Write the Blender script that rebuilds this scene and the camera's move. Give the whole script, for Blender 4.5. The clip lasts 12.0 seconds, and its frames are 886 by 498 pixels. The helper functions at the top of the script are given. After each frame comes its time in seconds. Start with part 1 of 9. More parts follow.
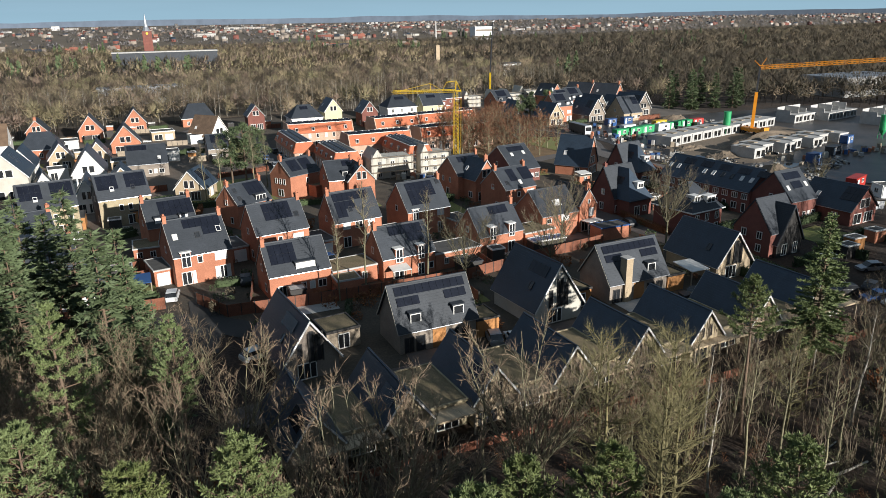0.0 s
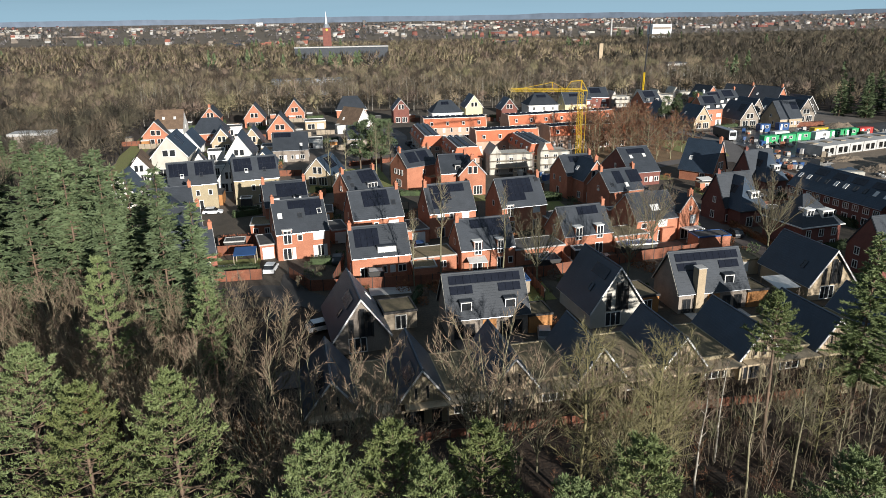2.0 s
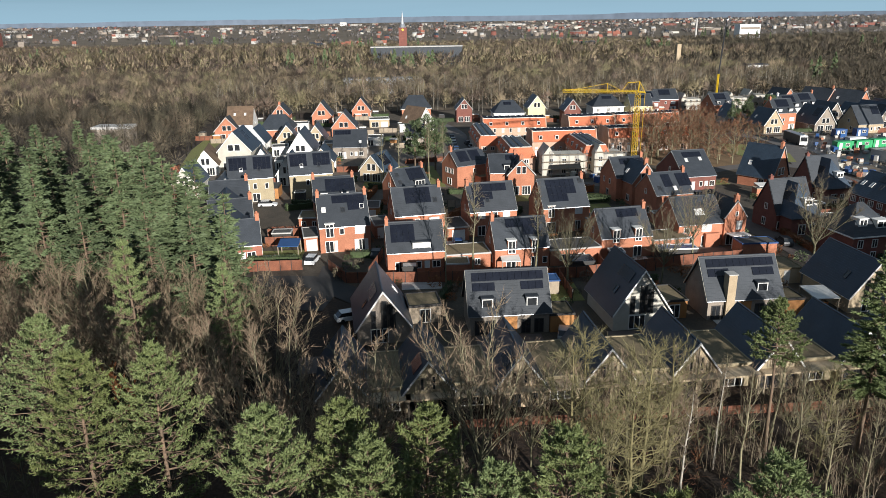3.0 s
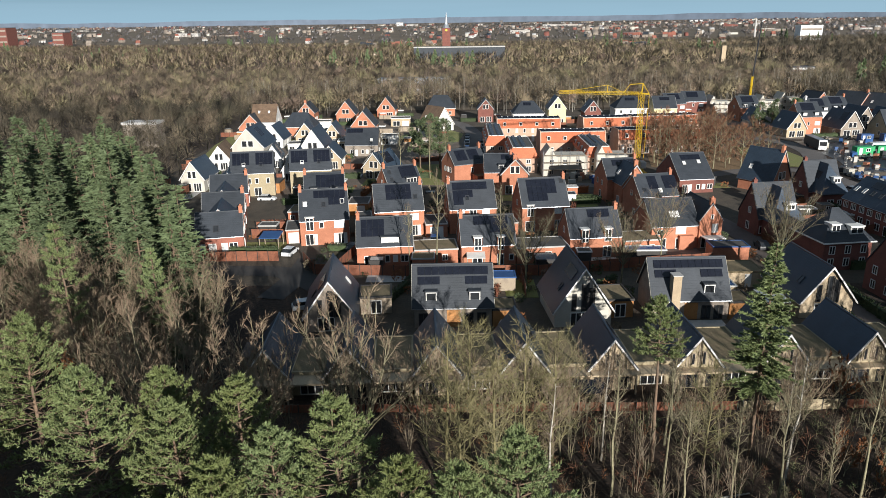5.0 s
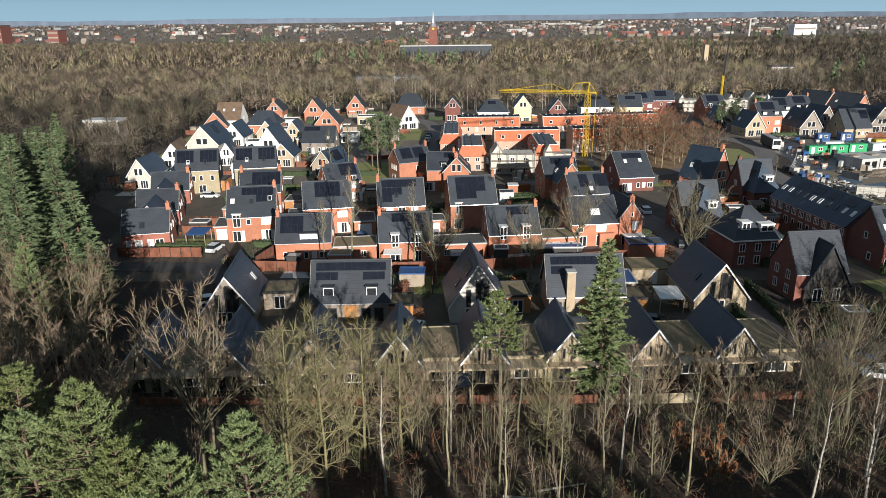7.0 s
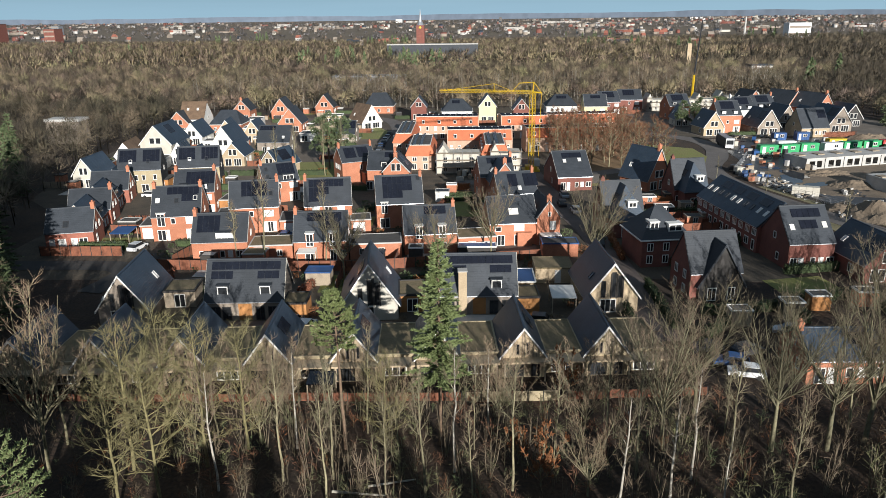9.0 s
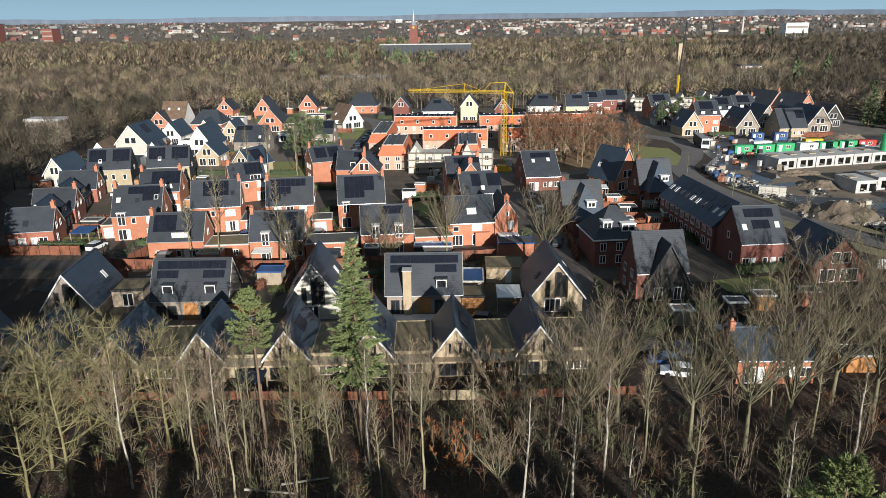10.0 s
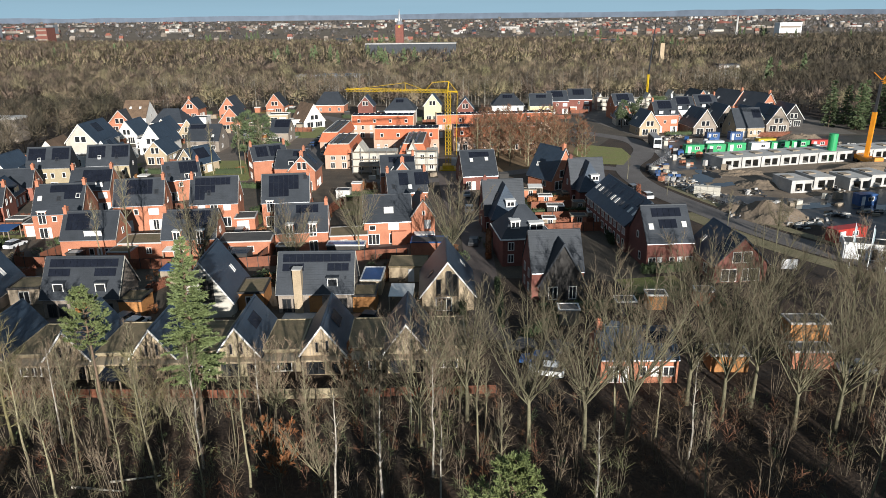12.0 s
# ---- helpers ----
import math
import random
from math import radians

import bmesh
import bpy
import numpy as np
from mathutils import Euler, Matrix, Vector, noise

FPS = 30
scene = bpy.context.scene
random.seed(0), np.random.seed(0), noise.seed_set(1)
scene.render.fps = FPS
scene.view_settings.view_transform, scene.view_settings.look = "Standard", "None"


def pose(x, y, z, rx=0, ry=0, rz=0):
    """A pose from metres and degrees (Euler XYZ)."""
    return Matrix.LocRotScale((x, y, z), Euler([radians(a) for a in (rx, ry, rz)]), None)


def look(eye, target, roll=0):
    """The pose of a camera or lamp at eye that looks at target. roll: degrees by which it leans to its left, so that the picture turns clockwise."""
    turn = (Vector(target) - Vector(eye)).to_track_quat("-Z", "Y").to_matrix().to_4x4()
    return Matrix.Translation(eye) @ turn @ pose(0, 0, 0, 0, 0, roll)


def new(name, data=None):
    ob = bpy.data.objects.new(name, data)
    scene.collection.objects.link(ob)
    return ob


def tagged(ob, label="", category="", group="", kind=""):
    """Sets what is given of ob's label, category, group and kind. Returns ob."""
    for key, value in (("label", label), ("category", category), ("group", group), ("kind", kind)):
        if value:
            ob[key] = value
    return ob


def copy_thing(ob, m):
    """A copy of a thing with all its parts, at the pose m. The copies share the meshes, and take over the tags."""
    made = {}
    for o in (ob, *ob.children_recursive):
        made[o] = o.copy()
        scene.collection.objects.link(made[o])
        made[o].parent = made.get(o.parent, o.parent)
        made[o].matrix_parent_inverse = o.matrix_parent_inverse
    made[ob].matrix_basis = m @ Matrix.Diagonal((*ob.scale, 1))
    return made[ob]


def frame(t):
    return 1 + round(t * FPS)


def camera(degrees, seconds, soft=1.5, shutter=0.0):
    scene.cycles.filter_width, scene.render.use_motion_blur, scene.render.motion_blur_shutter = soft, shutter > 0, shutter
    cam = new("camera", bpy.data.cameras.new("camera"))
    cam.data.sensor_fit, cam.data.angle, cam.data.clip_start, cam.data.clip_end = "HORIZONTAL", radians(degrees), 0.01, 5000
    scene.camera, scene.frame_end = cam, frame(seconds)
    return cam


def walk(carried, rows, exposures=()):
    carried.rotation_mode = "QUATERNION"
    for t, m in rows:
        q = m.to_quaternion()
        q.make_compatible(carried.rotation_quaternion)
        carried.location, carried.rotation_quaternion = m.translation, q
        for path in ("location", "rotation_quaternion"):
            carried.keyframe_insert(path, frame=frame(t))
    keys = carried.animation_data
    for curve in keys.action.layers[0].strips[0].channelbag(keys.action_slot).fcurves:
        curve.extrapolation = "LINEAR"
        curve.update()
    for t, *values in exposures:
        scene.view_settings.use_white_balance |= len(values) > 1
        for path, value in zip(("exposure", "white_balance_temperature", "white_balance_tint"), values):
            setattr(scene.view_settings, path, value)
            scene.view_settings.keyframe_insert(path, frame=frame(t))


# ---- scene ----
cam = camera(64.2, 12.0, 0.85)
METRES, EYE, TILT, LEAN, TURN = 92.0, 40.6, -18.0, 0.9, -23.8
ROWS = [
    (0.0, 0.0, 0.0, 0.0, 0.0, 0.0, -0.0),
    (0.5, 0.0373, -0.0081, -0.0009, 3.05, -0.07, -1.02),
    (1.0, 0.0776, -0.0149, -0.0016, 6.43, -0.23, -2.15),
    (1.5, 0.1148, -0.0196, -0.0023, 9.71, -0.46, -3.18),
    (2.0, 0.156, -0.0234, -0.0017, 13.26, -0.73, -4.31),
    (2.5, 0.1946, -0.0251, -0.0007, 16.54, -1.03, -5.33),
    (4.5, 0.3558, -0.0086, 0.0083, 23.71, -1.82, -7.46),
    (5.0, 0.396, 0.0006, 0.0121, 23.74, -1.81, -7.52),
    (5.5, 0.4321, 0.0113, 0.0162, 23.76, -1.85, -7.58),
    (6.0, 0.4717, 0.0239, 0.0212, 23.81, -1.89, -7.62),
    (6.5, 0.5084, 0.0362, 0.0255, 23.83, -1.92, -7.65),
    (7.0, 0.5482, 0.051, 0.0302, 23.87, -1.94, -7.67),
    (9.0, 0.7094, 0.1087, 0.0554, 24.14, -2.11, -7.71),
    (9.5, 0.7485, 0.1243, 0.0608, 24.2, -2.12, -7.74),
    (10.0, 0.7916, 0.1422, 0.0669, 24.26, -2.13, -7.76),
    (10.5, 0.8306, 0.1593, 0.0721, 24.31, -2.13, -7.78),
    (11.0, 0.872, 0.1775, 0.0788, 24.35, -2.15, -7.81),
    (11.5, 0.9098, 0.1947, 0.0841, 24.39, -2.16, -7.84),
    (12.0, 0.9504, 0.2135, 0.09, 24.43, -2.2, -7.87),
]
walk(cam, [(t, pose(0, 0, EYE, TILT, LEAN, TURN) @ pose(METRES * x, METRES * y, METRES * z, 90 + pitch, roll, yaw)) for t, x, y, z, yaw, pitch, roll in ROWS])

# ---- world, sun, exposure ----
SUN_AZ, SUN_EL = 19.0, 14.0
to_sun = Vector((math.sin(radians(SUN_AZ)) * math.cos(radians(SUN_EL)), -math.cos(radians(SUN_AZ)) * math.cos(radians(SUN_EL)), math.sin(radians(SUN_EL))))
world = bpy.data.worlds.new("winter_sky")
scene.world = world
world.use_nodes = True
wn = world.node_tree
sky = wn.nodes.new("ShaderNodeTexSky")
sky.sky_type, sky.sun_disc = "NISHITA", False
sky.sun_elevation, sky.sun_rotation = radians(SUN_EL), radians(180 - SUN_AZ)
sky.air_density, sky.dust_density, sky.ozone_density = 1.0, 0.0, 5.0
tc, cl, stretch = wn.nodes.new("ShaderNodeTexCoord"), wn.nodes.new("ShaderNodeTexNoise"), wn.nodes.new("ShaderNodeMapping")
stretch.inputs["Scale"].default_value = (1.6, 1.6, 22.0)
cl.inputs["Scale"].default_value, cl.inputs["Detail"].default_value = 2.2, 6.0
veil = wn.nodes.new("ShaderNodeMapRange")
veil.inputs[1].default_value, veil.inputs[2].default_value, veil.inputs[4].default_value = 0.26, 0.58, 0.9
thin = wn.nodes.new("ShaderNodeMix")
thin.data_type = "RGBA"
thin.inputs[7].default_value = (9.4, 13.0, 16.4, 1)
tintw = wn.nodes.new("ShaderNodeMix")
tintw.data_type, tintw.blend_type = "RGBA", "MULTIPLY"
tintw.inputs[0].default_value, tintw.inputs[7].default_value = 1.0, (0.71, 0.94, 1.4, 1)
up = wn.nodes.new("ShaderNodeSeparateXYZ")
low = wn.nodes.new("ShaderNodeMapRange")
low.interpolation_type = "SMOOTHSTEP"
low.inputs[1].default_value, low.inputs[2].default_value, low.inputs[3].default_value, low.inputs[4].default_value = 0.0, 0.11, 0.9, 0.0
pale = wn.nodes.new("ShaderNodeMix")
pale.data_type = "RGBA"
pale.inputs[7].default_value = (14.5, 23.0, 29.0, 1)
for a, b in ((tc.outputs["Generated"], up.inputs[0]), (up.outputs[2], low.inputs[0]), (low.outputs[0], pale.inputs[0]), (thin.outputs[2], pale.inputs[6]), (tc.outputs["Generated"], stretch.inputs[0]), (stretch.outputs[0], cl.inputs["Vector"]), (cl.outputs[0], veil.inputs[0]), (veil.outputs[0], thin.inputs[0]), (sky.outputs[0], tintw.inputs[6]), (tintw.outputs[2], thin.inputs[6]), (pale.outputs[2], wn.nodes["Background"].inputs[0])):
    wn.links.new(a, b)
wn.nodes["Background"].inputs[1].default_value = 0.0162
sun = new("sun", bpy.data.lights.new("sun", "SUN"))
sun.data.energy, sun.data.angle, sun.data.color = 5.0, radians(0.53), (1.0, 0.975, 0.922)
sun.matrix_world = look(to_sun * 500, (0, 0, 0))
scene.view_settings.exposure = 0.52


# ---- materials ----
def mat(name, base, other=None, rough=0.8, scale=1.0, fine=12.0, mix=0.5, bump=0.25, metal=0.0, course=0.0, coarse_axis="z", vary=0.0, spec=0.5, depth=0.02, alt=None):
    """A surface with stains at one scale and grain at a finer one; course: the height in metres of the rows of tiles or bricks."""
    m = bpy.data.materials.new(name)
    m.use_nodes = True
    t, bs = m.node_tree, m.node_tree.nodes["Principled BSDF"]

    def node(kind, **values):
        n = t.nodes.new(kind)
        for k, v in values.items():
            n.inputs[k].default_value = v
        return n

    geo = t.nodes.new("ShaderNodeNewGeometry")
    n1, n2 = node("ShaderNodeTexNoise", Scale=scale, Detail=4.0, Roughness=0.6), node("ShaderNodeTexNoise", Scale=fine, Detail=3.0)
    for n in (n1, n2):
        t.links.new(geo.outputs["Position"], n.inputs["Vector"])
    ramp = t.nodes.new("ShaderNodeMapRange")
    ramp.inputs[1].default_value, ramp.inputs[2].default_value = 0.32, 0.68
    t.links.new(n1.outputs[0], ramp.inputs[0])
    mixer = t.nodes.new("ShaderNodeMix")
    mixer.data_type = "RGBA"
    mixer.inputs[6].default_value, mixer.inputs[7].default_value = (*base, 1), (*(other or [c * 0.7 for c in base]), 1)
    t.links.new(ramp.outputs[0], mixer.inputs[0])
    hue = mixer.outputs[2]
    if alt:
        who, swap = t.nodes.new("ShaderNodeObjectInfo"), t.nodes.new("ShaderNodeMix")
        swap.data_type = "RGBA"
        swap.inputs[7].default_value = (*alt, 1)
        t.links.new(who.outputs["Random"], swap.inputs[0]), t.links.new(hue, swap.inputs[6])
        hue = swap.outputs[2]
    grain = t.nodes.new("ShaderNodeMapRange")
    grain.inputs[1].default_value, grain.inputs[2].default_value = 0.25, 0.75
    grain.inputs[3].default_value, grain.inputs[4].default_value = 1 - mix, 1 + mix
    t.links.new(n2.outputs[0], grain.inputs[0])
    last = grain.outputs[0]
    if vary:
        info = t.nodes.new("ShaderNodeObjectInfo")
        span = t.nodes.new("ShaderNodeMapRange")
        span.inputs[3].default_value, span.inputs[4].default_value = 1 - vary, 1 + vary
        t.links.new(info.outputs["Random"], span.inputs[0])
        times = t.nodes.new("ShaderNodeMath")
        times.operation = "MULTIPLY"
        t.links.new(last, times.inputs[0]), t.links.new(span.outputs[0], times.inputs[1])
        last = times.outputs[0]
    tint = t.nodes.new("ShaderNodeVectorMath")
    tint.operation = "SCALE"
    t.links.new(hue, tint.inputs[0]), t.links.new(last, tint.inputs["Scale"])
    t.links.new(tint.outputs[0], bs.inputs["Base Color"])
    height = n2.outputs[0]
    if course:
        wave = node("ShaderNodeTexWave", Scale=math.pi / (10 * course) , Distortion=0.0)
        wave.bands_direction, wave.wave_profile = coarse_axis.upper(), "SAW"
        t.links.new(geo.outputs["Position"], wave.inputs["Vector"])
        add = t.nodes.new("ShaderNodeMath")
        add.operation = "MULTIPLY_ADD"
        add.inputs[1].default_value = 2.0
        t.links.new(wave.outputs[1], add.inputs[0]), t.links.new(n2.outputs[0], add.inputs[2])
        height = add.outputs[0]
    if bump:
        b = t.nodes.new("ShaderNodeBump")
        b.inputs["Strength"].default_value, b.inputs["Distance"].default_value = bump, depth
        t.links.new(height, b.inputs["Height"]), t.links.new(b.outputs[0], bs.inputs["Normal"])
    bs.inputs["Roughness"].default_value, bs.inputs["Metallic"].default_value = rough, metal
    bs.inputs["Specular IOR Level"].default_value = spec
    return m


BRICK = mat("orange_brick", (0.465, 0.187, 0.107), (0.36, 0.138, 0.077), 0.85, 0.5, 9, 0.22, vary=0.08)
BRICK_RED = mat("red_brick", (0.21, 0.076, 0.056), (0.15, 0.054, 0.042), 0.85, 0.5, 9, 0.22, vary=0.1)
BRICK_ROSE = mat("rose_brick", (0.34, 0.125, 0.085), (0.26, 0.094, 0.064), 0.85, 0.5, 9, 0.22, vary=0.1)
BRICK_TAN = mat("tan_brick", (0.46, 0.36, 0.24), (0.38, 0.29, 0.19), 0.85, 0.6, 9, 0.2, vary=0.08)
BRICK_OLIVE = mat("olive_tan_brick", (0.4, 0.33, 0.21), (0.31, 0.25, 0.16), 0.85, 0.6, 9, 0.22, vary=0.08)
BRICK_GREY = mat("grey_brown_brick", (0.3, 0.25, 0.2), (0.22, 0.18, 0.15), 0.85, 0.6, 9, 0.22, vary=0.08)
WHITE = mat("white_paint", (0.78, 0.76, 0.72), (0.66, 0.64, 0.6), 0.6, 0.7, 10, 0.08, 0.1)
CREAM = mat("cream_render", (0.52, 0.49, 0.425), (0.43, 0.4, 0.34), 0.8, 0.5, 8, 0.1, 0.15)
YELLOW = mat("pale_yellow_render", (0.72, 0.62, 0.34), (0.6, 0.52, 0.3), 0.8, 0.5, 8, 0.1, 0.15)
SLATE = mat("dark_roof_tile", (0.038, 0.044, 0.054), (0.025, 0.03, 0.037), 0.62, 0.45, 7, 0.25, 0.5, course=0.3, vary=0.15, depth=0.03)
SLATE_BLUE = mat("blue_black_slate", (0.038, 0.058, 0.085), (0.028, 0.042, 0.062), 0.42, 0.5, 7, 0.25, 0.5, course=0.28, vary=0.12, depth=0.03)
TILE_RED = mat("orange_roof_tile", (0.52, 0.15, 0.065), (0.42, 0.115, 0.05), 0.7, 0.5, 7, 0.2, 0.5, course=0.3, vary=0.06, depth=0.03)
THATCH = mat("brown_thatch", (0.17, 0.11, 0.07), (0.11, 0.07, 0.045), 0.95, 0.6, 14, 0.3, 0.6)
FELT = mat("roof_felt", (0.1, 0.095, 0.09), (0.06, 0.058, 0.055), 0.9, 0.5, 8, 0.2)
SEDUM = mat("dry_sedum_roof", (0.23, 0.17, 0.1), (0.16, 0.13, 0.07), 0.95, 0.8, 6, 0.3, 0.5)
SOLAR = mat("solar_cell", (0.012, 0.014, 0.022), (0.008, 0.009, 0.015), 0.22, 0.6, 3, 0.15, 0.0)
GLASS = mat("window_glass", (0.018, 0.02, 0.023), (0.03, 0.032, 0.035), 0.08, 0.3, 2, 0.2, 0.0, spec=0.7)
BLIND = mat("white_blind", (0.7, 0.69, 0.66), (0.6, 0.59, 0.57), 0.7, 0.8, 4, 0.06, 0.0)
WOOD = mat("larch_boards", (0.46, 0.21, 0.07), (0.34, 0.15, 0.05), 0.75, 0.8, 12, 0.2, 0.3, course=0.15)
FENCE = mat("red_brown_fence", (0.24, 0.085, 0.045), (0.16, 0.06, 0.035), 0.85, 0.9, 10, 0.3, 0.4)
PALEWOOD = mat("weathered_wood", (0.36, 0.29, 0.21), (0.25, 0.2, 0.15), 0.85, 0.9, 10, 0.25, 0.3)
DARKWOOD = mat("black_timber", (0.04, 0.036, 0.033), (0.028, 0.025, 0.023), 0.7, 0.9, 10, 0.25, 0.3)
CONCRETE = mat("pale_concrete", (0.5, 0.485, 0.46), (0.38, 0.365, 0.345), 0.85, 0.4, 6, 0.12)
METAL_W = mat("white_metal", (0.8, 0.8, 0.8), (0.7, 0.7, 0.7), 0.35, 0.5, 5, 0.06, 0.05)
METAL_D = mat("dark_metal", (0.03, 0.03, 0.033), (0.045, 0.045, 0.048), 0.4, 0.5, 5, 0.1, 0.05)
METAL_B = mat("blue_metal", (0.03, 0.09, 0.24), (0.025, 0.07, 0.19), 0.4, 0.5, 5, 0.1, 0.05)
METAL_G = mat("green_metal", (0.03, 0.36, 0.13), (0.025, 0.28, 0.1), 0.45, 0.5, 5, 0.1, 0.05)
METAL_R = mat("red_metal", (0.45, 0.035, 0.025), (0.35, 0.03, 0.022), 0.45, 0.5, 5, 0.1, 0.05)
METAL_Y = mat("yellow_metal", (0.65, 0.42, 0.02), (0.55, 0.35, 0.02), 0.45, 0.5, 5, 0.1, 0.05)
METAL_O = mat("orange_metal", (0.72, 0.27, 0.015), (0.62, 0.22, 0.013), 0.45, 0.5, 5, 0.1, 0.05)
SILVER = mat("silver_metal", (0.42, 0.43, 0.45), (0.36, 0.37, 0.39), 0.35, 0.5, 5, 0.1, 0.05, metal=0.6)
RUBBER = mat("tyre_rubber", (0.018, 0.018, 0.018), (0.025, 0.025, 0.025), 0.85, 2, 20, 0.1, 0.1)
# paler copy of LITTER; its colour brightens the dark gaps between far crowns
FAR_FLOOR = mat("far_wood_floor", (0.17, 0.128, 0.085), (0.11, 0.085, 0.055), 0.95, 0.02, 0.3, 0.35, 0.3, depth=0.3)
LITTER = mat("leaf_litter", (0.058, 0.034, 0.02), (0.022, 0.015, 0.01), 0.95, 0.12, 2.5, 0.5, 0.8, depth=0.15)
SOIL = mat("garden_soil", (0.1, 0.077, 0.054), (0.055, 0.045, 0.033), 0.95, 0.25, 3.5, 0.35, 0.5, depth=0.06)
ROAD = mat("worn_grey_road", (0.15, 0.133, 0.123), (0.115, 0.102, 0.095), 0.9, 0.2, 5, 0.25, 0.3)
# kept darker than ROAD, so the colour holds the lanes' shade
ASPHALT = mat("asphalt", (0.055, 0.051, 0.048), (0.038, 0.036, 0.035), 0.9, 0.3, 8, 0.2, 0.3)
CLINKER = mat("clinker_paving", (0.14, 0.108, 0.094), (0.1, 0.078, 0.068), 0.85, 0.4, 6, 0.2, 0.3)
SAND = mat("building_sand", (0.22, 0.165, 0.115), (0.13, 0.1, 0.072), 0.95, 0.15, 3, 0.25, 0.6, depth=0.1)
MUD = mat("wet_mud", (0.092, 0.079, 0.07), (0.038, 0.036, 0.035), 0.4, 0.12, 2, 0.3, 0.5, depth=0.08)
VERGE = mat("dry_verge_grass", (0.23, 0.19, 0.11), (0.15, 0.135, 0.065), 0.95, 0.3, 6, 0.35, 0.5, depth=0.06)
LAWN = mat("winter_lawn", (0.19, 0.21, 0.055), (0.21, 0.19, 0.07), 0.95, 0.3, 6, 0.35, 0.5, depth=0.06)
BARK = mat("grey_brown_bark", (0.255, 0.228, 0.14), (0.16, 0.142, 0.085), 0.9, 0.8, 8, 0.35, 0.4, vary=0.25)
TWIG = mat("bare_twigs", (0.155, 0.129, 0.077), (0.103, 0.087, 0.054), 0.9, 0.3, 3, 0.3, 0.0, vary=0.25, alt=(0.165, 0.116, 0.083))
TWIG_WARM = mat("warm_brown_twigs", (0.25, 0.188, 0.115), (0.165, 0.125, 0.08), 0.9, 0.3, 3, 0.3, 0.0, vary=0.25, alt=(0.21, 0.145, 0.1))
LIMB = mat("olive_grey_bark", (0.185, 0.168, 0.1), (0.115, 0.104, 0.064), 0.9, 0.8, 8, 0.35, 0.4, vary=0.25)
TWIG_RED = mat("russet_twigs", (0.2, 0.095, 0.05), (0.15, 0.07, 0.04), 0.9, 0.3, 3, 0.3, 0.0, vary=0.25)
BIRCH = mat("birch_bark", (0.46, 0.43, 0.37), (0.24, 0.21, 0.17), 0.8, 2.5, 9, 0.3, 0.3)
PINEBARK = mat("pine_bark", (0.19, 0.125, 0.08), (0.12, 0.085, 0.06), 0.9, 0.8, 8, 0.35, 0.5)
NEEDLE = mat("pine_needles", (0.188, 0.212, 0.066), (0.135, 0.164, 0.052), 0.7, 0.5, 4, 0.3, 0.0, vary=0.15, alt=(0.14, 0.178, 0.072))
FIR = mat("fir_needles", (0.112, 0.145, 0.064), (0.07, 0.098, 0.043), 0.75, 0.4, 4, 0.3, 0.0, vary=0.2)
DEADLEAF = mat("dry_beech_leaves", (0.26, 0.1, 0.035), (0.18, 0.075, 0.03), 0.85, 0.5, 4, 0.3, 0.0, vary=0.2)
TWIG_OLIVE = mat("olive_twigs", (0.16, 0.16, 0.075), (0.1, 0.1, 0.05), 0.9, 0.3, 3, 0.3, 0.0)
TWIG_GREY = mat("grey_twigs", (0.19, 0.155, 0.105), (0.125, 0.1, 0.07), 0.9, 0.3, 3, 0.3, 0.0)
TWIG_DARK = mat("dark_brown_twigs", (0.12, 0.085, 0.05), (0.08, 0.06, 0.035), 0.9, 0.3, 3, 0.3, 0.0)
WOOD_OCHRE = mat("ochre_bare_wood", (0.369, 0.29, 0.166), (0.271, 0.19, 0.141), 0.9, 0.018, 0.3, 0.3, 0.0)
WOOD_OLIVE = mat("olive_bare_wood", (0.308, 0.277, 0.136), (0.308, 0.234, 0.148), 0.9, 0.018, 0.3, 0.3, 0.0)
WOOD_RUST = mat("rusty_bare_wood", (0.29, 0.19, 0.13), (0.2, 0.15, 0.12), 0.9, 0.018, 0.3, 0.3, 0.0)
# brown twigs, darkened to carry the shade over the east and west woods
WOOD_BROWN_SHADED = mat("brown_bare_wood", (0.122, 0.104, 0.0612), (0.108, 0.0792, 0.0585), 0.9, 0.018, 0.3, 0.3, 0.0)
WOOD_DUSK_SHADED = mat("dusky_bare_wood", (0.209, 0.152, 0.0997), (0.152, 0.128, 0.0808), 0.9, 0.018, 0.3, 0.3, 0.0)
# distance haze is mixed into this grey-mauve twig colour
WOOD_HAZE = mat("grey_mauve_bare_wood", (0.269, 0.245, 0.248), (0.215, 0.194, 0.191), 0.9, 0.01, 0.2, 0.3, 0.0)
WATER = mat("puddle_water", (0.02, 0.024, 0.03), (0.03, 0.03, 0.032), 0.04, 0.3, 2, 0.2, 0.0, spec=0.8)
FARWOOD = mat("far_bare_wood", (0.279, 0.206, 0.116), (0.197, 0.157, 0.074), 0.95, 0.03, 0.4, 0.35, 0.0)


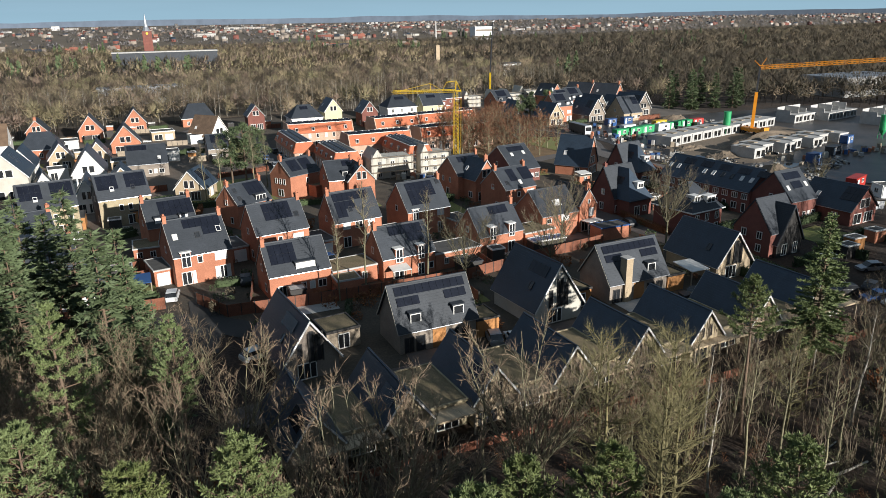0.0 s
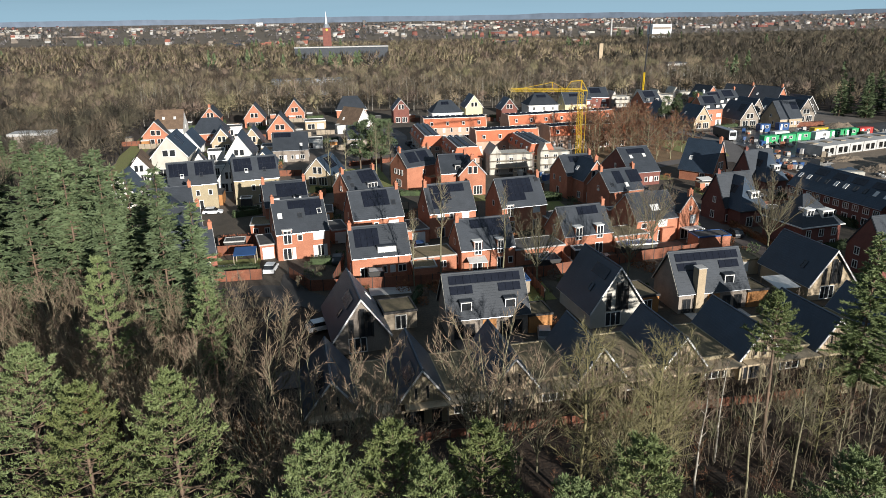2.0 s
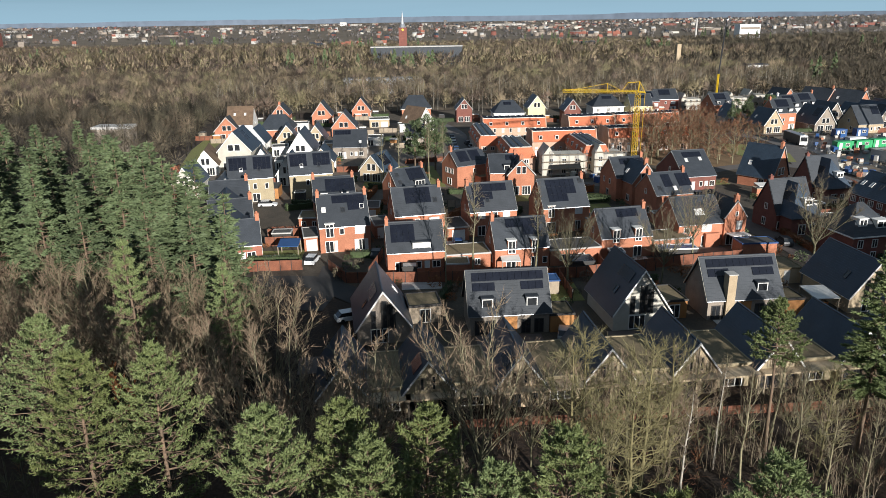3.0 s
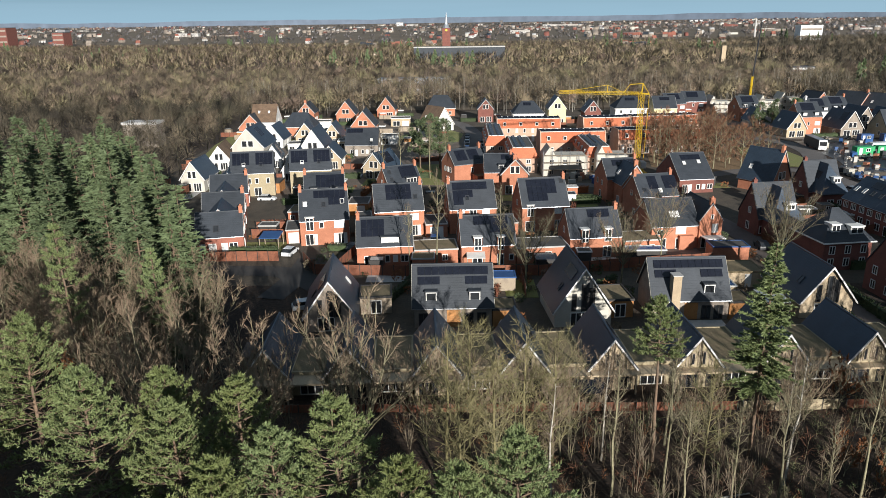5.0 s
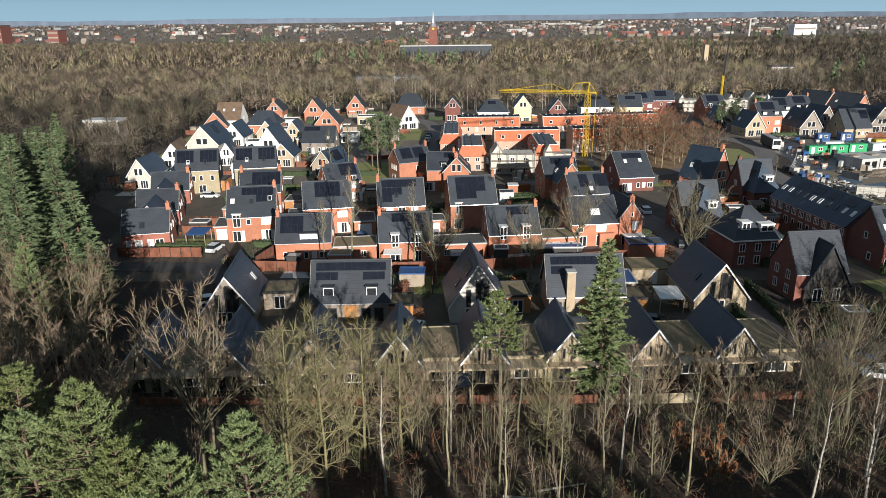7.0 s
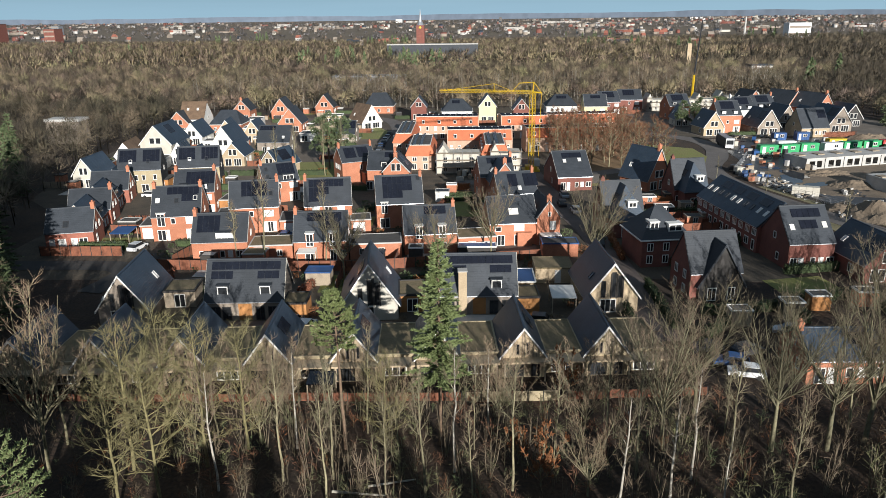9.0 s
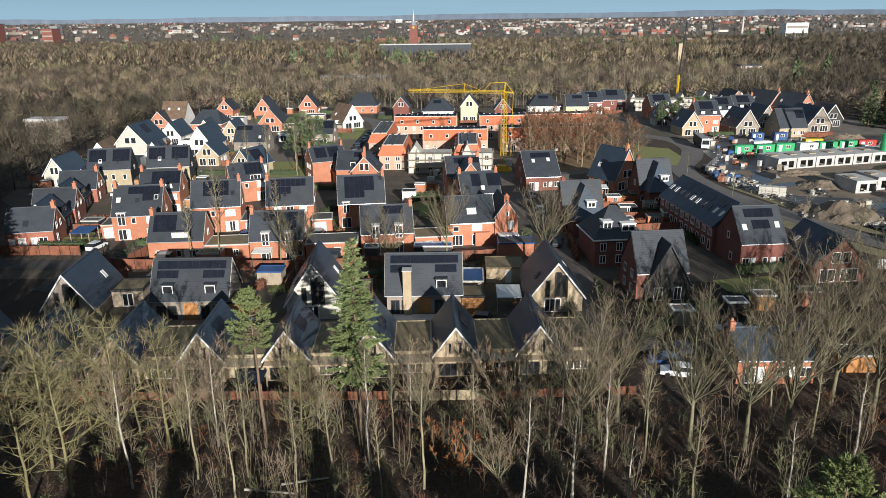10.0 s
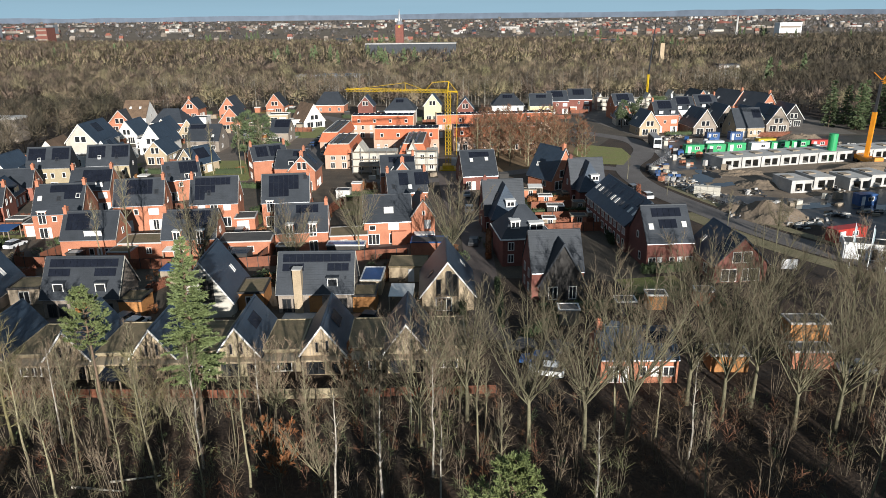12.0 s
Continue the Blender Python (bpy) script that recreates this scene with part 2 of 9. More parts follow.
# ---- building helpers ----
class Geo:
    """Corners and faces of one mesh."""

    def __init__(self):
        self.v, self.f = [], []

    def face(self, *pts):
        n = len(self.v)
        self.v.extend(tuple(p) for p in pts)
        self.f.append(tuple(range(n, n + len(pts))))
        return self

    def prism(self, pts, vec):
        """A polygon, seen counterclockwise from behind vec's start, pushed along vec."""
        n, k = len(self.v), len(pts)
        vec = Vector(vec)
        self.v.extend(tuple(p) for p in pts)
        self.v.extend(tuple(Vector(p) + vec) for p in pts)
        self.f.append(tuple(range(n + k - 1, n - 1, -1)))
        self.f.append(tuple(range(n + k, n + 2 * k)))
        for i in range(k):
            j = (i + 1) % k
            self.f.append((n + i, n + j, n + k + j, n + k + i))
        return self

    def box(self, x0, x1, y0, y1, z0, z1):
        return self.prism([(x0, y0, z0), (x1, y0, z0), (x1, y1, z0), (x0, y1, z0)], (0, 0, z1 - z0))

    def slab(self, a, b, c, d, thick):
        n = (Vector(b) - Vector(a)).cross(Vector(d) - Vector(a)).normalized()
        return self.prism([a, b, c, d], n * thick)

    def grid(self, xs, zs, y0, y1):
        """A lattice in the x-z plane, open in every second cell of every second row."""
        n, nx, nz = len(self.v), len(xs), len(zs)
        for y in (y0, y1):
            self.v.extend((x, y, z) for z in zs for x in xs)

        def at(i, j, back):
            return n + back * nx * nz + j * nx + i

        def solid(i, j):
            return 0 <= i < nx - 1 and 0 <= j < nz - 1 and not (i % 2 and j % 2)
        for j in range(nz - 1):
            for i in range(nx - 1):
                if not solid(i, j):
                    continue
                self.f.append((at(i, j, 0), at(i + 1, j, 0), at(i + 1, j + 1, 0), at(i, j + 1, 0)))
                for di, dj, a, b in ((-1, 0, (i, j + 1), (i, j)), (1, 0, (i + 1, j), (i + 1, j + 1)), (0, -1, (i, j), (i + 1, j)), (0, 1, (i + 1, j + 1), (i, j + 1))):
                    if not solid(i + di, j + dj):
                        self.f.append((at(*a, 0), at(*a, 1), at(*b, 1), at(*b, 0)))
        return self

    def ring(self, x0, x1, y0, y1, t, z0, z1):
        """A closed rim round a rectangle, t wide."""
        n = len(self.v)
        for z in (z0, z1):
            for k in (0, t):
                self.v.extend([(x0 + k, y0 + k, z), (x1 - k, y0 + k, z), (x1 - k, y1 - k, z), (x0 + k, y1 - k, z)])
        for i in range(4):
            j = (i + 1) % 4
            o, q, O, Q = n, n + 4, n + 8, n + 12
            self.f += [(o + i, o + j, O + j, O + i), (q + j, q + i, Q + i, Q + j), (O + i, O + j, Q + j, Q + i), (o + j, o + i, q + i, q + j)]
        return self

    def beam(self, a, b, r, r2=None, sides=4):
        a, b = Vector(a), Vector(b)
        z = (b - a).normalized()
        x = z.orthogonal().normalized()
        y = z.cross(x)
        n = len(self.v)
        for p, q in ((a, r), (b, r if r2 is None else r2)):
            for i in range(sides):
                w = 2 * math.pi * (i + 0.5) / sides
                self.v.append(tuple(p + (x * math.cos(w) + y * math.sin(w)) * q))
        self.f.append(tuple(range(n + sides - 1, n - 1, -1)))
        self.f.append(tuple(range(n + sides, n + 2 * sides)))
        for i in range(sides):
            j = (i + 1) % sides
            self.f.append((n + i, n + j, n + sides + j, n + sides + i))
        return self


def mesh(name, geo, *materials):
    me = bpy.data.meshes.new(name)
    me.from_pydata(geo.v, [], geo.f)
    for m in materials:
        me.materials.append(m)
    return me


def part(name, geo, material, parent=None, label="", at=None):
    ob = new(name, geo if isinstance(geo, bpy.types.Mesh) else mesh(name, geo, material))
    if parent:
        ob.parent = parent
    if at is not None:
        ob.matrix_local = at
    return tagged(ob, label)


def thing(name, label, category, x, y, rot=0.0, z=0.0, group="", kind=""):
    ob = new(name)
    ob.matrix_world = pose(x, y, z, 0, 0, rot)
    return tagged(ob, label, category, group, kind)


KEPT = {}


def kept(key, make):
    if key not in KEPT:
        KEPT[key] = make()
    return KEPT[key]


def window(parent, m, w, h, cols=1, blind=False, name="window", frame_mat=WHITE):
    """A window whose middle of the foot lies at the origin of m, facing its -y: frame with mullions, and a pane set back."""
    def frame_mesh():
        b, xs = 0.11, []
        for i in range(cols + 1):
            c = -w / 2 + i * (w - b) / cols
            xs += [c, c + b]
        g = Geo().grid(xs, [0, b, h - b, h], -0.09, 0.0)
        return mesh("window", g, frame_mat)
    ob = part(name, kept(("f", w, h, cols, frame_mat.name), frame_mesh), None, parent, at=m)
    pane = BLIND if blind else GLASS
    part("pane", kept(("p", w, h, pane.name), lambda: mesh("pane", Geo().box(-w / 2 + 0.1, w / 2 - 0.1, -0.04, 0.0, 0.1, h - 0.1), pane)), None, ob)
    return ob


def gable_block(h, cx, cy, w, d, eave, ridge, axis="x", wall=BRICK, roof=SLATE, trim=WHITE, over=0.25, verge=0.2, thick=0.22, z0=0.0, trim_w=0.22):
    """Walls with two gables, two roof slopes, a ridge cap and verge boards, as parts of h. w runs along the ridge, d across it.
    Returns slope(side, u, v, up): the pose of a place on a slope, u along the ridge from the middle, v from eave 0 to ridge 1."""
    def at(a, b, z):
        return Vector((cx + a, cy + b, z)) if axis == "x" else Vector((cx - b, cy + a, z))
    k = (ridge - eave) / (d / 2)
    g = Geo()
    g.prism([at(-w / 2, d / 2, z0), at(-w / 2, -d / 2, z0), at(-w / 2, -d / 2, eave), at(-w / 2, 0, ridge), at(-w / 2, d / 2, eave)], at(w / 2, 0, 0) - at(-w / 2, 0, 0))
    part("wall", g, wall, h)
    lift = 0.02
    a0, a1 = -w / 2 - verge, w / 2 + verge
    for s in (-1, 1):
        low = (s * (d / 2 + over), eave - over * k + lift)
        p = [at(a0 if s < 0 else a1, low[0], low[1]), at(a1 if s < 0 else a0, low[0], low[1]), at(a1 if s < 0 else a0, 0, ridge + lift), at(a0 if s < 0 else a1, 0, ridge + lift)]
        part("roof_slope", Geo().slab(*p, thick), roof, h)
        gut = [at(a0, s * (d / 2 + over + 0.07), low[1] + 0.05), at(a1, s * (d / 2 + over + 0.07), low[1] + 0.05)]
        part("gutter", Geo().beam(*gut, 0.08, sides=6), SILVER if trim is not WHITE else WHITE, h)
    part("ridge_cap", Geo().beam(at(a0, 0, ridge + thick * 0.9), at(a1, 0, ridge + thick * 0.9), 0.16, sides=6), roof, h)
    if trim:
        for e, o in ((a0, -0.06), (a1, 0.06)):
            up, push = Vector((0, 0, trim_w + thick)), at(e + o, 0, 0) - at(e, 0, 0)
            foot = eave - over * k - 0.02
            q = [at(e, -d / 2 - over, foot), at(e, 0, ridge), at(e, d / 2 + over, foot)]
            q = q + [p + up for p in q[::-1]]
            g = Geo().prism(q if o > 0 else q[::-1], push)
            part("verge_board", g, trim, h)

    def slope(side, u, v, up=thick + 0.03):
        b = side * d / 2 * (1 - v)
        z = eave + (ridge - eave) * v
        ang = math.degrees(math.atan(k))
        spin = (0 if side < 0 else 180) + (0 if axis == "x" else 90)
        n = Vector((0, -math.sin(radians(ang)), math.cos(radians(ang))))
        n.rotate(Euler((0, 0, radians(spin))))
        p = at(u, b, z) + n * up
        return pose(p.x, p.y, p.z, ang, 0, spin)
    slope.length = math.hypot(d / 2, ridge - eave)
    return slope


def solar(h, slope, side, u, v, cols, rows, pw=1.02, ph=1.68):
    """Rows of panels with their upper edge at v, the first column at u."""
    def panel():
        g = Geo().box(0.02, pw - 0.02, 0.02, ph - 0.02, 0.03, 0.075)
        return mesh("solar_panel", g, SOLAR)
    me = kept(("panel", pw, ph), panel)
    for r in range(rows):
        for c in range(cols):
            part("solar_panel", me, None, h, at=slope(side, u, v) @ Matrix.Translation((c * pw, -(r + 1) * ph, 0)))


def skylight(h, slope, side, u, v, w=0.8, hh=1.2, blind=True):
    def fr():
        g = Geo().ring(-w / 2, w / 2, 0, hh, 0.09, 0, 0.1)
        return mesh("skylight", g, WHITE if blind else METAL_D)
    ob = part("skylight", kept(("sky", w, hh, blind), fr), None, h, at=slope(side, u, v))
    part("pane", kept(("skp", w, hh, blind), lambda: mesh("pane", Geo().box(-w / 2 + 0.09, w / 2 - 0.09, 0.09, hh - 0.09, 0.0, 0.06), BLIND if blind else GLASS)), None, ob)


def dormer(h, slope, side, u, v, w=1.8, hh=1.5, deep=2.2, cols=2, blind=False, cheek=SLATE, top=SLATE):
    """A flat-roofed dormer whose sill is at v on the slope."""
    m = slope(side, u, v, 0.0)
    p = m.translation
    spin = m.to_euler().z
    at = Matrix.Translation(p) @ Matrix.Rotation(spin, 4, "Z")
    ob = part("dormer", Geo().box(-w / 2, w / 2, 0, deep, 0, hh), cheek, h, at=at)
    part("roof", Geo().box(-w / 2 - 0.12, w / 2 + 0.12, -0.15, deep, hh, hh + 0.16), top, ob)
    window(ob, Matrix.Translation((0, -0.01, 0.1)), w - 0.1, hh - 0.15, cols, blind)
    return ob


def chimney(h, x, y, z0, z1, w=0.7, d=0.7, wall=BRICK):
    ob = part("chimney", Geo().box(x - w / 2, x + w / 2, y - d / 2, y + d / 2, z0, z1), wall, h)
    part("cap", Geo().box(x - w / 2 - 0.05, x + w / 2 + 0.05, y - d / 2 - 0.05, y + d / 2 + 0.05, z1 - 0.25, z1 - 0.1).box(x - 0.15, x + 0.15, y - 0.15, y + 0.15, z1, z1 + 0.3), wall, ob)


def flat_block(h, x0, x1, y0, y1, z1, wall=BRICK, top=FELT, rim=WHITE, z0=0.0, name="annex", rim_h=0.22):
    ob = part(name, Geo().box(x0, x1, y0, y1, z0, z1), wall, h)
    part("roof", Geo().box(x0 - 0.02, x1 + 0.02, y0 - 0.02, y1 + 0.02, z1 + 0.003, z1 + 0.08), top, ob)
    g = Geo().ring(x0 - 0.12, x1 + 0.12, y0 - 0.12, y1 + 0.12, 0.22, z1 - 0.1, z1 + rim_h)
    part("roof_edge", g, rim, ob)
    return ob


def face_pose(face, u, z, x0, x1, y0, y1):
    """The pose of an opening's foot on the face F, B, L or R of a box; u from that face's middle, to the right as seen from outside."""
    cx, cy = (x0 + x1) / 2, (y0 + y1) / 2
    return {"F": pose(cx + u, y0, z), "B": pose(cx - u, y1, z, 0, 0, 180), "R": pose(x1, cy + u, z, 0, 0, 90), "L": pose(x0, cy - u, z, 0, 0, -90)}[face]


def windows(h, box, rows):
    for face, u, z, w, hh, cols, *blind in rows:
        window(h, face_pose(face, u, z, *box), w, hh, cols, bool(blind and blind[0]))


# ---- ground, roads, gardens ----
def sheet(name, pts, z, material, label, kind="structure", category="ground"):
    ob = new(name, mesh(name, Geo().prism([(x, y, z - 0.02) for x, y in pts], (0, 0, 0.02)), material))
    return tagged(ob, label, category, kind=kind)


def ribbon(name, line, width, z, material, label, category="road"):
    """A strip of even width along a line of places."""
    g, n = Geo(), len(line)
    side = []
    for i in range(n):
        a, b = Vector(line[max(i - 1, 0)]), Vector(line[min(i + 1, n - 1)])
        d = (b - a).normalized()
        q = Vector((-d.y, d.x)) * width / 2
        side.append((Vector(line[i]) + q, Vector(line[i]) - q))
    for (a, b), (c, d) in zip(side, side[1:]):
        g.face((b.x, b.y, z), (d.x, d.y, z), (c.x, c.y, z), (a.x, a.y, z))
    ob = new(name, mesh(name, g, material))
    return tagged(ob, label, category, kind="structure")


def bezier(pts, steps=8):
    """A smooth line through the places."""
    out = []
    for i in range(len(pts) - 1):
        p = [Vector(pts[max(0, min(len(pts) - 1, i + k))]) for k in (-1, 0, 1, 2)]
        for s in range(steps):
            t = s / steps
            out.append(0.5 * (2 * p[1] + (p[2] - p[0]) * t + (2 * p[0] - 5 * p[1] + 4 * p[2] - p[3]) * t * t + (3 * p[1] - p[0] - 3 * p[2] + p[3]) * t ** 3))
    return out + [Vector(pts[-1])]


def rise(x, y):
    """The land climbs a little beyond the first kilometre."""
    return np.maximum(0.0, np.hypot(x, y) - 1100.0) * 0.0088


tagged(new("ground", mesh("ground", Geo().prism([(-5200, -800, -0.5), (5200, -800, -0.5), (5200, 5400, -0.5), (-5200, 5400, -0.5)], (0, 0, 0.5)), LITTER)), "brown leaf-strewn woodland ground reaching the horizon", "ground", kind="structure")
sheet("garden_ground", [(-22, 94), (14, 94), (14, 71), (92, 71), (92, 94), (118, 92), (126, 112), (122, 160), (124, 200), (140, 236), (232, 238), (232, 330), (40, 330), (-55, 300), (-52, 190), (-42, 150), (-22, 130)], 0.03, SOIL, "bare brown garden soil between the houses")
sheet("yard_paving", [(-44, 186), (-34, 160), (6, 150), (34, 170), (36, 250), (20, 290), (-20, 300), (-50, 285)], 0.045, mat("brown_yard_paving", (0.17, 0.13, 0.1), (0.11, 0.09, 0.07), 0.9, 0.2, 4, 0.3, 0.3), "brown-paved yards and driveways among white houses", category="paving")
sheet("north_east_paving", [(150, 236), (228, 241), (231, 296), (214, 336), (148, 334), (134, 300)], 0.047, mat("grey_brown_yard", (0.18, 0.15, 0.125), (0.11, 0.095, 0.08), 0.9, 0.15, 3, 0.3, 0.3), "trampled grey-brown yards between new houses", category="paving")
sheet("forest_verge", [(-46, 190), (-40, 190), (-46, 240), (-48, 292), (-56, 292), (-53, 235)], 0.06, LAWN, "yellow-green grass strip along the wood's edge", category="verge")
sheet("building_site", [(147, 196), (139, 168), (151, 136), (170, 112), (186, 92), (300, 140), (300, 235), (232, 238), (150, 232)], 0.05, MUD, "wet trampled mud of a building site", category="building site")
sheet("sand_field", [(146, 178), (142, 166), (152, 150), (166, 147), (200, 160), (225, 180), (225, 196), (160, 182)], 0.07, SAND, "pale rutted building sand", category="building site")
ribbon("road_main", bezier([(186, 70), (166, 92), (150, 114), (141, 136), (134, 160), (134, 182), (142, 200), (146, 215), (144, 232), (128, 250)]), 6.6, 0.09, ROAD, "grey asphalt estate road with pale verges")
ribbon("road_bend", bezier([(136, 178), (124, 184), (112, 182), (100, 176), (84, 168), (62, 166)]), 5.0, 0.1, ROAD, "clinker-paved side road")
ribbon("road_street", bezier([(92, 70), (91, 95), (90, 120), (86, 145), (84, 168), (82, 200)]), 5.5, 0.11, CLINKER, "dark clinker-paved street between houses")
ribbon("road_lane", bezier([(4, 88), (6, 98), (6.5, 108)]), 4.5, 0.1, ASPHALT, "dark lane in the shade of the trees")
ribbon("road_cross", bezier([(-22, 101), (0, 101), (6, 98), (12, 92)]), 5.0, 0.11, ASPHALT, "dark asphalt street along the gardens")
ribbon("road_mews", bezier([(5, 70), (26, 71.5), (60, 72), (92, 73)]), 4.6, 0.1, CLINKER, "narrow shaded clinker lane")
ribbon("road_north", bezier([(40, 166), (41, 200), (38, 230), (40, 255), (34, 285), (20, 300)]), 6.0, 0.1, ROAD, "grey asphalt street with parked cars")
ribbon("verge_east", bezier([(190, 74), (170.5, 96), (155, 117), (146.5, 138), (139.6, 160)]), 2.6, 0.07, VERGE, "worn dry verge beside the site", "verge")
ribbon("verge_strip", bezier([(180, 66), (160, 89), (145, 111), (136, 134)]), 4.0, 0.06, VERGE, "dry grassy roadside verge", "verge")
sheet("lawn_green", [(124, 189), (134, 187), (139, 200), (139, 214), (126, 222), (122, 205)], 0.12, LAWN, "sunlit green lawn beside the bend", category="lawn")
for k, pts in enumerate(([(24, 238), (34, 238), (36, 256), (30, 268), (22, 262)], [(-9, 112), (0, 112), (0, 118), (-9, 118)], [(41, 88), (46, 88), (46, 96), (41, 96)], [(26, 123), (31, 123), (31, 130), (26, 130)], [(40.8, 126), (45.2, 126), (45.2, 133), (40.8, 133)], [(60, 138), (66, 138), (66, 146), (60, 146)], [(101, 128), (108, 128), (108, 146), (101, 146)], [(8, 168), (30, 168), (28, 196), (10, 196)])):
    sheet("lawn", pts, 0.07, LAWN, "small winter lawn in a garden", category="lawn")
sheet("wood_floor_inner", [(100, 176), (126, 188), (124, 220), (96, 222), (90, 190)], 0.065, mat("dry_leaf_floor", (0.24, 0.15, 0.075), (0.17, 0.11, 0.055), 0.95, 0.2, 3, 0.35, 0.6, depth=0.1), "sunlit dry leaves under the small wood", category="ground")


# ---- houses ----
def bungalow(x, y, light=True):
    """A narrow steep gable towards the woods, and a flat wing beside it."""
    h = thing("bungalow", "tan brick bungalow with a steep slate gable and a flat wing", "house", x, y, 3, group="row of bungalows along the wood")
    slope = gable_block(h, 0, 5.0, 10, 5.3, 2.8, 6.3, "y", BRICK_TAN if light else BRICK_OLIVE, SLATE_BLUE, WHITE, over=0.25, verge=0.35, trim_w=0.1)
    flat_block(h, 2.75, 7.25, 1.0, 10.0, 2.9, BRICK_OLIVE, SEDUM, BRICK_OLIVE, name="wing", rim_h=0.18)
    part("canopy", Geo().box(-2.55, 7.3, -1.3, 0.95, 2.4, 2.62), BRICK_TAN, h, "broad flat canopy over the terrace")
    for u in (-2.3, 2.5, 7.0):
        part("post", Geo().box(u - 0.08, u + 0.08, -1.2, -1.04, 0, 2.4), PALEWOOD, h)
    for u, hh in ((-0.7, 1.5), (0.55, 1.7)):
        window(h, pose(u, 0, 2.95), 0.5, hh, 1, frame_mat=PALEWOOD)
    for u in (-1.5, -1.15, -0.1, 0.15, 1.2, 1.55):
        part("board", Geo().box(u - 0.06, u + 0.06, -0.07, -0.005, 2.75, 6.0 - abs(u) * 1.5), PALEWOOD, h)
    window(h, pose(-1.0, 0, 0.1), 2.2, 2.1, 3, frame_mat=DARKWOOD)
    window(h, pose(1.5, 0, 0.1), 1.0, 2.1, 1, frame_mat=DARKWOOD)
    window(h, pose(4.9, 1.0, 0.1), 2.6, 2.1, 3)
    solar(h, slope, 1 if x < 40 else -1, -1.5, 0.85, 3, 1)
    return h


for i, bx in enumerate((11.6, 20.9, 31.0, 41.1, 51.2, 61.2, 71.4, 81.4)):
    bungalow(bx, 56.9 + 0.056 * (bx - 11.0), i % 2 == 0)


def a_frame(x, y, half, long, eave, ridge, wall, label, wing=None, glazed=True, panels=0, rot=0.0):
    h = thing("a_frame_house", label, "house", x, y, rot, group="steep gabled houses")
    slope = gable_block(h, 0, long / 2, long, half * 2, eave, ridge, "y", wall, SLATE_BLUE, WHITE, over=0.3, verge=0.5, trim_w=0.12)
    if glazed:
        for u, w, z, hh in ((-1.35, 0.7, eave - 0.2, 2.6), (0.15, 0.7, eave - 0.2, 3.9), (1.05, 0.7, eave - 0.2, 3.4)):
            window(h, pose(u, 0, z), w, hh, 1, frame_mat=DARKWOOD)
        for u in (-0.25, 0.6, 1.5):
            part("slat", Geo().box(u - 0.07, u + 0.07, -0.16, -0.02, eave - 0.3, min(ridge - 1.4, eave + 3.9)), DARKWOOD, h)
    window(h, pose(-0.6, 0, 0.1), 2.4, 2.1, 3)
    skylight(h, slope, 1, -long * 0.22, 0.3, 0.8, 1.3, False)
    skylight(h, slope, -1, long * 0.22, 0.3, 0.8, 1.3, True)
    if panels:
        solar(h, slope, 1, 0.0, 0.88, 4, 1)
    if wing:
        x0, x1, y0, y1, z, wm = wing
        b = flat_block(h, x0, x1, y0, y1, z, wm, SEDUM, DARKWOOD, name="wing")
        window(b, pose((x0 + x1) / 2, y0, 0.1), min(1.6, (x1 - x0) * 0.6), 2.1, 2)
    return h


a_frame(15.7, 75.8, 3.5, 11.4, 2.4, 7.3, BRICK_GREY, "dark slate steep-gabled house with black timber gable", (4.0, 8.6, 5.5, 10.5, 2.6, PALEWOOD), panels=3, rot=6)
a_frame(50.9, 77.1, 4.0, 10.2, 2.6, 8.5, CREAM, "cream steep-gabled house with dark timber slats", (4.2, 8.0, 2.5, 8.5, 2.7, WOOD), panels=4, rot=5)
a_frame(85.9, 79.9, 3.8, 11.0, 2.6, 7.5, BRICK_TAN, "tan brick steep-gabled house with a slate roof", None, rot=3)


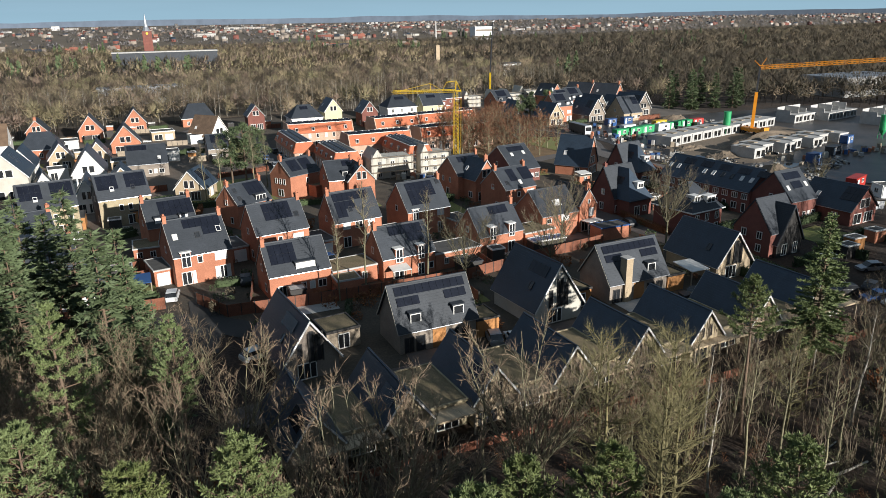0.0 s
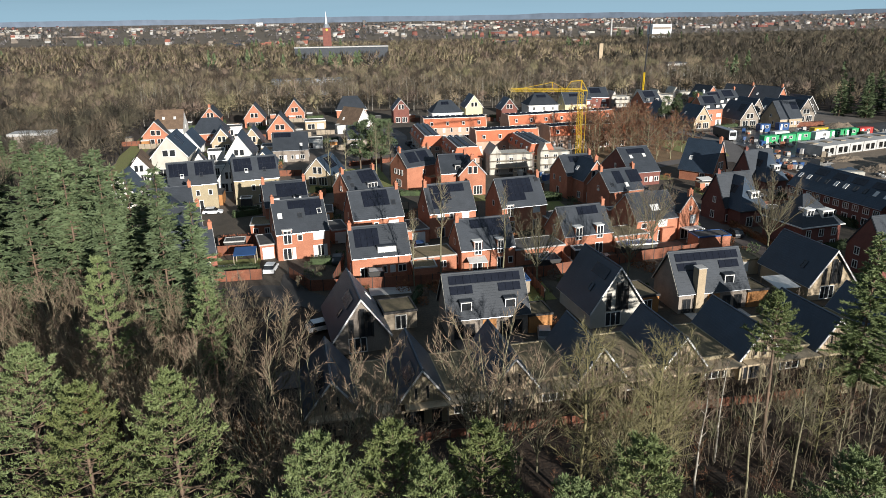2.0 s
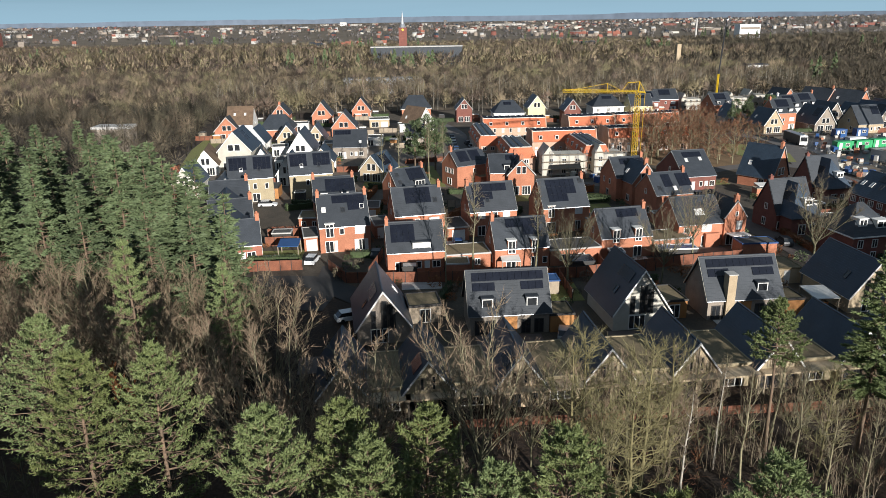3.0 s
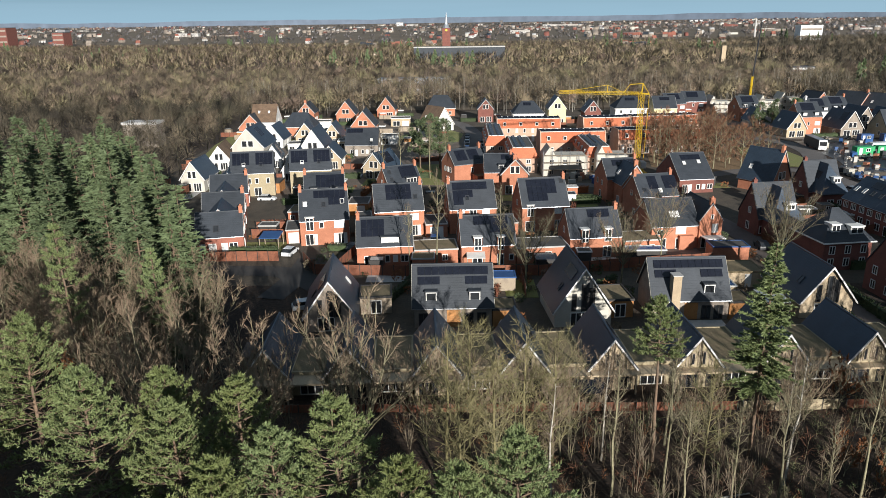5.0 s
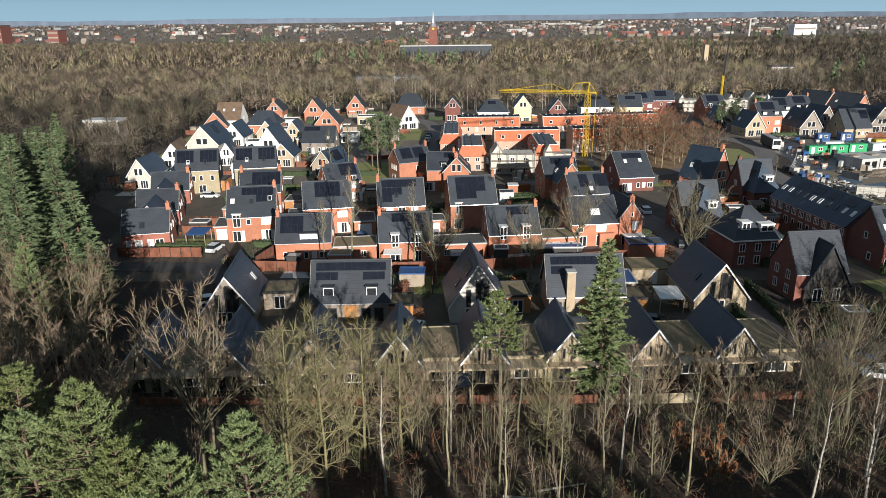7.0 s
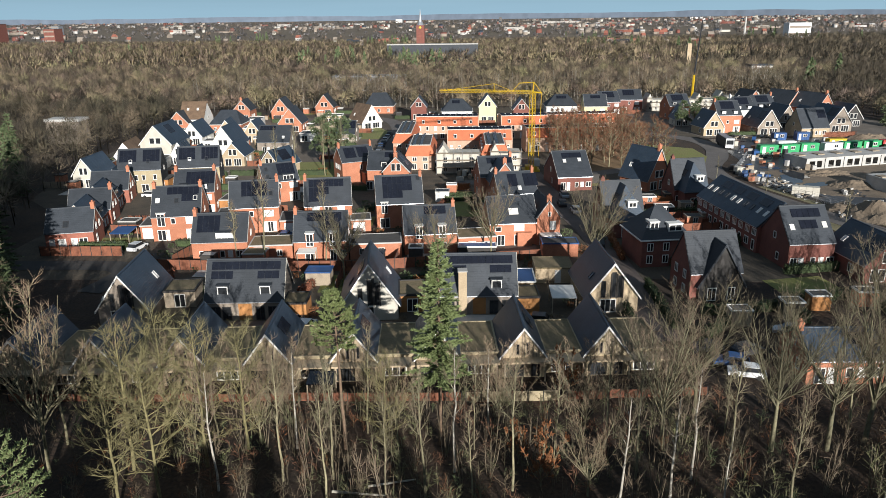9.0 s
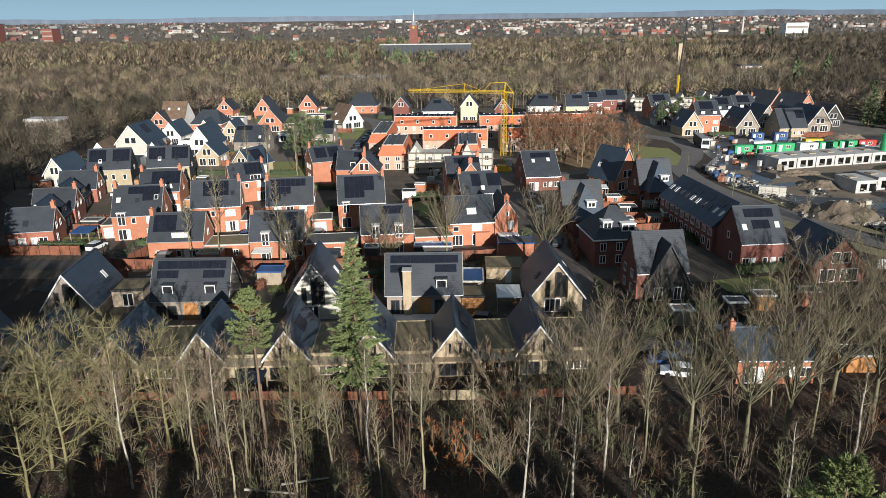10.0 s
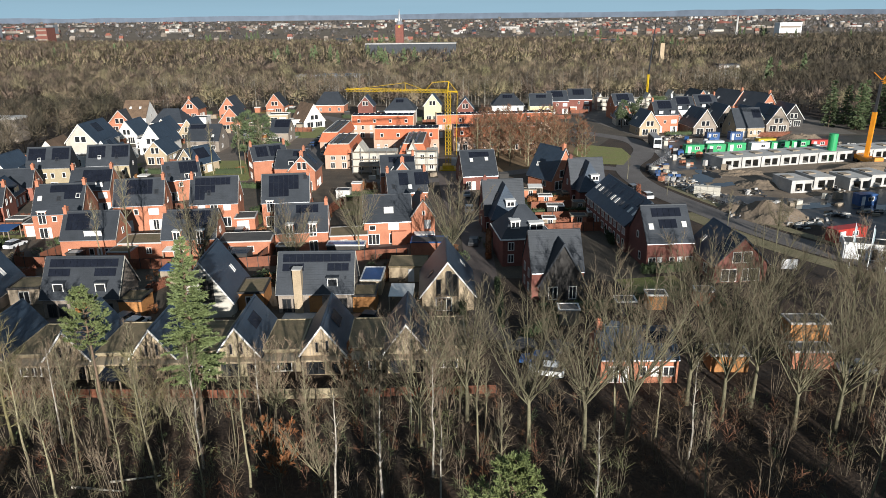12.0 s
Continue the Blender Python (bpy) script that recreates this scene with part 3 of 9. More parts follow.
def wide_house(x0, x1, y0, ridge_y, label, stack):
    """Long roof towards the south with two dormers, dark walls and larch panels."""
    w, d = x1 - x0, 2 * (ridge_y - y0)
    h = thing("wide_house", label, "house", (x0 + x1) / 2, ridge_y, 2, group="wide slate-roofed houses")
    slope = gable_block(h, 0, 0, w, d, 3.1, 8.0, "x", BRICK_GREY, SLATE, CREAM, over=0.2, verge=0.3, trim_w=0.05)
    solar(h, slope, -1, -w / 2 + 0.5, 0.96, 10, 1, 1.0, 1.25)
    solar(h, slope, -1, -w / 2 + 0.5, 0.72, 3, 1, 1.05, 1.2)
    solar(h, slope, -1, w / 2 - 3.7, 0.72, 3, 1, 1.05, 1.2)
    for u in ((-w * 0.28, w * 0.28) if not stack else (w * 0.24,)):
        dormer(h, slope, -1, u, 0.12, 1.6, 1.5, 1.2, 1)
    if stack:
        ob = part("tall_chimney", Geo().box(-w * 0.22 - 0.6, -w * 0.22 + 0.6, -d / 2 - 0.5, -d / 2 + 0.9, 0, 6.8), BRICK_TAN, h)
        part("cap", Geo().box(-w * 0.22 - 0.7, -w * 0.22 + 0.7, -d / 2 - 0.6, -d / 2 + 1.0, 6.8, 6.92), CONCRETE, ob)
    part("larch_panel", Geo().box(-0.9, 1.0, -d / 2 - 0.06, -d / 2, 0.1, 2.6), WOOD, h, "orange larch boarding")
    for u, c in ((-4.2, 2), (-2.6, 1), (2.2, 2), (4.0, 2)):
        window(h, pose(u, -d / 2, 0.1), 1.3, 2.1, c, frame_mat=DARKWOOD)
    b = flat_block(h, w / 2 + 0.1, w / 2 + 3.4, -d / 2 - 0.2, 0.5, 2.6, WOOD, SEDUM, DARKWOOD, name="garage")
    return h


wide_house(27.2, 38.1, 77.1, 80.7, "grey slate-roofed house with orange larch panel", False)
wide_house(61.0, 71.8, 79.3, 83.0, "grey slate-roofed house with tall tan chimney stack", True)


def brick_house(x0, x1, y0, ridge_y, eave, ridge, rot=0.0, wall=BRICK, roof=SLATE, label="orange brick house with dark tiled roof", stacks=(-1,), panels=((-0.3, 0.95, 5, 2),), lights=(), dormers=(), tall=(), rows=(), d=None, group="brick houses of the estate", trim=CONCRETE, name="brick_house"):
    """Ridge along the front. tall: windows that break through the eave; panels: u as a share of the width, v, columns, rows."""
    w = x1 - x0
    d = d or 2 * (ridge_y - y0)
    h = thing(name, label, "house", (x0 + x1) / 2, ridge_y, rot, group=group)
    slope = gable_block(h, 0, 0, w, d, eave, ridge, "x", wall, roof, trim, over=0.12, verge=0.06, trim_w=0.02)
    for s in stacks:
        chimney(h, s * (w / 2 - 0.25), 0, eave, ridge + 1.1, 0.6, 1.0, wall)
    for u, v, c, r in panels:
        solar(h, slope, -1, u * w, v, c, r)
    for u, v, b in lights:
        skylight(h, slope, -1, u * w, v, 0.8, 1.1, b)
    for u, v, ww, b in dormers:
        dormer(h, slope, -1, u * w, v, ww, 1.3, 1.8, max(1, round(ww)), b)
    for u, z, ww, hh, b in tall:
        bay = part("bay", Geo().box(u * w - ww / 2 - 0.08, u * w + ww / 2 + 0.08, -d / 2 - 0.12, -d / 2 + 1.6, z, z + hh), wall, h)
        part("roof", Geo().box(u * w - ww / 2 - 0.2, u * w + ww / 2 + 0.2, -d / 2 - 0.22, -d / 2 + 1.9, z + hh, z + hh + 0.12), WHITE, bay)
        window(bay, pose(u * w, -d / 2 - 0.12, z + 0.05), ww, hh - 0.1, 2, b)
    box = (-w / 2, w / 2, -d / 2, d / 2)
    windows(h, box, rows)
    if not any(r[0] in "LR" for r in rows):
        windows(h, box, [("R", -1.5, 0.9, 1.0, 1.4, 1), ("L", 1.5, 0.9, 1.0, 1.4, 1), ("R", 0, eave * 0.6 + 1.6, 0.9, 1.2, 1), ("L", 0, eave * 0.6 + 1.6, 0.9, 1.2, 1)])
    return h


LOW = [("F", -3.0, 0.1, 1.3, 2.1, 2), ("F", -1.7, 0.1, 0.9, 2.1, 1, 1), ("F", 0.4, 0.9, 0.9, 1.3, 1), ("F", 1.8, 0.9, 0.9, 1.3, 1, 1), ("F", 3.4, 0.9, 1.4, 1.3, 2)]
UP = [("F", -3.0, 0.1, 1.6, 2.2, 2), ("F", -1.8, 0.1, 0.6, 2.2, 1, 1), ("F", 2.0, 0.1, 0.7, 2.2, 1, 1), ("F", 3.0, 0.1, 1.2, 2.2, 2), ("F", 3.9, 0.1, 0.6, 2.2, 1, 1), ("F", 2.8, 3.3, 2.0, 1.4, 2, 1), ("F", -0.6, 3.4, 0.9, 1.2, 1)]
# the third line of houses, low eaves to the south
brick_house(15.5, 25.3, 102.9, 106.6, 3.8, 8.0, rot=5, panels=((-0.42, 0.93, 4, 2),), dormers=((0.1, 0.08, 3.2, 1),), rows=LOW, stacks=(-1,))
brick_house(33.7, 43.3, 103.2, 107.0, 3.8, 8.1, rot=6, panels=((-0.25, 0.97, 6, 1), (0.05, 0.7, 3, 1)), tall=((-0.2, 2.9, 1.3, 2.4, 0), (0.22, 2.9, 1.1, 2.4, 0)), rows=[("F", -2.0, 0.1, 1.8, 2.1, 2), ("F", 2.1, 0.1, 1.2, 2.1, 2), ("F", 4.0, 0.9, 0.9, 1.2, 1)], stacks=(-1,))
brick_house(53.0, 62.6, 107.3, 111.3, 3.8, 8.1, rot=8, panels=((-0.1, 0.96, 4, 1),), tall=((-0.22, 3.0, 1.3, 2.4, 0), (0.22, 3.0, 1.3, 2.4, 0)), rows=[("F", -2.1, 0.1, 1.6, 2.1, 2), ("F", 2.1, 0.1, 1.6, 2.1, 2)], stacks=(1,))
# taller houses behind
brick_house(2.3, 11.7, 116.2, 121.0, 4.9, 9.8, rot=10, panels=((-0.2, 0.96, 6, 1), (0.1, 0.72, 3, 1)), lights=((-0.38, 0.45, 1), (0.0, 0.42, 0), (0.38, 0.5, 1)), tall=((-0.3, 3.0, 1.5, 2.6, 0),), rows=UP, stacks=(-1, 1))
brick_house(16.3, 26.1, 121.2, 125.2, 5.3, 9.9, rot=11, panels=((-0.25, 0.96, 5, 2),), lights=((0.35, 0.4, 0),), rows=UP, stacks=(1,))
brick_house(31.2, 40.8, 123.6, 127.5, 5.0, 9.8, rot=9, panels=((-0.4, 0.96, 7, 1), (-0.4, 0.68, 4, 1), (-0.4, 0.42, 2, 1)), lights=((-0.1, 0.3, 0),), rows=[("F", -2.5, 3.6, 1.5, 1.3, 2, 1), ("F", 0, 3.6, 1.5, 1.3, 2), ("F", 2.6, 3.6, 1.5, 1.3, 2, 1), ("F", -2.5, 0.1, 1.6, 2.1, 2), ("F", 2.4, 0.1, 1.6, 2.1, 2)], stacks=(-1,))
brick_house(45.8, 55.5, 124.4, 128.8, 5.1, 10.0, rot=9, panels=((-0.35, 0.96, 6, 2), (-0.35, 0.45, 4, 1)), lights=((0.42, 0.8, 0),), tall=((-0.33, 3.2, 1.3, 2.4, 0),), rows=[("F", 2.6, 3.6, 1.6, 1.3, 2, 1), ("F", -3.2, 0.1, 2.0, 2.2, 2), ("F", 2.5, 0.1, 1.2, 2.2, 2)], stacks=(1,))
brick_house(-0.6, 8.2, 135.2, 139.6, 5.2, 9.3, rot=9, panels=((-0.2, 0.9, 6, 2),), dormers=((-0.25, 0.1, 1.6, 1), (0.25, 0.1, 1.6, 1)), rows=UP, stacks=(-1, 1))
brick_house(15.4, 23.8, 146.3, 150.3, 5.0, 8.6, rot=26, panels=((-0.05, 0.95, 4, 2),), lights=((-0.35, 0.6, 0), (-0.35, 0.2, 0)), dormers=((0.2, 0.05, 2.6, 0),), rows=UP, stacks=(-1, 1))
brick_house(67.7, 75.9, 148.4, 152.8, 5.5, 9.4, rot=9, panels=((-0.25, 0.92, 6, 1),), rows=[("R", 0, 3.5, 1, 1.4, 1), ("L", -2, 3.5, 0.8, 1.3, 1), ("L", 1, 3.5, 0.8, 1.3, 1), ("L", 0, 0.6, 1.2, 1.6, 1)], stacks=(1,), label="brick house with dark roof and chimney")
brick_house(71.0, 79.6, 131.6, 136.0, 5.3, 9.1, rot=11, panels=((-0.2, 0.9, 2, 2), (0.2, 0.9, 3, 2)), lights=((-0.35, 0.2, 0), (0.06, 0.15, 1)), rows=UP, stacks=(-1, 1))
brick_house(86.8, 95.6, 156.6, 163.6, 3.4, 8.6, rot=8, wall=BRICK_RED, panels=((-0.25, 0.92, 5, 1),), lights=((-0.2, 0.55, 1), (0.24, 0.58, 1)), rows=LOW, stacks=(), label="dark-roofed red brick house with long front roof")
for u, v in ((-23.2, 157.0), (-9.3, 160.2)):
    semi = brick_house(u, u + 10.4, v, v + 3.7, 5.8, 10.4, rot=11, wall=BRICK_OLIVE, roof=SLATE, panels=((-0.46, 0.95, 4, 2), (0.08, 0.95, 4, 2)), lights=((-0.2, 0.3, 1), (0.2, 0.3, 0)), rows=[("F", -3.0, 0.1, 1.6, 2.1, 2), ("F", -0.9, 3.2, 0.9, 1.4, 1), ("F", 0.9, 3.2, 0.9, 1.4, 1), ("F", 1.0, 0.1, 1.8, 2.1, 2), ("F", 3.6, 3.2, 0.9, 1.4, 1)], stacks=(), label="pale brick semi-detached house under a dark roof full of panels", trim=SLATE)
    for e, o in ((-5.2, -0.05), (5.2, 0.05)):
        q = [(e, -3.9, 0.1), (e, 3.9, 0.1), (e, 3.9, 5.8), (e, 0, 10.6), (e, -3.9, 5.8)]
        part("slate_cladding", Geo().prism(q if o > 0 else q[::-1], (o, 0, 0)), SLATE, semi)


def corner_house():
    h = thing("corner_house", "orange brick corner house with chimney gable", "house", 75.4, 116.8, 8, group="brick houses of the estate")
    slope = gable_block(h, -2.2, 0, 9.2, 9.0, 4.4, 8.5, "x", BRICK, SLATE, CONCRETE, over=0.12, verge=0.05, trim_w=0.02)
    skylight(h, slope, -1, 0.2, 0.3, 1.8, 1.4, True)
    gable_block(h, 4.4, -0.2, 9.4, 4.4, 5.4, 8.4, "y", BRICK, SLATE, CONCRETE, over=0.1, verge=0.05, trim_w=0.02)
    chimney(h, 4.4, -4.5, 6.8, 9.6, 0.9, 0.6)
    windows(h, (2.2, 6.6, -4.9, 4.5), [("F", 0.1, 5.6, 0.6, 0.9, 1), ("F", 0.8, 3.0, 1.2, 1.7, 2, 1), ("F", -0.4, 0.1, 2.6, 2.1, 3)])
    windows(h, (-6.8, 2.4, -4.5, 4.5), [("F", -2.8, 0.1, 2.2, 2.1, 3), ("F", 1.2, 0.1, 2.2, 2.1, 3), ("F", 1.0, 2.9, 2.0, 1.3, 2, 1), ("F", -3, 2.9, 1.2, 1.0, 1)])
    part("bay", Geo().box(-1.6, 1.2, -5.3, -4.5, 0, 2.7), BRICK, h)
    part("veranda", Geo().box(2.6, 6.4, -7.2, -4.9, 2.35, 2.5).box(2.7, 2.85, -7.1, -6.95, 0, 2.35).box(6.2, 6.35, -7.1, -6.95, 0, 2.35), WHITE, h)


corner_house()


def twisted_house():
    h = thing("brick_house", "orange brick house with stepped chimneys beside the road bend", "house", 35.2, 171.0, 27, group="brick houses of the estate")
    slope = gable_block(h, 0, 0, 9.4, 7.6, 5.6, 9.0, "x", BRICK, SLATE, CONCRETE, over=0.1, verge=0.05, trim_w=0.02)
    for s in (-1, 1):
        chimney(h, s * 4.4, 0, 6, 10.3, 0.6, 0.9)
    solar(h, slope, -1, -3.4, 0.9, 3, 2), solar(h, slope, -1, 0.2, 0.9, 3, 2)
    windows(h, (-4.7, 4.7, -3.8, 3.8), [("F", 0.5, 3.4, 0.8, 1.3, 1), ("L", -1.5, 3.4, 0.8, 1.4, 1), ("L", 0, 3.4, 0.8, 1.4, 1), ("L", 1.5, 3.4, 0.8, 1.4, 1), ("L", 0, 0.4, 2.0, 1.8, 2)])
    flat_block(h, 0.5, 6.5, -6.8, -3.81, 2.7, BRICK, SEDUM, BRICK, name="annex")


twisted_house()
brick_house(40.2, 47.2, 158.0, 162.8, 5.2, 9.0, panels=((0.1, 0.95, 3, 1),), dormers=((0.1, 0.15, 1.4, 0),), rows=UP[:4], stacks=(1,), d=9.0)


def front_gable(x, y, w, d, eave, ridge, wall, roof, label, rot=0.0, trim=WHITE, stack=False, group="gabled houses", panels=0, rows=None, name="gabled_house"):
    """A house with its gable towards the south, at the middle of its front."""
    h = thing(name, label, "house", x, y, rot, group=group)
    slope = gable_block(h, 0, d / 2, d, w, eave, ridge, "y", wall, roof, trim, over=0.3, verge=0.3, trim_w=0.1)
    windows(h, (-w / 2, w / 2, 0, d), rows or [("F", -w * 0.22, 0.15, w * 0.3, 2.2, 2), ("F", w * 0.2, 0.15, w * 0.34, 2.2, 3), ("F", -w * 0.1, max(eave, 3.0) + 0.1, w * 0.17, 1.9, 1), ("F", w * 0.1, max(eave, 3.0) + 0.1, w * 0.17, 1.9, 1), ("R", d * 0.1, 0.2, 2.2, 2.1, 3, 1), ("R", -d * 0.2, 0.8, 1.4, 1.5, 2), ("L", d * 0.2, 0.8, 1.4, 1.5, 2)])
    if stack:
        chimney(h, 0, 0.4, ridge - 1.5, ridge + 1.3, 0.9, 0.6, wall)
    if panels:
        solar(h, slope, 1, -panels / 2, 0.9, panels, 2)
        solar(h, slope, -1, -panels / 2, 0.9, panels, 2)
    skylight(h, slope, 1, d * 0.25, 0.3, 0.8, 1.2, True)
    return h


front_gable(73.9, 143.9, 6.2, 6.6, 5.4, 9.4, BRICK, SLATE_BLUE, "brick gabled house with a chimney in its gable", rot=10, trim=CONCRETE, stack=True)
front_gable(47.6, 156.5, 6.4, 9.0, 5.2, 8.6, BRICK, SLATE, "orange brick gabled house with a chimney gable", trim=CONCRETE, stack=True, panels=3)
front_gable(-34.6, 162.5, 6.0, 11.0, 3.4, 7.6, CREAM, SLATE_BLUE, "cream gabled house with blue slate roof by the wood")
front_gable(-29.8, 197.0, 9.6, 15.0, 5.6, 11.0, CREAM, SLATE_BLUE, "large cream gabled house with blue slate roof", panels=4)
front_gable(-36.5, 190.0, 6.4, 13.0, 3.0, 7.0, WHITE, THATCH, "white gabled house with a long brown roof", rot=8)
front_gable(-21.4, 193.0, 4.6, 9.0, 3.0, 6.6, WHITE, SLATE_BLUE, "small white gabled house with blue slate roof", rot=8, panels=3)
front_gable(-20.4, 235.0, 6.6, 10.0, 3.2, 7.4, BRICK_TAN, SLATE_BLUE, "tan gabled house with slate roof among white ones", rot=6)
front_gable(-11.4, 174.0, 5.4, 12.0, 3.2, 7.4, WHITE, SLATE_BLUE, "white gabled house with blue slate roof", panels=3)
front_gable(-30.2, 228.0, 7.0, 12.0, 3.0, 7.6, WHITE, SLATE_BLUE, "white gabled house with blue slate roof")
front_gable(-12.0, 206.0, 8.0, 14.0, 3.4, 9.2, WHITE, SLATE_BLUE, "tall white gabled house with blue slate roof")
front_gable(-4.0, 190.0, 6.6, 10.0, 3.2, 6.8, BRICK_TAN, SLATE_BLUE, "tan brick gabled house with slate roof")
front_gable(-10.4, 233.0, 6.4, 10.0, 3.0, 7.4, BRICK_TAN, SLATE_BLUE, "tan brick gabled house with slate roof")
front_gable(-45.0, 254.0, 9.0, 11.0, 3.4, 8.2, BRICK, SLATE, "brick gabled house at the edge of the wood", trim=CONCRETE)
front_gable(-31.4, 291.0, 7.0, 10.0, 4.5, 8.4, BRICK, SLATE, "brick gabled house below the wood", trim=CONCRETE, stack=True)
front_gable(-2.5, 256.5, 9.0, 12.0, 3.4, 8.8, BRICK, SLATE, "brick gabled house with dark roof", trim=CONCRETE)
front_gable(-14.0, 289.0, 8.0, 11.0, 4.0, 9.2, BRICK, SLATE, "brick gabled house with dark roof", trim=CONCRETE)
front_gable(1.5, 307.0, 8.0, 10.0, 3.6, 8.8, BRICK, SLATE, "brick gabled house with dark roof", trim=CONCRETE)
front_gable(10.6, 176.0, 7.0, 9.0, 3.0, 7.0, BRICK_TAN, SLATE_BLUE, "tan gabled house with panels on slate roof", rot=-25, panels=4)
front_gable(45.6, 288.0, 6.5, 9.0, 5.5, 9.4, BRICK_RED, SLATE_BLUE, "red brick gabled house with slate roof", trim=CONCRETE)
front_gable(74.6, 279.0, 7.0, 10.0, 6.5, 11.0, YELLOW, SLATE_BLUE, "pale yellow gabled house with three storeys")
front_gable(88.2, 274.0, 6.5, 9.0, 5.8, 9.8, BRICK_RED, SLATE_BLUE, "red brick gabled house with slate roof", trim=CONCRETE)
brick_house(115.0, 124.5, 283.0, 288.0, 5.6, 10.0, wall=YELLOW, panels=((-0.2, 0.9, 4, 1),), rows=UP, stacks=(), label="pale yellow house with dark roof", trim=WHITE)
brick_house(134.5, 145.0, 308.0, 313.0, 5.4, 9.4, wall=BRICK_RED, rows=UP, stacks=(), label="red brick house with dark roof")
brick_house(-2.6, 8.0, 211.0, 216.0, 3.6, 8.2, wall=BRICK_GREY, panels=((-0.46, 0.97, 5, 1),), lights=((0.3, 0.2, 1),), rows=LOW, stacks=(), label="grey brick house with long dark roof", trim=SLATE)
brick_house(20.5, 27.0, 227.0, 232.0, 3.6, 7.4, wall=BRICK_GREY, rows=[("F", 0, 0.3, 2, 2, 2)], stacks=(), label="grey brick house with dark roof", trim=SLATE)
brick_house(-46.0, -36.4, 258.0, 263.5, 5.0, 11.0, wall=WHITE, roof=THATCH, rows=UP, panels=(), stacks=(), lights=((-0.2, 0.5, 1), (0.2, 0.5, 1)), label="white house with steep brown thatched roof", trim=THATCH)
front_gable(28.5, 264.0, 9.0, 11.0, 2.6, 9.0, WHITE, THATCH, "white gabled house with steep brown thatched roof", rot=38)
flat = thing("flat_annex", "white flat-roofed annex beside a thatched house", "house", 21.0, 266.5, 8, group="white annexes")
flat_block(flat, -3, 3, -2.5, 2.5, 3.0, WHITE, FELT, WHITE)


def hip_house(x, y, w, d, eave, ridge, wall, roof, label, rot=0.0, short=0.35, dorm=(), rows=None, panels=True):
    h = thing("hipped_house", label, "house", x, y, rot, group="hipped houses")
    part("wall", Geo().box(-w / 2, w / 2, -d / 2, d / 2, 0, eave), wall, h)
    o, r = 0.4, w * short / 2
    a, b, c, e = (-w / 2 - o, -d / 2 - o, eave), (w / 2 + o, -d / 2 - o, eave), (w / 2 + o, d / 2 + o, eave), (-w / 2 - o, d / 2 + o, eave)
    p, q = (-r, 0, ridge), (r, 0, ridge)
    g = Geo()
    g.face(a, b, q, p), g.face(c, e, p, q), g.face(b, c, q), g.face(e, a, p), g.face(e, c, b, a)
    part("roof", g, roof, h)
    part("gutter", Geo().box(-w / 2 - o - 0.1, w / 2 + o + 0.1, -d / 2 - o - 0.1, -d / 2 - o + 0.05, eave - 0.15, eave + 0.06).box(-w / 2 - o - 0.1, -w / 2 - o + 0.05, -d / 2 - o, d / 2 + o, eave - 0.15, eave + 0.06).box(w / 2 + o - 0.05, w / 2 + o + 0.1, -d / 2 - o, d / 2 + o, eave - 0.15, eave + 0.06), WHITE, h)
    ang = math.degrees(math.atan2(ridge - eave, d / 2 + o))

    def slope(side, u, v, up=0.05):
        y0, z0 = side * (d / 2 + o) * (1 - v), eave + (ridge - eave) * v
        n = Vector((0, side * math.sin(radians(ang)), math.cos(radians(ang))))
        return pose(u + n.x * up, y0 + n.y * up, z0 + n.z * up, ang, 0, 0 if side < 0 else 180)
    if panels:
        solar(h, slope, -1, -r * 0.8, 0.85, max(2, int(r * 1.6)), 1)
    for u, v, ww in dorm:
        dormer(h, slope, -1, u, v, ww, 1.3, 2.0, max(1, round(ww)), False, cheek=WHITE, top=WHITE)
    windows(h, (-w / 2, w / 2, -d / 2, d / 2), rows or [("F", u, z, 1.1, 1.5, 2) for u in (-w * 0.33, 0, w * 0.33) for z in (0.7, eave - 2.1) if eave > 4 or z < 1])
    return h


hip_house(62.0, 276.0, 12.0, 11.0, 5.6, 10.2, WHITE, SLATE, "white house with hipped dark roof", short=0.4)
hip_house(106.0, 290.0, 13.0, 11.0, 5.6, 10.2, WHITE, SLATE, "white house with hipped dark roof", short=0.4)
hip_house(-27.5, 262.0, 12.0, 12.0, 3.2, 8.2, BRICK, SLATE, "brick house under a big hipped dark roof", short=0.5, panels=False)
hip_house(26.0, 316.0, 13.0, 11.0, 3.4, 9.0, BRICK, SLATE, "brick house under a dark hipped roof", short=0.5, panels=False)


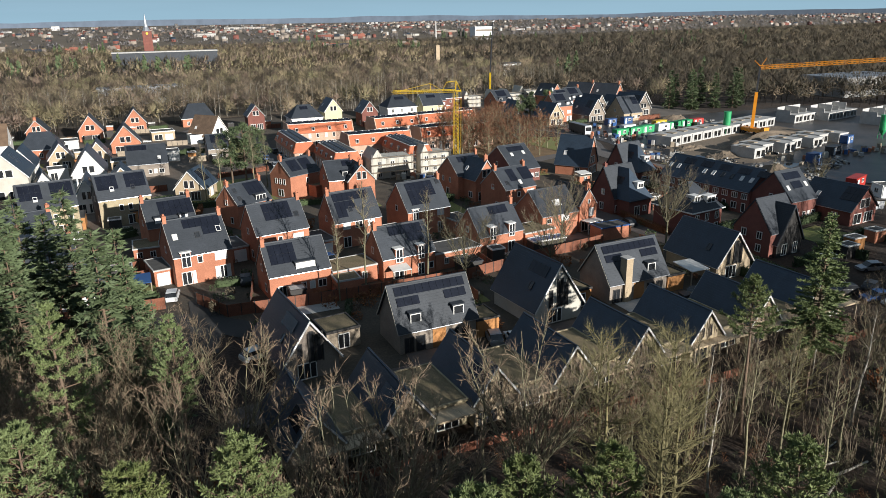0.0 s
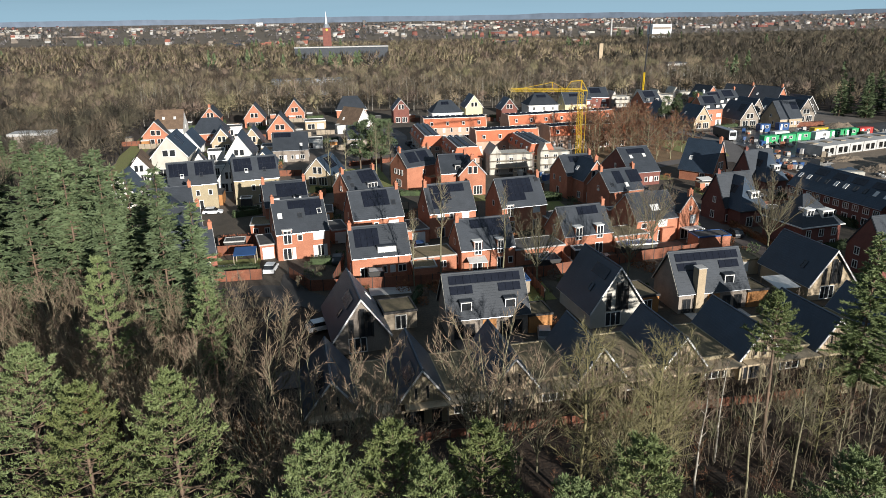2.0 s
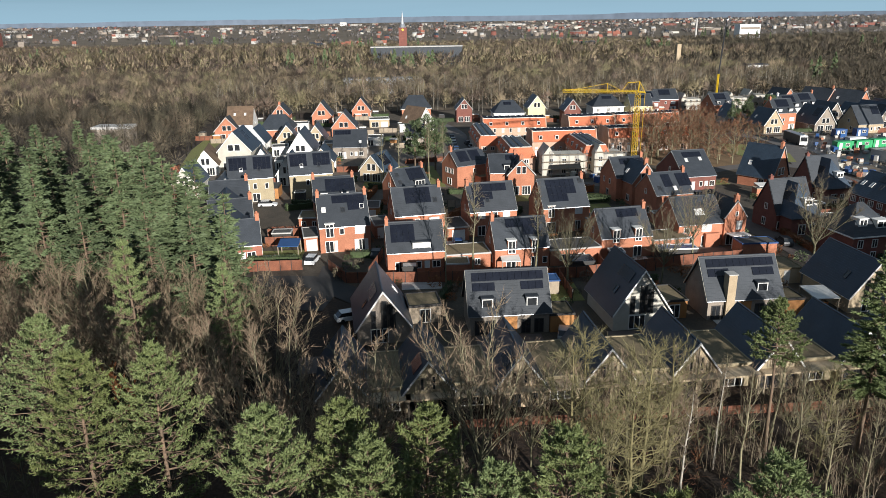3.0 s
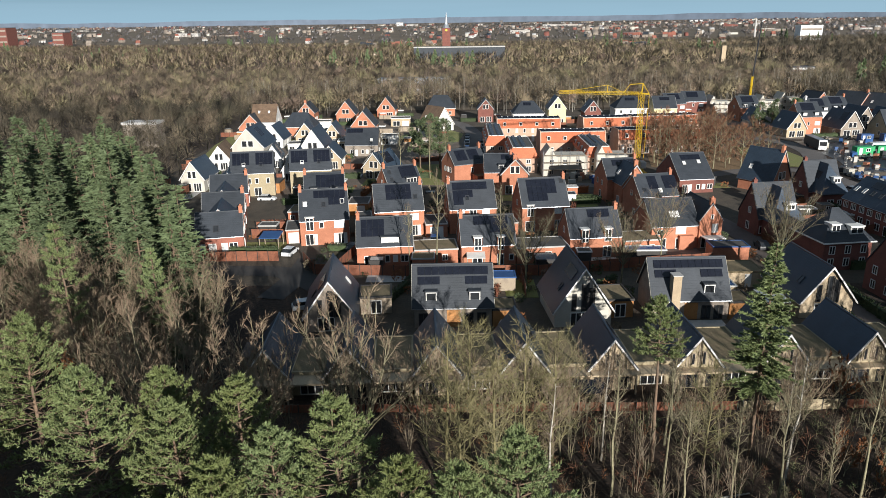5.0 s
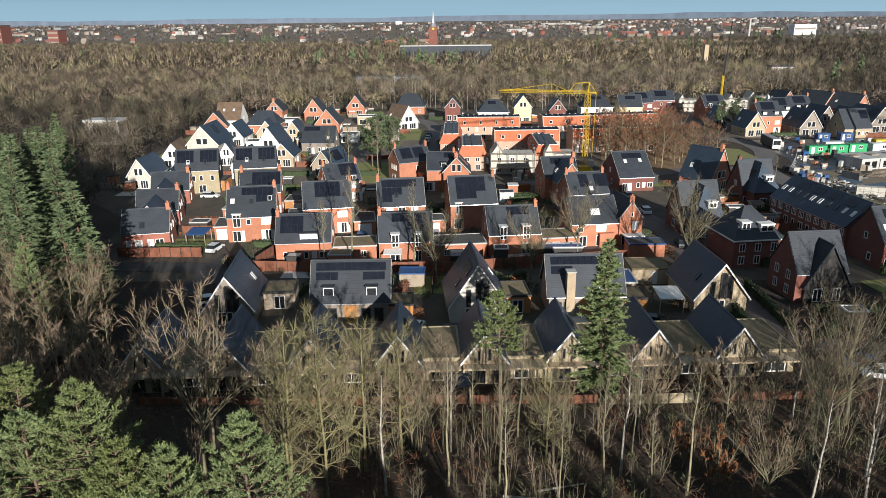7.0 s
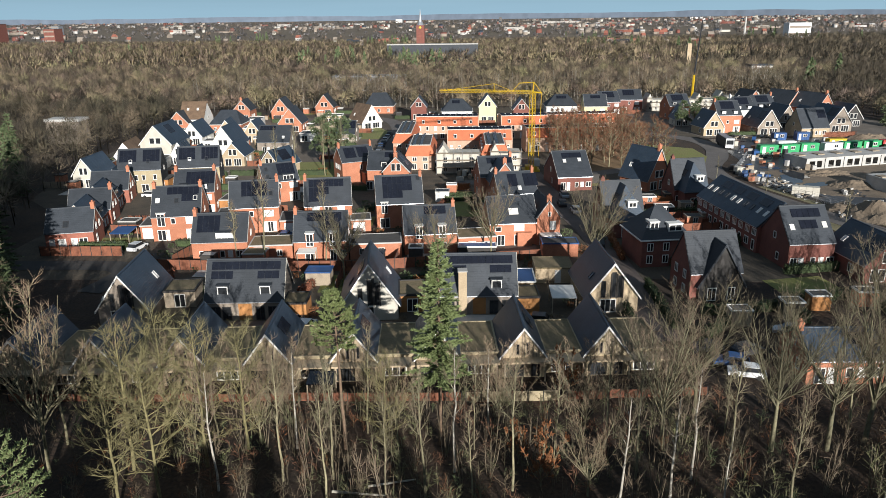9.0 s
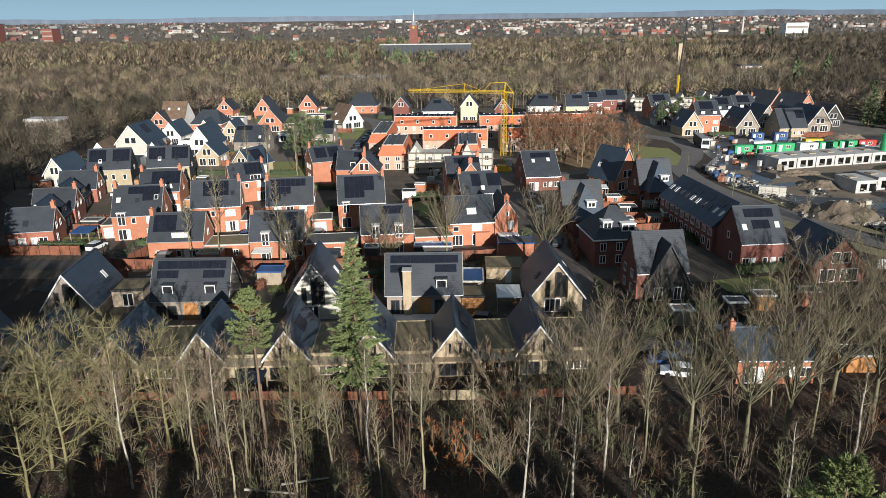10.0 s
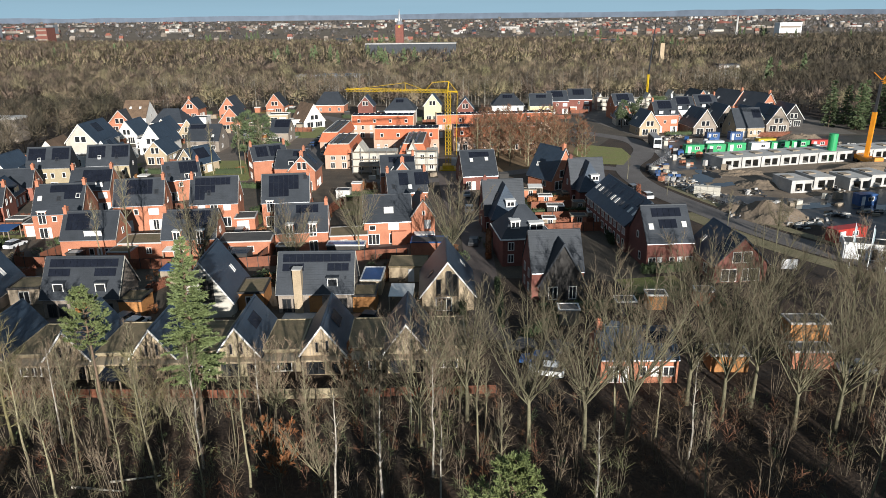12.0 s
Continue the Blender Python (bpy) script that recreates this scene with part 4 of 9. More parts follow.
for x, y, w, d, z, m, r in ((-25.6, 190.5, 4.2, 6.0, 2.9, WHITE, 6), (-16.6, 199.0, 3.6, 7.0, 2.8, WHITE, 4), (-7.4, 197.0, 3.2, 6.0, 2.8, CREAM, 4), (-20.5, 221.0, 5.0, 6.0, 3.0, WHITE, 6), (-4.4, 226.0, 5.0, 6.0, 3.0, BRICK_TAN, 0), (-36.0, 245.0, 6.0, 6.0, 3.2, WHITE, 6), (-14.5, 249.0, 6.5, 7.0, 3.2, BRICK_TAN, 6), (9.5, 236.0, 6.0, 6.0, 3.0, WHITE, 0), (-20.6, 274.0, 6.0, 7.0, 3.2, WHITE, 4), (10.0, 282.0, 8.0, 7.0, 3.2, BRICK_TAN, 4), (-37.5, 178.0, 4.0, 5.0, 2.7, CREAM, 6)):
    flat = thing("flat_annex", "low flat-roofed annex with large windows between gabled houses", "house", x, y, r, group="annexes among the gabled houses")
    flat_block(flat, -w / 2, w / 2, -d / 2, d / 2, z, m, FELT, WHITE)
    windows(flat, (-w / 2, w / 2, -d / 2, d / 2), [("F", -w * 0.22, 0.15, w * 0.36, 2.1, 2), ("F", w * 0.24, 0.15, w * 0.34, 2.1, 2, 1)])


def left_terrace():
    """Three joined houses running away from the street, the wood's shadow over them."""
    for i, (x, y) in enumerate(((-11.0, 111.0), (-15.5, 127.5), (-20.0, 146.0))):
        h = thing("terrace_house", "red brick terrace house in the shadow of the firs", "house", x, y, 13, group="terrace along the fir wood")
        slope = gable_block(h, 0, 3.8, 8.6, 7.6, 3.2, 7.0, "x", BRICK_ROSE, SLATE, CONCRETE, over=0.1, verge=0.05, trim_w=0.02)
        skylight(h, slope, -1, -0.6, 0.2, 1.0, 1.4, False)
        chimney(h, 4.0, 3.8, 4, 8.2, 0.7, 1.0)
        s2 = gable_block(h, -0.6, 12.3, 9.4, 7.4, 3.0, 6.6, "y", BRICK_ROSE, SLATE_BLUE, CONCRETE, over=0.1, verge=0.05, trim_w=0.02)
        dormer(h, s2, -1, 1.0, 0.1, 3.0, 1.5, 1.8, 3)
        windows(h, (-4.3, 4.3, 0, 7.6), [("F", -3.2, 0.1, 1.0, 2.0, 1, 1), ("F", -1.4, 0.1, 1.4, 2.0, 2, 1), ("F", 0.8, 0.1, 1.2, 2.0, 1, 1), ("F", 2.4, 0.1, 1.6, 2.0, 2), ("R", -1.6, 0.4, 0.8, 1.8, 1, 1), ("R", 1.2, 3.0, 0.8, 1.4, 1, 1), ("R", -1.2, 3.0, 0.8, 1.4, 1, 1)])
        windows(h, (-4.3, 3.1, 7.6, 17.0), [("R", u, 0.5, 0.9, 1.7, 1, 1) for u in (-3, -1, 1.2, 3.2)])


left_terrace()


PALE_PINK = mat("pale_pink_brick", (0.52, 0.35, 0.26), (0.43, 0.28, 0.2), 0.85, 0.5, 9, 0.2, vary=0.08)


def mansard_row(x0, y0, w, d, rot, units, wall_h, top, label, roof=TILE_RED, wall=PALE_PINK, hip=False, group="orange-roofed terraces"):
    """A terrace with steep tiled slopes up to a flat roof that carries panels. (x0, y0): its front left corner."""
    h = thing("terrace", label, "terrace", x0, y0, rot, group=group)
    part("wall", Geo().box(0, w, 0, d, 0, wall_h), wall, h)
    k = 1.0 if hip else (top - wall_h) * 0.55
    e = -0.25 if hip else 0.3
    q = k if hip else 0.3
    a, b = [(e, -0.25, wall_h), (w - e, -0.25, wall_h), (w - e, d + 0.25, wall_h), (e, d + 0.25, wall_h)], [(q, k, top), (w - q, k, top), (w - q, d - k, top), (q, d - k, top)]
    for i in range(4):
        j = (i + 1) % 4
        if hip or i % 2 == 0:
            part("roof_slope", Geo().slab(a[i], a[j], b[j], b[i], 0.16), roof, h)
    part("core", Geo().box(q + 0.15, w - q - 0.15, k + 0.15, d - k - 0.15, wall_h + 0.01, top - 0.01), wall, h)
    part("flat_roof", Geo().box(q, w - q, k, d - k, top + 0.0, top + 0.14), FELT, h)
    part("roof_edge", Geo().box(q, w - q, k - 0.1, k + 0.08, top - 0.02, top + 0.24).box(q, w - q, d - k - 0.08, d - k + 0.1, top - 0.02, top + 0.24).box(q - 0.1, q + 0.08, k + 0.08, d - k - 0.08, top - 0.02, top + 0.24).box(w - q - 0.08, w - q + 0.1, k + 0.08, d - k - 0.08, top - 0.02, top + 0.24), WHITE, h)
    if not hip:
        for e in ((0, 0.3), (w - 0.3, w)):
            part("parapet", Geo().prism([(e[0], -0.3, wall_h - 0.1), (e[0], k - 0.2, top + 0.45), (e[0], d - k + 0.2, top + 0.45), (e[0], d + 0.3, wall_h - 0.1)][::-1], (e[1] - e[0], 0, 0)), wall, h)
    me = kept(("flatpanel",), lambda: mesh("solar_panel", Geo().slab((-0.8, -0.5, 0.1), (0.8, -0.5, 0.1), (0.8, 0.5, 0.45), (-0.8, 0.5, 0.45), 0.04), SOLAR))
    n = max(2, int(w / 2.0))
    for i in range(n):
        for j in range(max(1, int((d - 2 * k) / 2.2))):
            part("solar_panel", me, None, h, at=pose((i + 0.5) * w / n, k + 1.2 + j * 2.0, top + 0.12))
    bay = w / units
    if hip:
        for u, z in ((d * 0.28, 0.2), (d * 0.7, 0.2), (d * 0.3, 2.6), (d * 0.68, 2.6)):
            window(h, pose(w, u, z, 0, 0, 90), 1.3, 1.7 if z < 1 else 1.2, 2)
    for i in range(units):
        c = (i + 0.5) * bay
        window(h, pose(c - bay * 0.22, 0, 0.1), 1.0, 2.1, 1, True)
        window(h, pose(c + bay * 0.2, 0, 0.3), 1.6, 1.9, 2)
        for u in (-0.24, 0.24):
            window(h, pose(c + u * bay, 0, 3.2) if wall_h > 4.6 else pose(c + u * bay, 0, 2.5), 0.9, 1.5 if wall_h > 4.6 else 0.6, 1, u < 0)
        ang = math.degrees(math.atan2(top - wall_h, k + 0.25))
        z = wall_h + (top - wall_h) * 0.25
        p = pose(c, -0.25 + (k + 0.25) * 0.25, z) @ pose(0, 0, 0)
        fr = part("skylight", kept(("msky",), lambda: mesh("skylight", Geo().box(-0.5, 0.5, -0.25, 1.0, 0, 1.2), WHITE)), None, h, at=p)
        part("pane", kept(("mskp",), lambda: mesh("pane", Geo().box(-0.38, 0.38, -0.28, -0.2, 0.12, 1.08), GLASS)), None, fr)
    return h


mansard_row(47.5, 236.5, 22.5, 9.5, 0, 4, 4.9, 7.8, "orange-tiled terrace with pale brick gables")
mansard_row(78.0, 236.5, 17.0, 9.5, 5, 3, 4.9, 7.8, "orange-tiled terrace with brick end gables")
mansard_row(95.4, 239.0, 25.0, 9.5, 8, 4, 4.9, 7.8, "orange-tiled terrace with brick end gables")
mansard_row(59.4, 206.0, 20.6, 9.5, 2, 4, 4.6, 7.6, "orange-tiled terrace with white windows")
mansard_row(84.5, 210.0, 27.0, 9.5, 4, 5, 4.6, 7.4, "orange-tiled terrace behind the small wood")
for rx, ry, ln, wd in ((48.2, 204.0, 21.0, 7.8), (69.8, 206.0, 22.5, 7.4), (42.4, 233.0, 28.0, 6.6)):
    mansard_row(rx, ry, ln, wd, -90, 4, 4.1, 6.9, "orange-tiled terrace end-on with panels on its flat roof", hip=True)


# the dark houses by the main road
def wing_house(x, y, w, d, eave, ridge, rot, wing_w, reach, label, dorm=1.8):
    """A ridge along the front and a hipped wing of full height towards the south, with a white dormer on its hip."""
    h = thing("wing_house", label, "house", x, y, rot, group="dark brick houses by the main road")
    slope = gable_block(h, 0, 0, w, d, eave, ridge, "x", BRICK_RED, SLATE, SLATE, over=0.15, verge=0.1, trim_w=0.02)
    y0 = -d / 2 - reach
    part("wing", Geo().box(-wing_w / 2, wing_w / 2, y0, -d / 2 + 0.3, 0, eave), BRICK_RED, h)
    o, top = 0.3, ridge - 0.05
    run = wing_w * 0.62
    g = Geo()
    a, b = (-wing_w / 2 - o, y0 - o, eave - 0.05), (wing_w / 2 + o, y0 - o, eave - 0.05)
    c, e = (wing_w / 2 + o, 0.0, eave - 0.05), (-wing_w / 2 - o, 0.0, eave - 0.05)
    p, q = (0, y0 - o + run, top), (0, 0.3, top)
    g.face(a, b, p), g.face(b, c, q, p), g.face(e, a, p, q), g.face(e, c, b, a)
    part("wing_roof", g, SLATE_BLUE, h)
    part("gutter", Geo().box(a[0] - 0.08, b[0] + 0.08, a[1] - 0.1, a[1] + 0.04, eave - 0.18, eave + 0.02), METAL_D, h)
    v = 0.38
    at = Matrix.Translation((0.5, y0 - o + run * v, eave + (top - eave) * v - 0.1))
    ob = part("dormer", Geo().box(-dorm / 2, dorm / 2, -0.5, 1.6, 0, 1.25), WHITE, h, at=at)
    part("roof", Geo().box(-dorm / 2 - 0.15, dorm / 2 + 0.15, -0.65, 1.6, 1.25, 1.4), WHITE, ob)
    window(ob, pose(0, -0.51, 0.15), dorm - 0.3, 0.95, max(2, round(dorm)))
    ang = math.degrees(math.atan2(top - eave, wing_w / 2 + o))
    for k in range(3):
        m = pose(-(wing_w / 2 + o) * 0.42, y0 + run + 0.2 + k * 1.1, eave + (top - eave) * 0.58) @ pose(0, 0, 0, 0, -ang, 0)
        part("solar_panel", kept(("wingpanel",), lambda: mesh("solar_panel", Geo().box(-0.85, 0.85, -0.5, 0.5, 0.05, 0.1), SOLAR)), None, h, at=m)
    chimney(h, -w / 2 + 0.6, 0.2, eave, ridge + 0.9, 0.7, 0.7, BRICK_RED)
    windows(h, (-wing_w / 2, wing_w / 2, y0, 0), [("F", -0.9, 0.2, 1.4, 2.1, 2), ("F", 1.2, 0.9, 1.1, 1.3, 2), ("F", 0.2, 2.9, 1.2, 1.2, 2)] if eave > 4 else [("F", -0.9, 0.2, 1.6, 2.1, 2), ("F", 1.3, 0.9, 1.1, 1.3, 2)])
    windows(h, (-w / 2, w / 2, -d / 2, d / 2), [("F", -w * 0.4, 0.5, 1.0, 1.6, 1), ("R", 0, 0.6, 1.2, 1.6, 2), ("L", 0, 0.6, 1.2, 1.6, 2), ("L", 0.3, eave + 0.3, 1.0, 1.3, 2), ("R", 0.3, eave + 0.3, 1.0, 1.3, 2)])
    return h


def dark_estate():
    front_gable(112.8, 157.0, 8.0, 9.0, 3.0, 10.0, BRICK, SLATE_BLUE, "brick gabled house with dark slate roof", rot=35, trim=CONCRETE, stack=True)
    wing_house(116.0, 146.6, 8.0, 7.0, 3.6, 9.7, 9, 6.2, 3.4, "dark brick house with a slate hipped wing and white dormer")
    wing_house(95.8, 124.1, 8.2, 7.4, 3.6, 9.7, 8, 6.6, 3.6, "red brick house with hipped slate wing behind a bare street tree")
    hip_house(98.4, 104.6, 8.6, 9.4, 5.0, 9.8, BRICK_RED, SLATE, "dark red brick villa with hipped roof and white dormers", rot=8, short=0.15, dorm=((-1.9, 0.3, 1.6), (1.7, 0.22, 2.4)), panels=False)
    h = brick_house(98.0, 106.0, 84.6, 88.4, 4.4, 9.7, rot=6, wall=BRICK_RED, panels=(), rows=[("L", u, z, 1.1, 1.4, 2) for u in (-1.6, 1.6) for z in (0.7, 3.0)], stacks=(), label="dark red brick house with a gable wing blackened for shade", trim=SLATE)
    # black wall and dark slate stand in for the wing's unlit side
    gable_block(h, 0.6, -1.9, 5.0, 6.8, 2.8, 8.8, "y", DARKWOOD, SLATE, SLATE, over=0.3, verge=0.3, trim_w=0.05)
    windows(h, (-2.8, 4.0, -4.4, 0.6), [("F", -1.4, 0.2, 1.4, 2.1, 2), ("F", 1.6, 0.2, 1.2, 2.1, 2)])
    for i in range(5):
        h = thing("row_house", "dark brick row house with slate roof and skylights", "house", 121.8 - 0.62 * i, 107.6 + 4.85 * i, 7, group="dark row along the main road")
        slope = gable_block(h, 0, 2.45, 4.9, 9.0, 5.0, 9.0, "y", BRICK_RED, SLATE_BLUE, SLATE, over=0.3, verge=0.0, trim_w=0.02)
        for u in (-1.2, 1.2):
            skylight(h, slope, 1, u, 0.35, 0.8, 1.3, i % 2 == 0), skylight(h, slope, -1, u, 0.35, 0.8, 1.3, i in (1, 3))
        solar(h, slope, 1, -1.6, 0.93, 3, 1)
        windows(h, (-4.5, 4.5, 0, 4.9), [("L", -1.2, 0.8, 1.5, 1.5, 2), ("L", 1.2, 0.3, 1.0, 2.0, 1), ("L", -1.2, 3.1, 1.5, 1.3, 3), ("L", 1.2, 3.1, 1.5, 1.3, 3), ("R", 0, 3.1, 2.4, 1.3, 3), ("R", 0, 0.4, 2.4, 1.8, 3)])
    brick_house(118.4, 126.4, 98.2, 103.0, 4.6, 9.8, rot=6, wall=BRICK_RED, panels=((-0.3, 0.93, 5, 1), (-0.18, 0.62, 3, 1)), lights=((-0.36, 0.36, 1), (0.36, 0.4, 1)), rows=LOW, stacks=(), label="dark brick end house with panels and skylights", trim=SLATE)
    front_gable(132.5, 92.0, 8.6, 11.0, 3.2, 7.4, BRICK_RED, SLATE_BLUE, "dark brick house with slate roof and panels", panels=4, trim=SLATE, rot=6)


dark_estate()


# ---- trees ----
def np_mesh(name, verts, faces, slots, *materials):
    """verts (n, 3); faces: a list of index arrays (m, 3) or (m, 4); slots: the material of each array."""
    me = bpy.data.meshes.new(name)
    loops = np.concatenate([f.ravel() for f in faces]).astype(np.int32)
    sizes = np.concatenate([np.full(len(f), f.shape[1], np.int32) for f in faces])
    me.vertices.add(len(verts)), me.loops.add(len(loops)), me.polygons.add(len(sizes))
    me.vertices.foreach_set("co", np.asarray(verts, np.float32).ravel())
    me.loops.foreach_set("vertex_index", loops)
    me.polygons.foreach_set("loop_start", np.concatenate([[0], np.cumsum(sizes)[:-1]]).astype(np.int32))
    me.polygons.foreach_set("material_index", np.concatenate([np.full(len(f), s, np.int32) for f, s in zip(faces, slots)]))
    for m in materials:
        me.materials.append(m)
    me.update(calc_edges=True)
    return me


def tubes(a, b, ra, rb, sides=3):
    """Tapered tubes from a to b, (n, 3) each: corners and quads."""
    a, b = np.asarray(a, float), np.asarray(b, float)
    n = len(a)
    z = b - a
    z /= np.linalg.norm(z, axis=1, keepdims=True) + 1e-9
    ref = np.where(np.abs(z[:, 2:3]) > 0.9, [[1.0, 0, 0]], [[0, 0, 1.0]])
    x = np.cross(ref, z)
    x /= np.linalg.norm(x, axis=1, keepdims=True) + 1e-9
    y = np.cross(z, x)
    w = 2 * np.pi * np.arange(sides) / sides
    ring = x[:, None] * np.cos(w)[None, :, None] + y[:, None] * np.sin(w)[None, :, None]
    v = np.concatenate([a[:, None] + ring * np.asarray(ra).reshape(-1, 1, 1), b[:, None] + ring * np.asarray(rb).reshape(-1, 1, 1)], 1)
    i, j = np.arange(sides), (np.arange(sides) + 1) % sides
    q = np.stack([i, j, j + sides, i + sides], 1)
    f = (q[None] + (np.arange(n) * 2 * sides)[:, None, None]).reshape(-1, 4)
    return v.reshape(-1, 3), f


def stem(axis, rad, sides=6):
    """One unbroken tapered stem along a line of places."""
    w = 2 * np.pi * np.arange(sides) / sides
    v = axis[:, None] + np.stack([np.cos(w), np.sin(w), 0 * w], 1)[None] * np.asarray(rad)[:, None, None]
    i, j = np.arange(sides), (np.arange(sides) + 1) % sides
    q = np.stack([i, j, j + sides, i + sides], 1)
    return v.reshape(-1, 3), (q[None] + (np.arange(len(axis) - 1) * sides)[:, None, None]).reshape(-1, 4)


def blades(a, b, w, rng):
    """Thin triangles from a (base, w wide) to the tip b."""
    a, b = np.asarray(a, float), np.asarray(b, float)
    d = b - a
    s = np.cross(d, rng.normal(size=d.shape))
    s *= np.asarray(w).reshape(-1, 1) / 2 / (np.linalg.norm(s, axis=1, keepdims=True) + 1e-9)
    v = np.stack([a - s, a + s, b], 1).reshape(-1, 3)
    return v, np.arange(len(v)).reshape(-1, 3)


def join(pieces):
    v, faces, n = [], [], 0
    for pv, pf in pieces:
        v.append(pv), faces.append(pf + n)
        n += len(pv)
    return np.concatenate(v), faces


def unit(az, el):
    return np.stack([np.cos(az) * np.cos(el), np.sin(az) * np.cos(el), np.sin(el)], -1)


def bare_tree(seed, H, spread, first, limbs, twigs, rise=0.8, twig_w=0.045, twig_l=1.3, trunk_r=0.02):
    """Trunk mesh data and crown data of a leafless tree."""
    rng = np.random.default_rng(seed)
    n = 7
    hs = np.linspace(0, 1, n + 1)
    axis = np.stack([np.cumsum(rng.normal(0, 0.006 * H, n + 1)), np.cumsum(rng.normal(0, 0.006 * H, n + 1)), hs * H], 1)
    axis[0, :2] = axis[1, :2] * 0.3
    rad = trunk_r * H * (1 - hs) ** 0.8 + 0.025
    trunk = stem(axis, rad)
    u = first + (0.97 - first) * (np.arange(limbs) + rng.uniform(0, 1, limbs)) / limbs
    az = np.arange(limbs) * 2.4 + rng.uniform(-0.5, 0.5, limbs)
    base = np.stack([np.interp(u, hs, axis[:, k]) for k in range(3)], 1)
    prof = np.sin(np.pi * np.clip((u - first) / (1.02 - first), 0.02, 1) ** 0.75) * 0.8 + 0.25
    length = spread * prof * rng.uniform(0.75, 1.2, limbs)
    el = rise * (0.6 + 0.5 * u) + rng.uniform(-0.2, 0.2, limbs)
    pieces, starts, dirs, lens = [], [], [], []
    p, r = base, np.interp(u, hs, rad) * 0.62
    segs = 3
    for k in range(segs):
        d = unit(az + rng.normal(0, 0.18, limbs), np.clip(el + 0.15 * k, -0.3, 1.45))
        q = p + d * (length / segs)[:, None]
        r2 = r * 0.66
        pieces.append(tubes(p, q, r, r2, 3))
        m = 3 if k else 2
        for _ in range(m):
            t = rng.uniform(0.15, 1, limbs)[:, None]
            starts.append(p + (q - p) * t), dirs.append(d), lens.append(length * rng.uniform(0.28, 0.5, limbs) * (1.15 - 0.2 * k))
        p, r = q, r2
    s, d, ln = np.concatenate(starts), np.concatenate(dirs), np.concatenate(lens)
    d2 = d + rng.normal(0, 0.55, d.shape) + [0, 0, 0.25]
    d2 /= np.linalg.norm(d2, axis=1, keepdims=True)
    e = s + d2 * ln[:, None]
    pieces.append(tubes(s, e, 0.02 + 0.013 * ln, np.full(len(s), 0.014), 3))
    k = rng.integers(0, len(s), twigs)
    t = rng.uniform(0.15, 1, twigs)[:, None]
    a = s[k] + (e[k] - s[k]) * t
    d3 = d2[k] + rng.normal(0, 0.5, (twigs, 3)) + [0, 0, 0.25]
    d3 /= np.linalg.norm(d3, axis=1, keepdims=True)
    pieces.append(blades(a, a + d3 * (rng.uniform(0.5, 1.2, twigs) * twig_l)[:, None], np.full(twigs, twig_w), rng))
    return trunk, join(pieces)


def grow(s, d, length, r0, r1, segs, wobble, lift, rng):
    """Crooked limbs from s along d: tube pieces, and the joints (n, segs + 1, 3)."""
    pieces, nodes, p = [], [s], s
    for k in range(segs):
        d = d + rng.normal(0, wobble, d.shape) + [0, 0, lift]
        d = d / np.linalg.norm(d, axis=1, keepdims=True)
        q = p + d * (length / segs)[:, None]
        pieces.append(tubes(p, q, r0 + (r1 - r0) * k / segs, r0 + (r1 - r0) * (k + 1) / segs, 4 if segs > 3 else 3))
        nodes.append(q)
        p = q
    return pieces, np.stack(nodes, 1)


def along(nodes, k, t):
    """Places and directions on limbs k at the shares t."""
    n = nodes.shape[1] - 1
    i = np.minimum((t * n).astype(int), n - 1)
    a, b = nodes[k, i], nodes[k, i + 1]
    d = b - a
    return a + d * (t * n - i)[:, None], d / (np.linalg.norm(d, axis=1, keepdims=True) + 1e-9)


def norm(d):
    return d / np.linalg.norm(d, axis=1, keepdims=True)


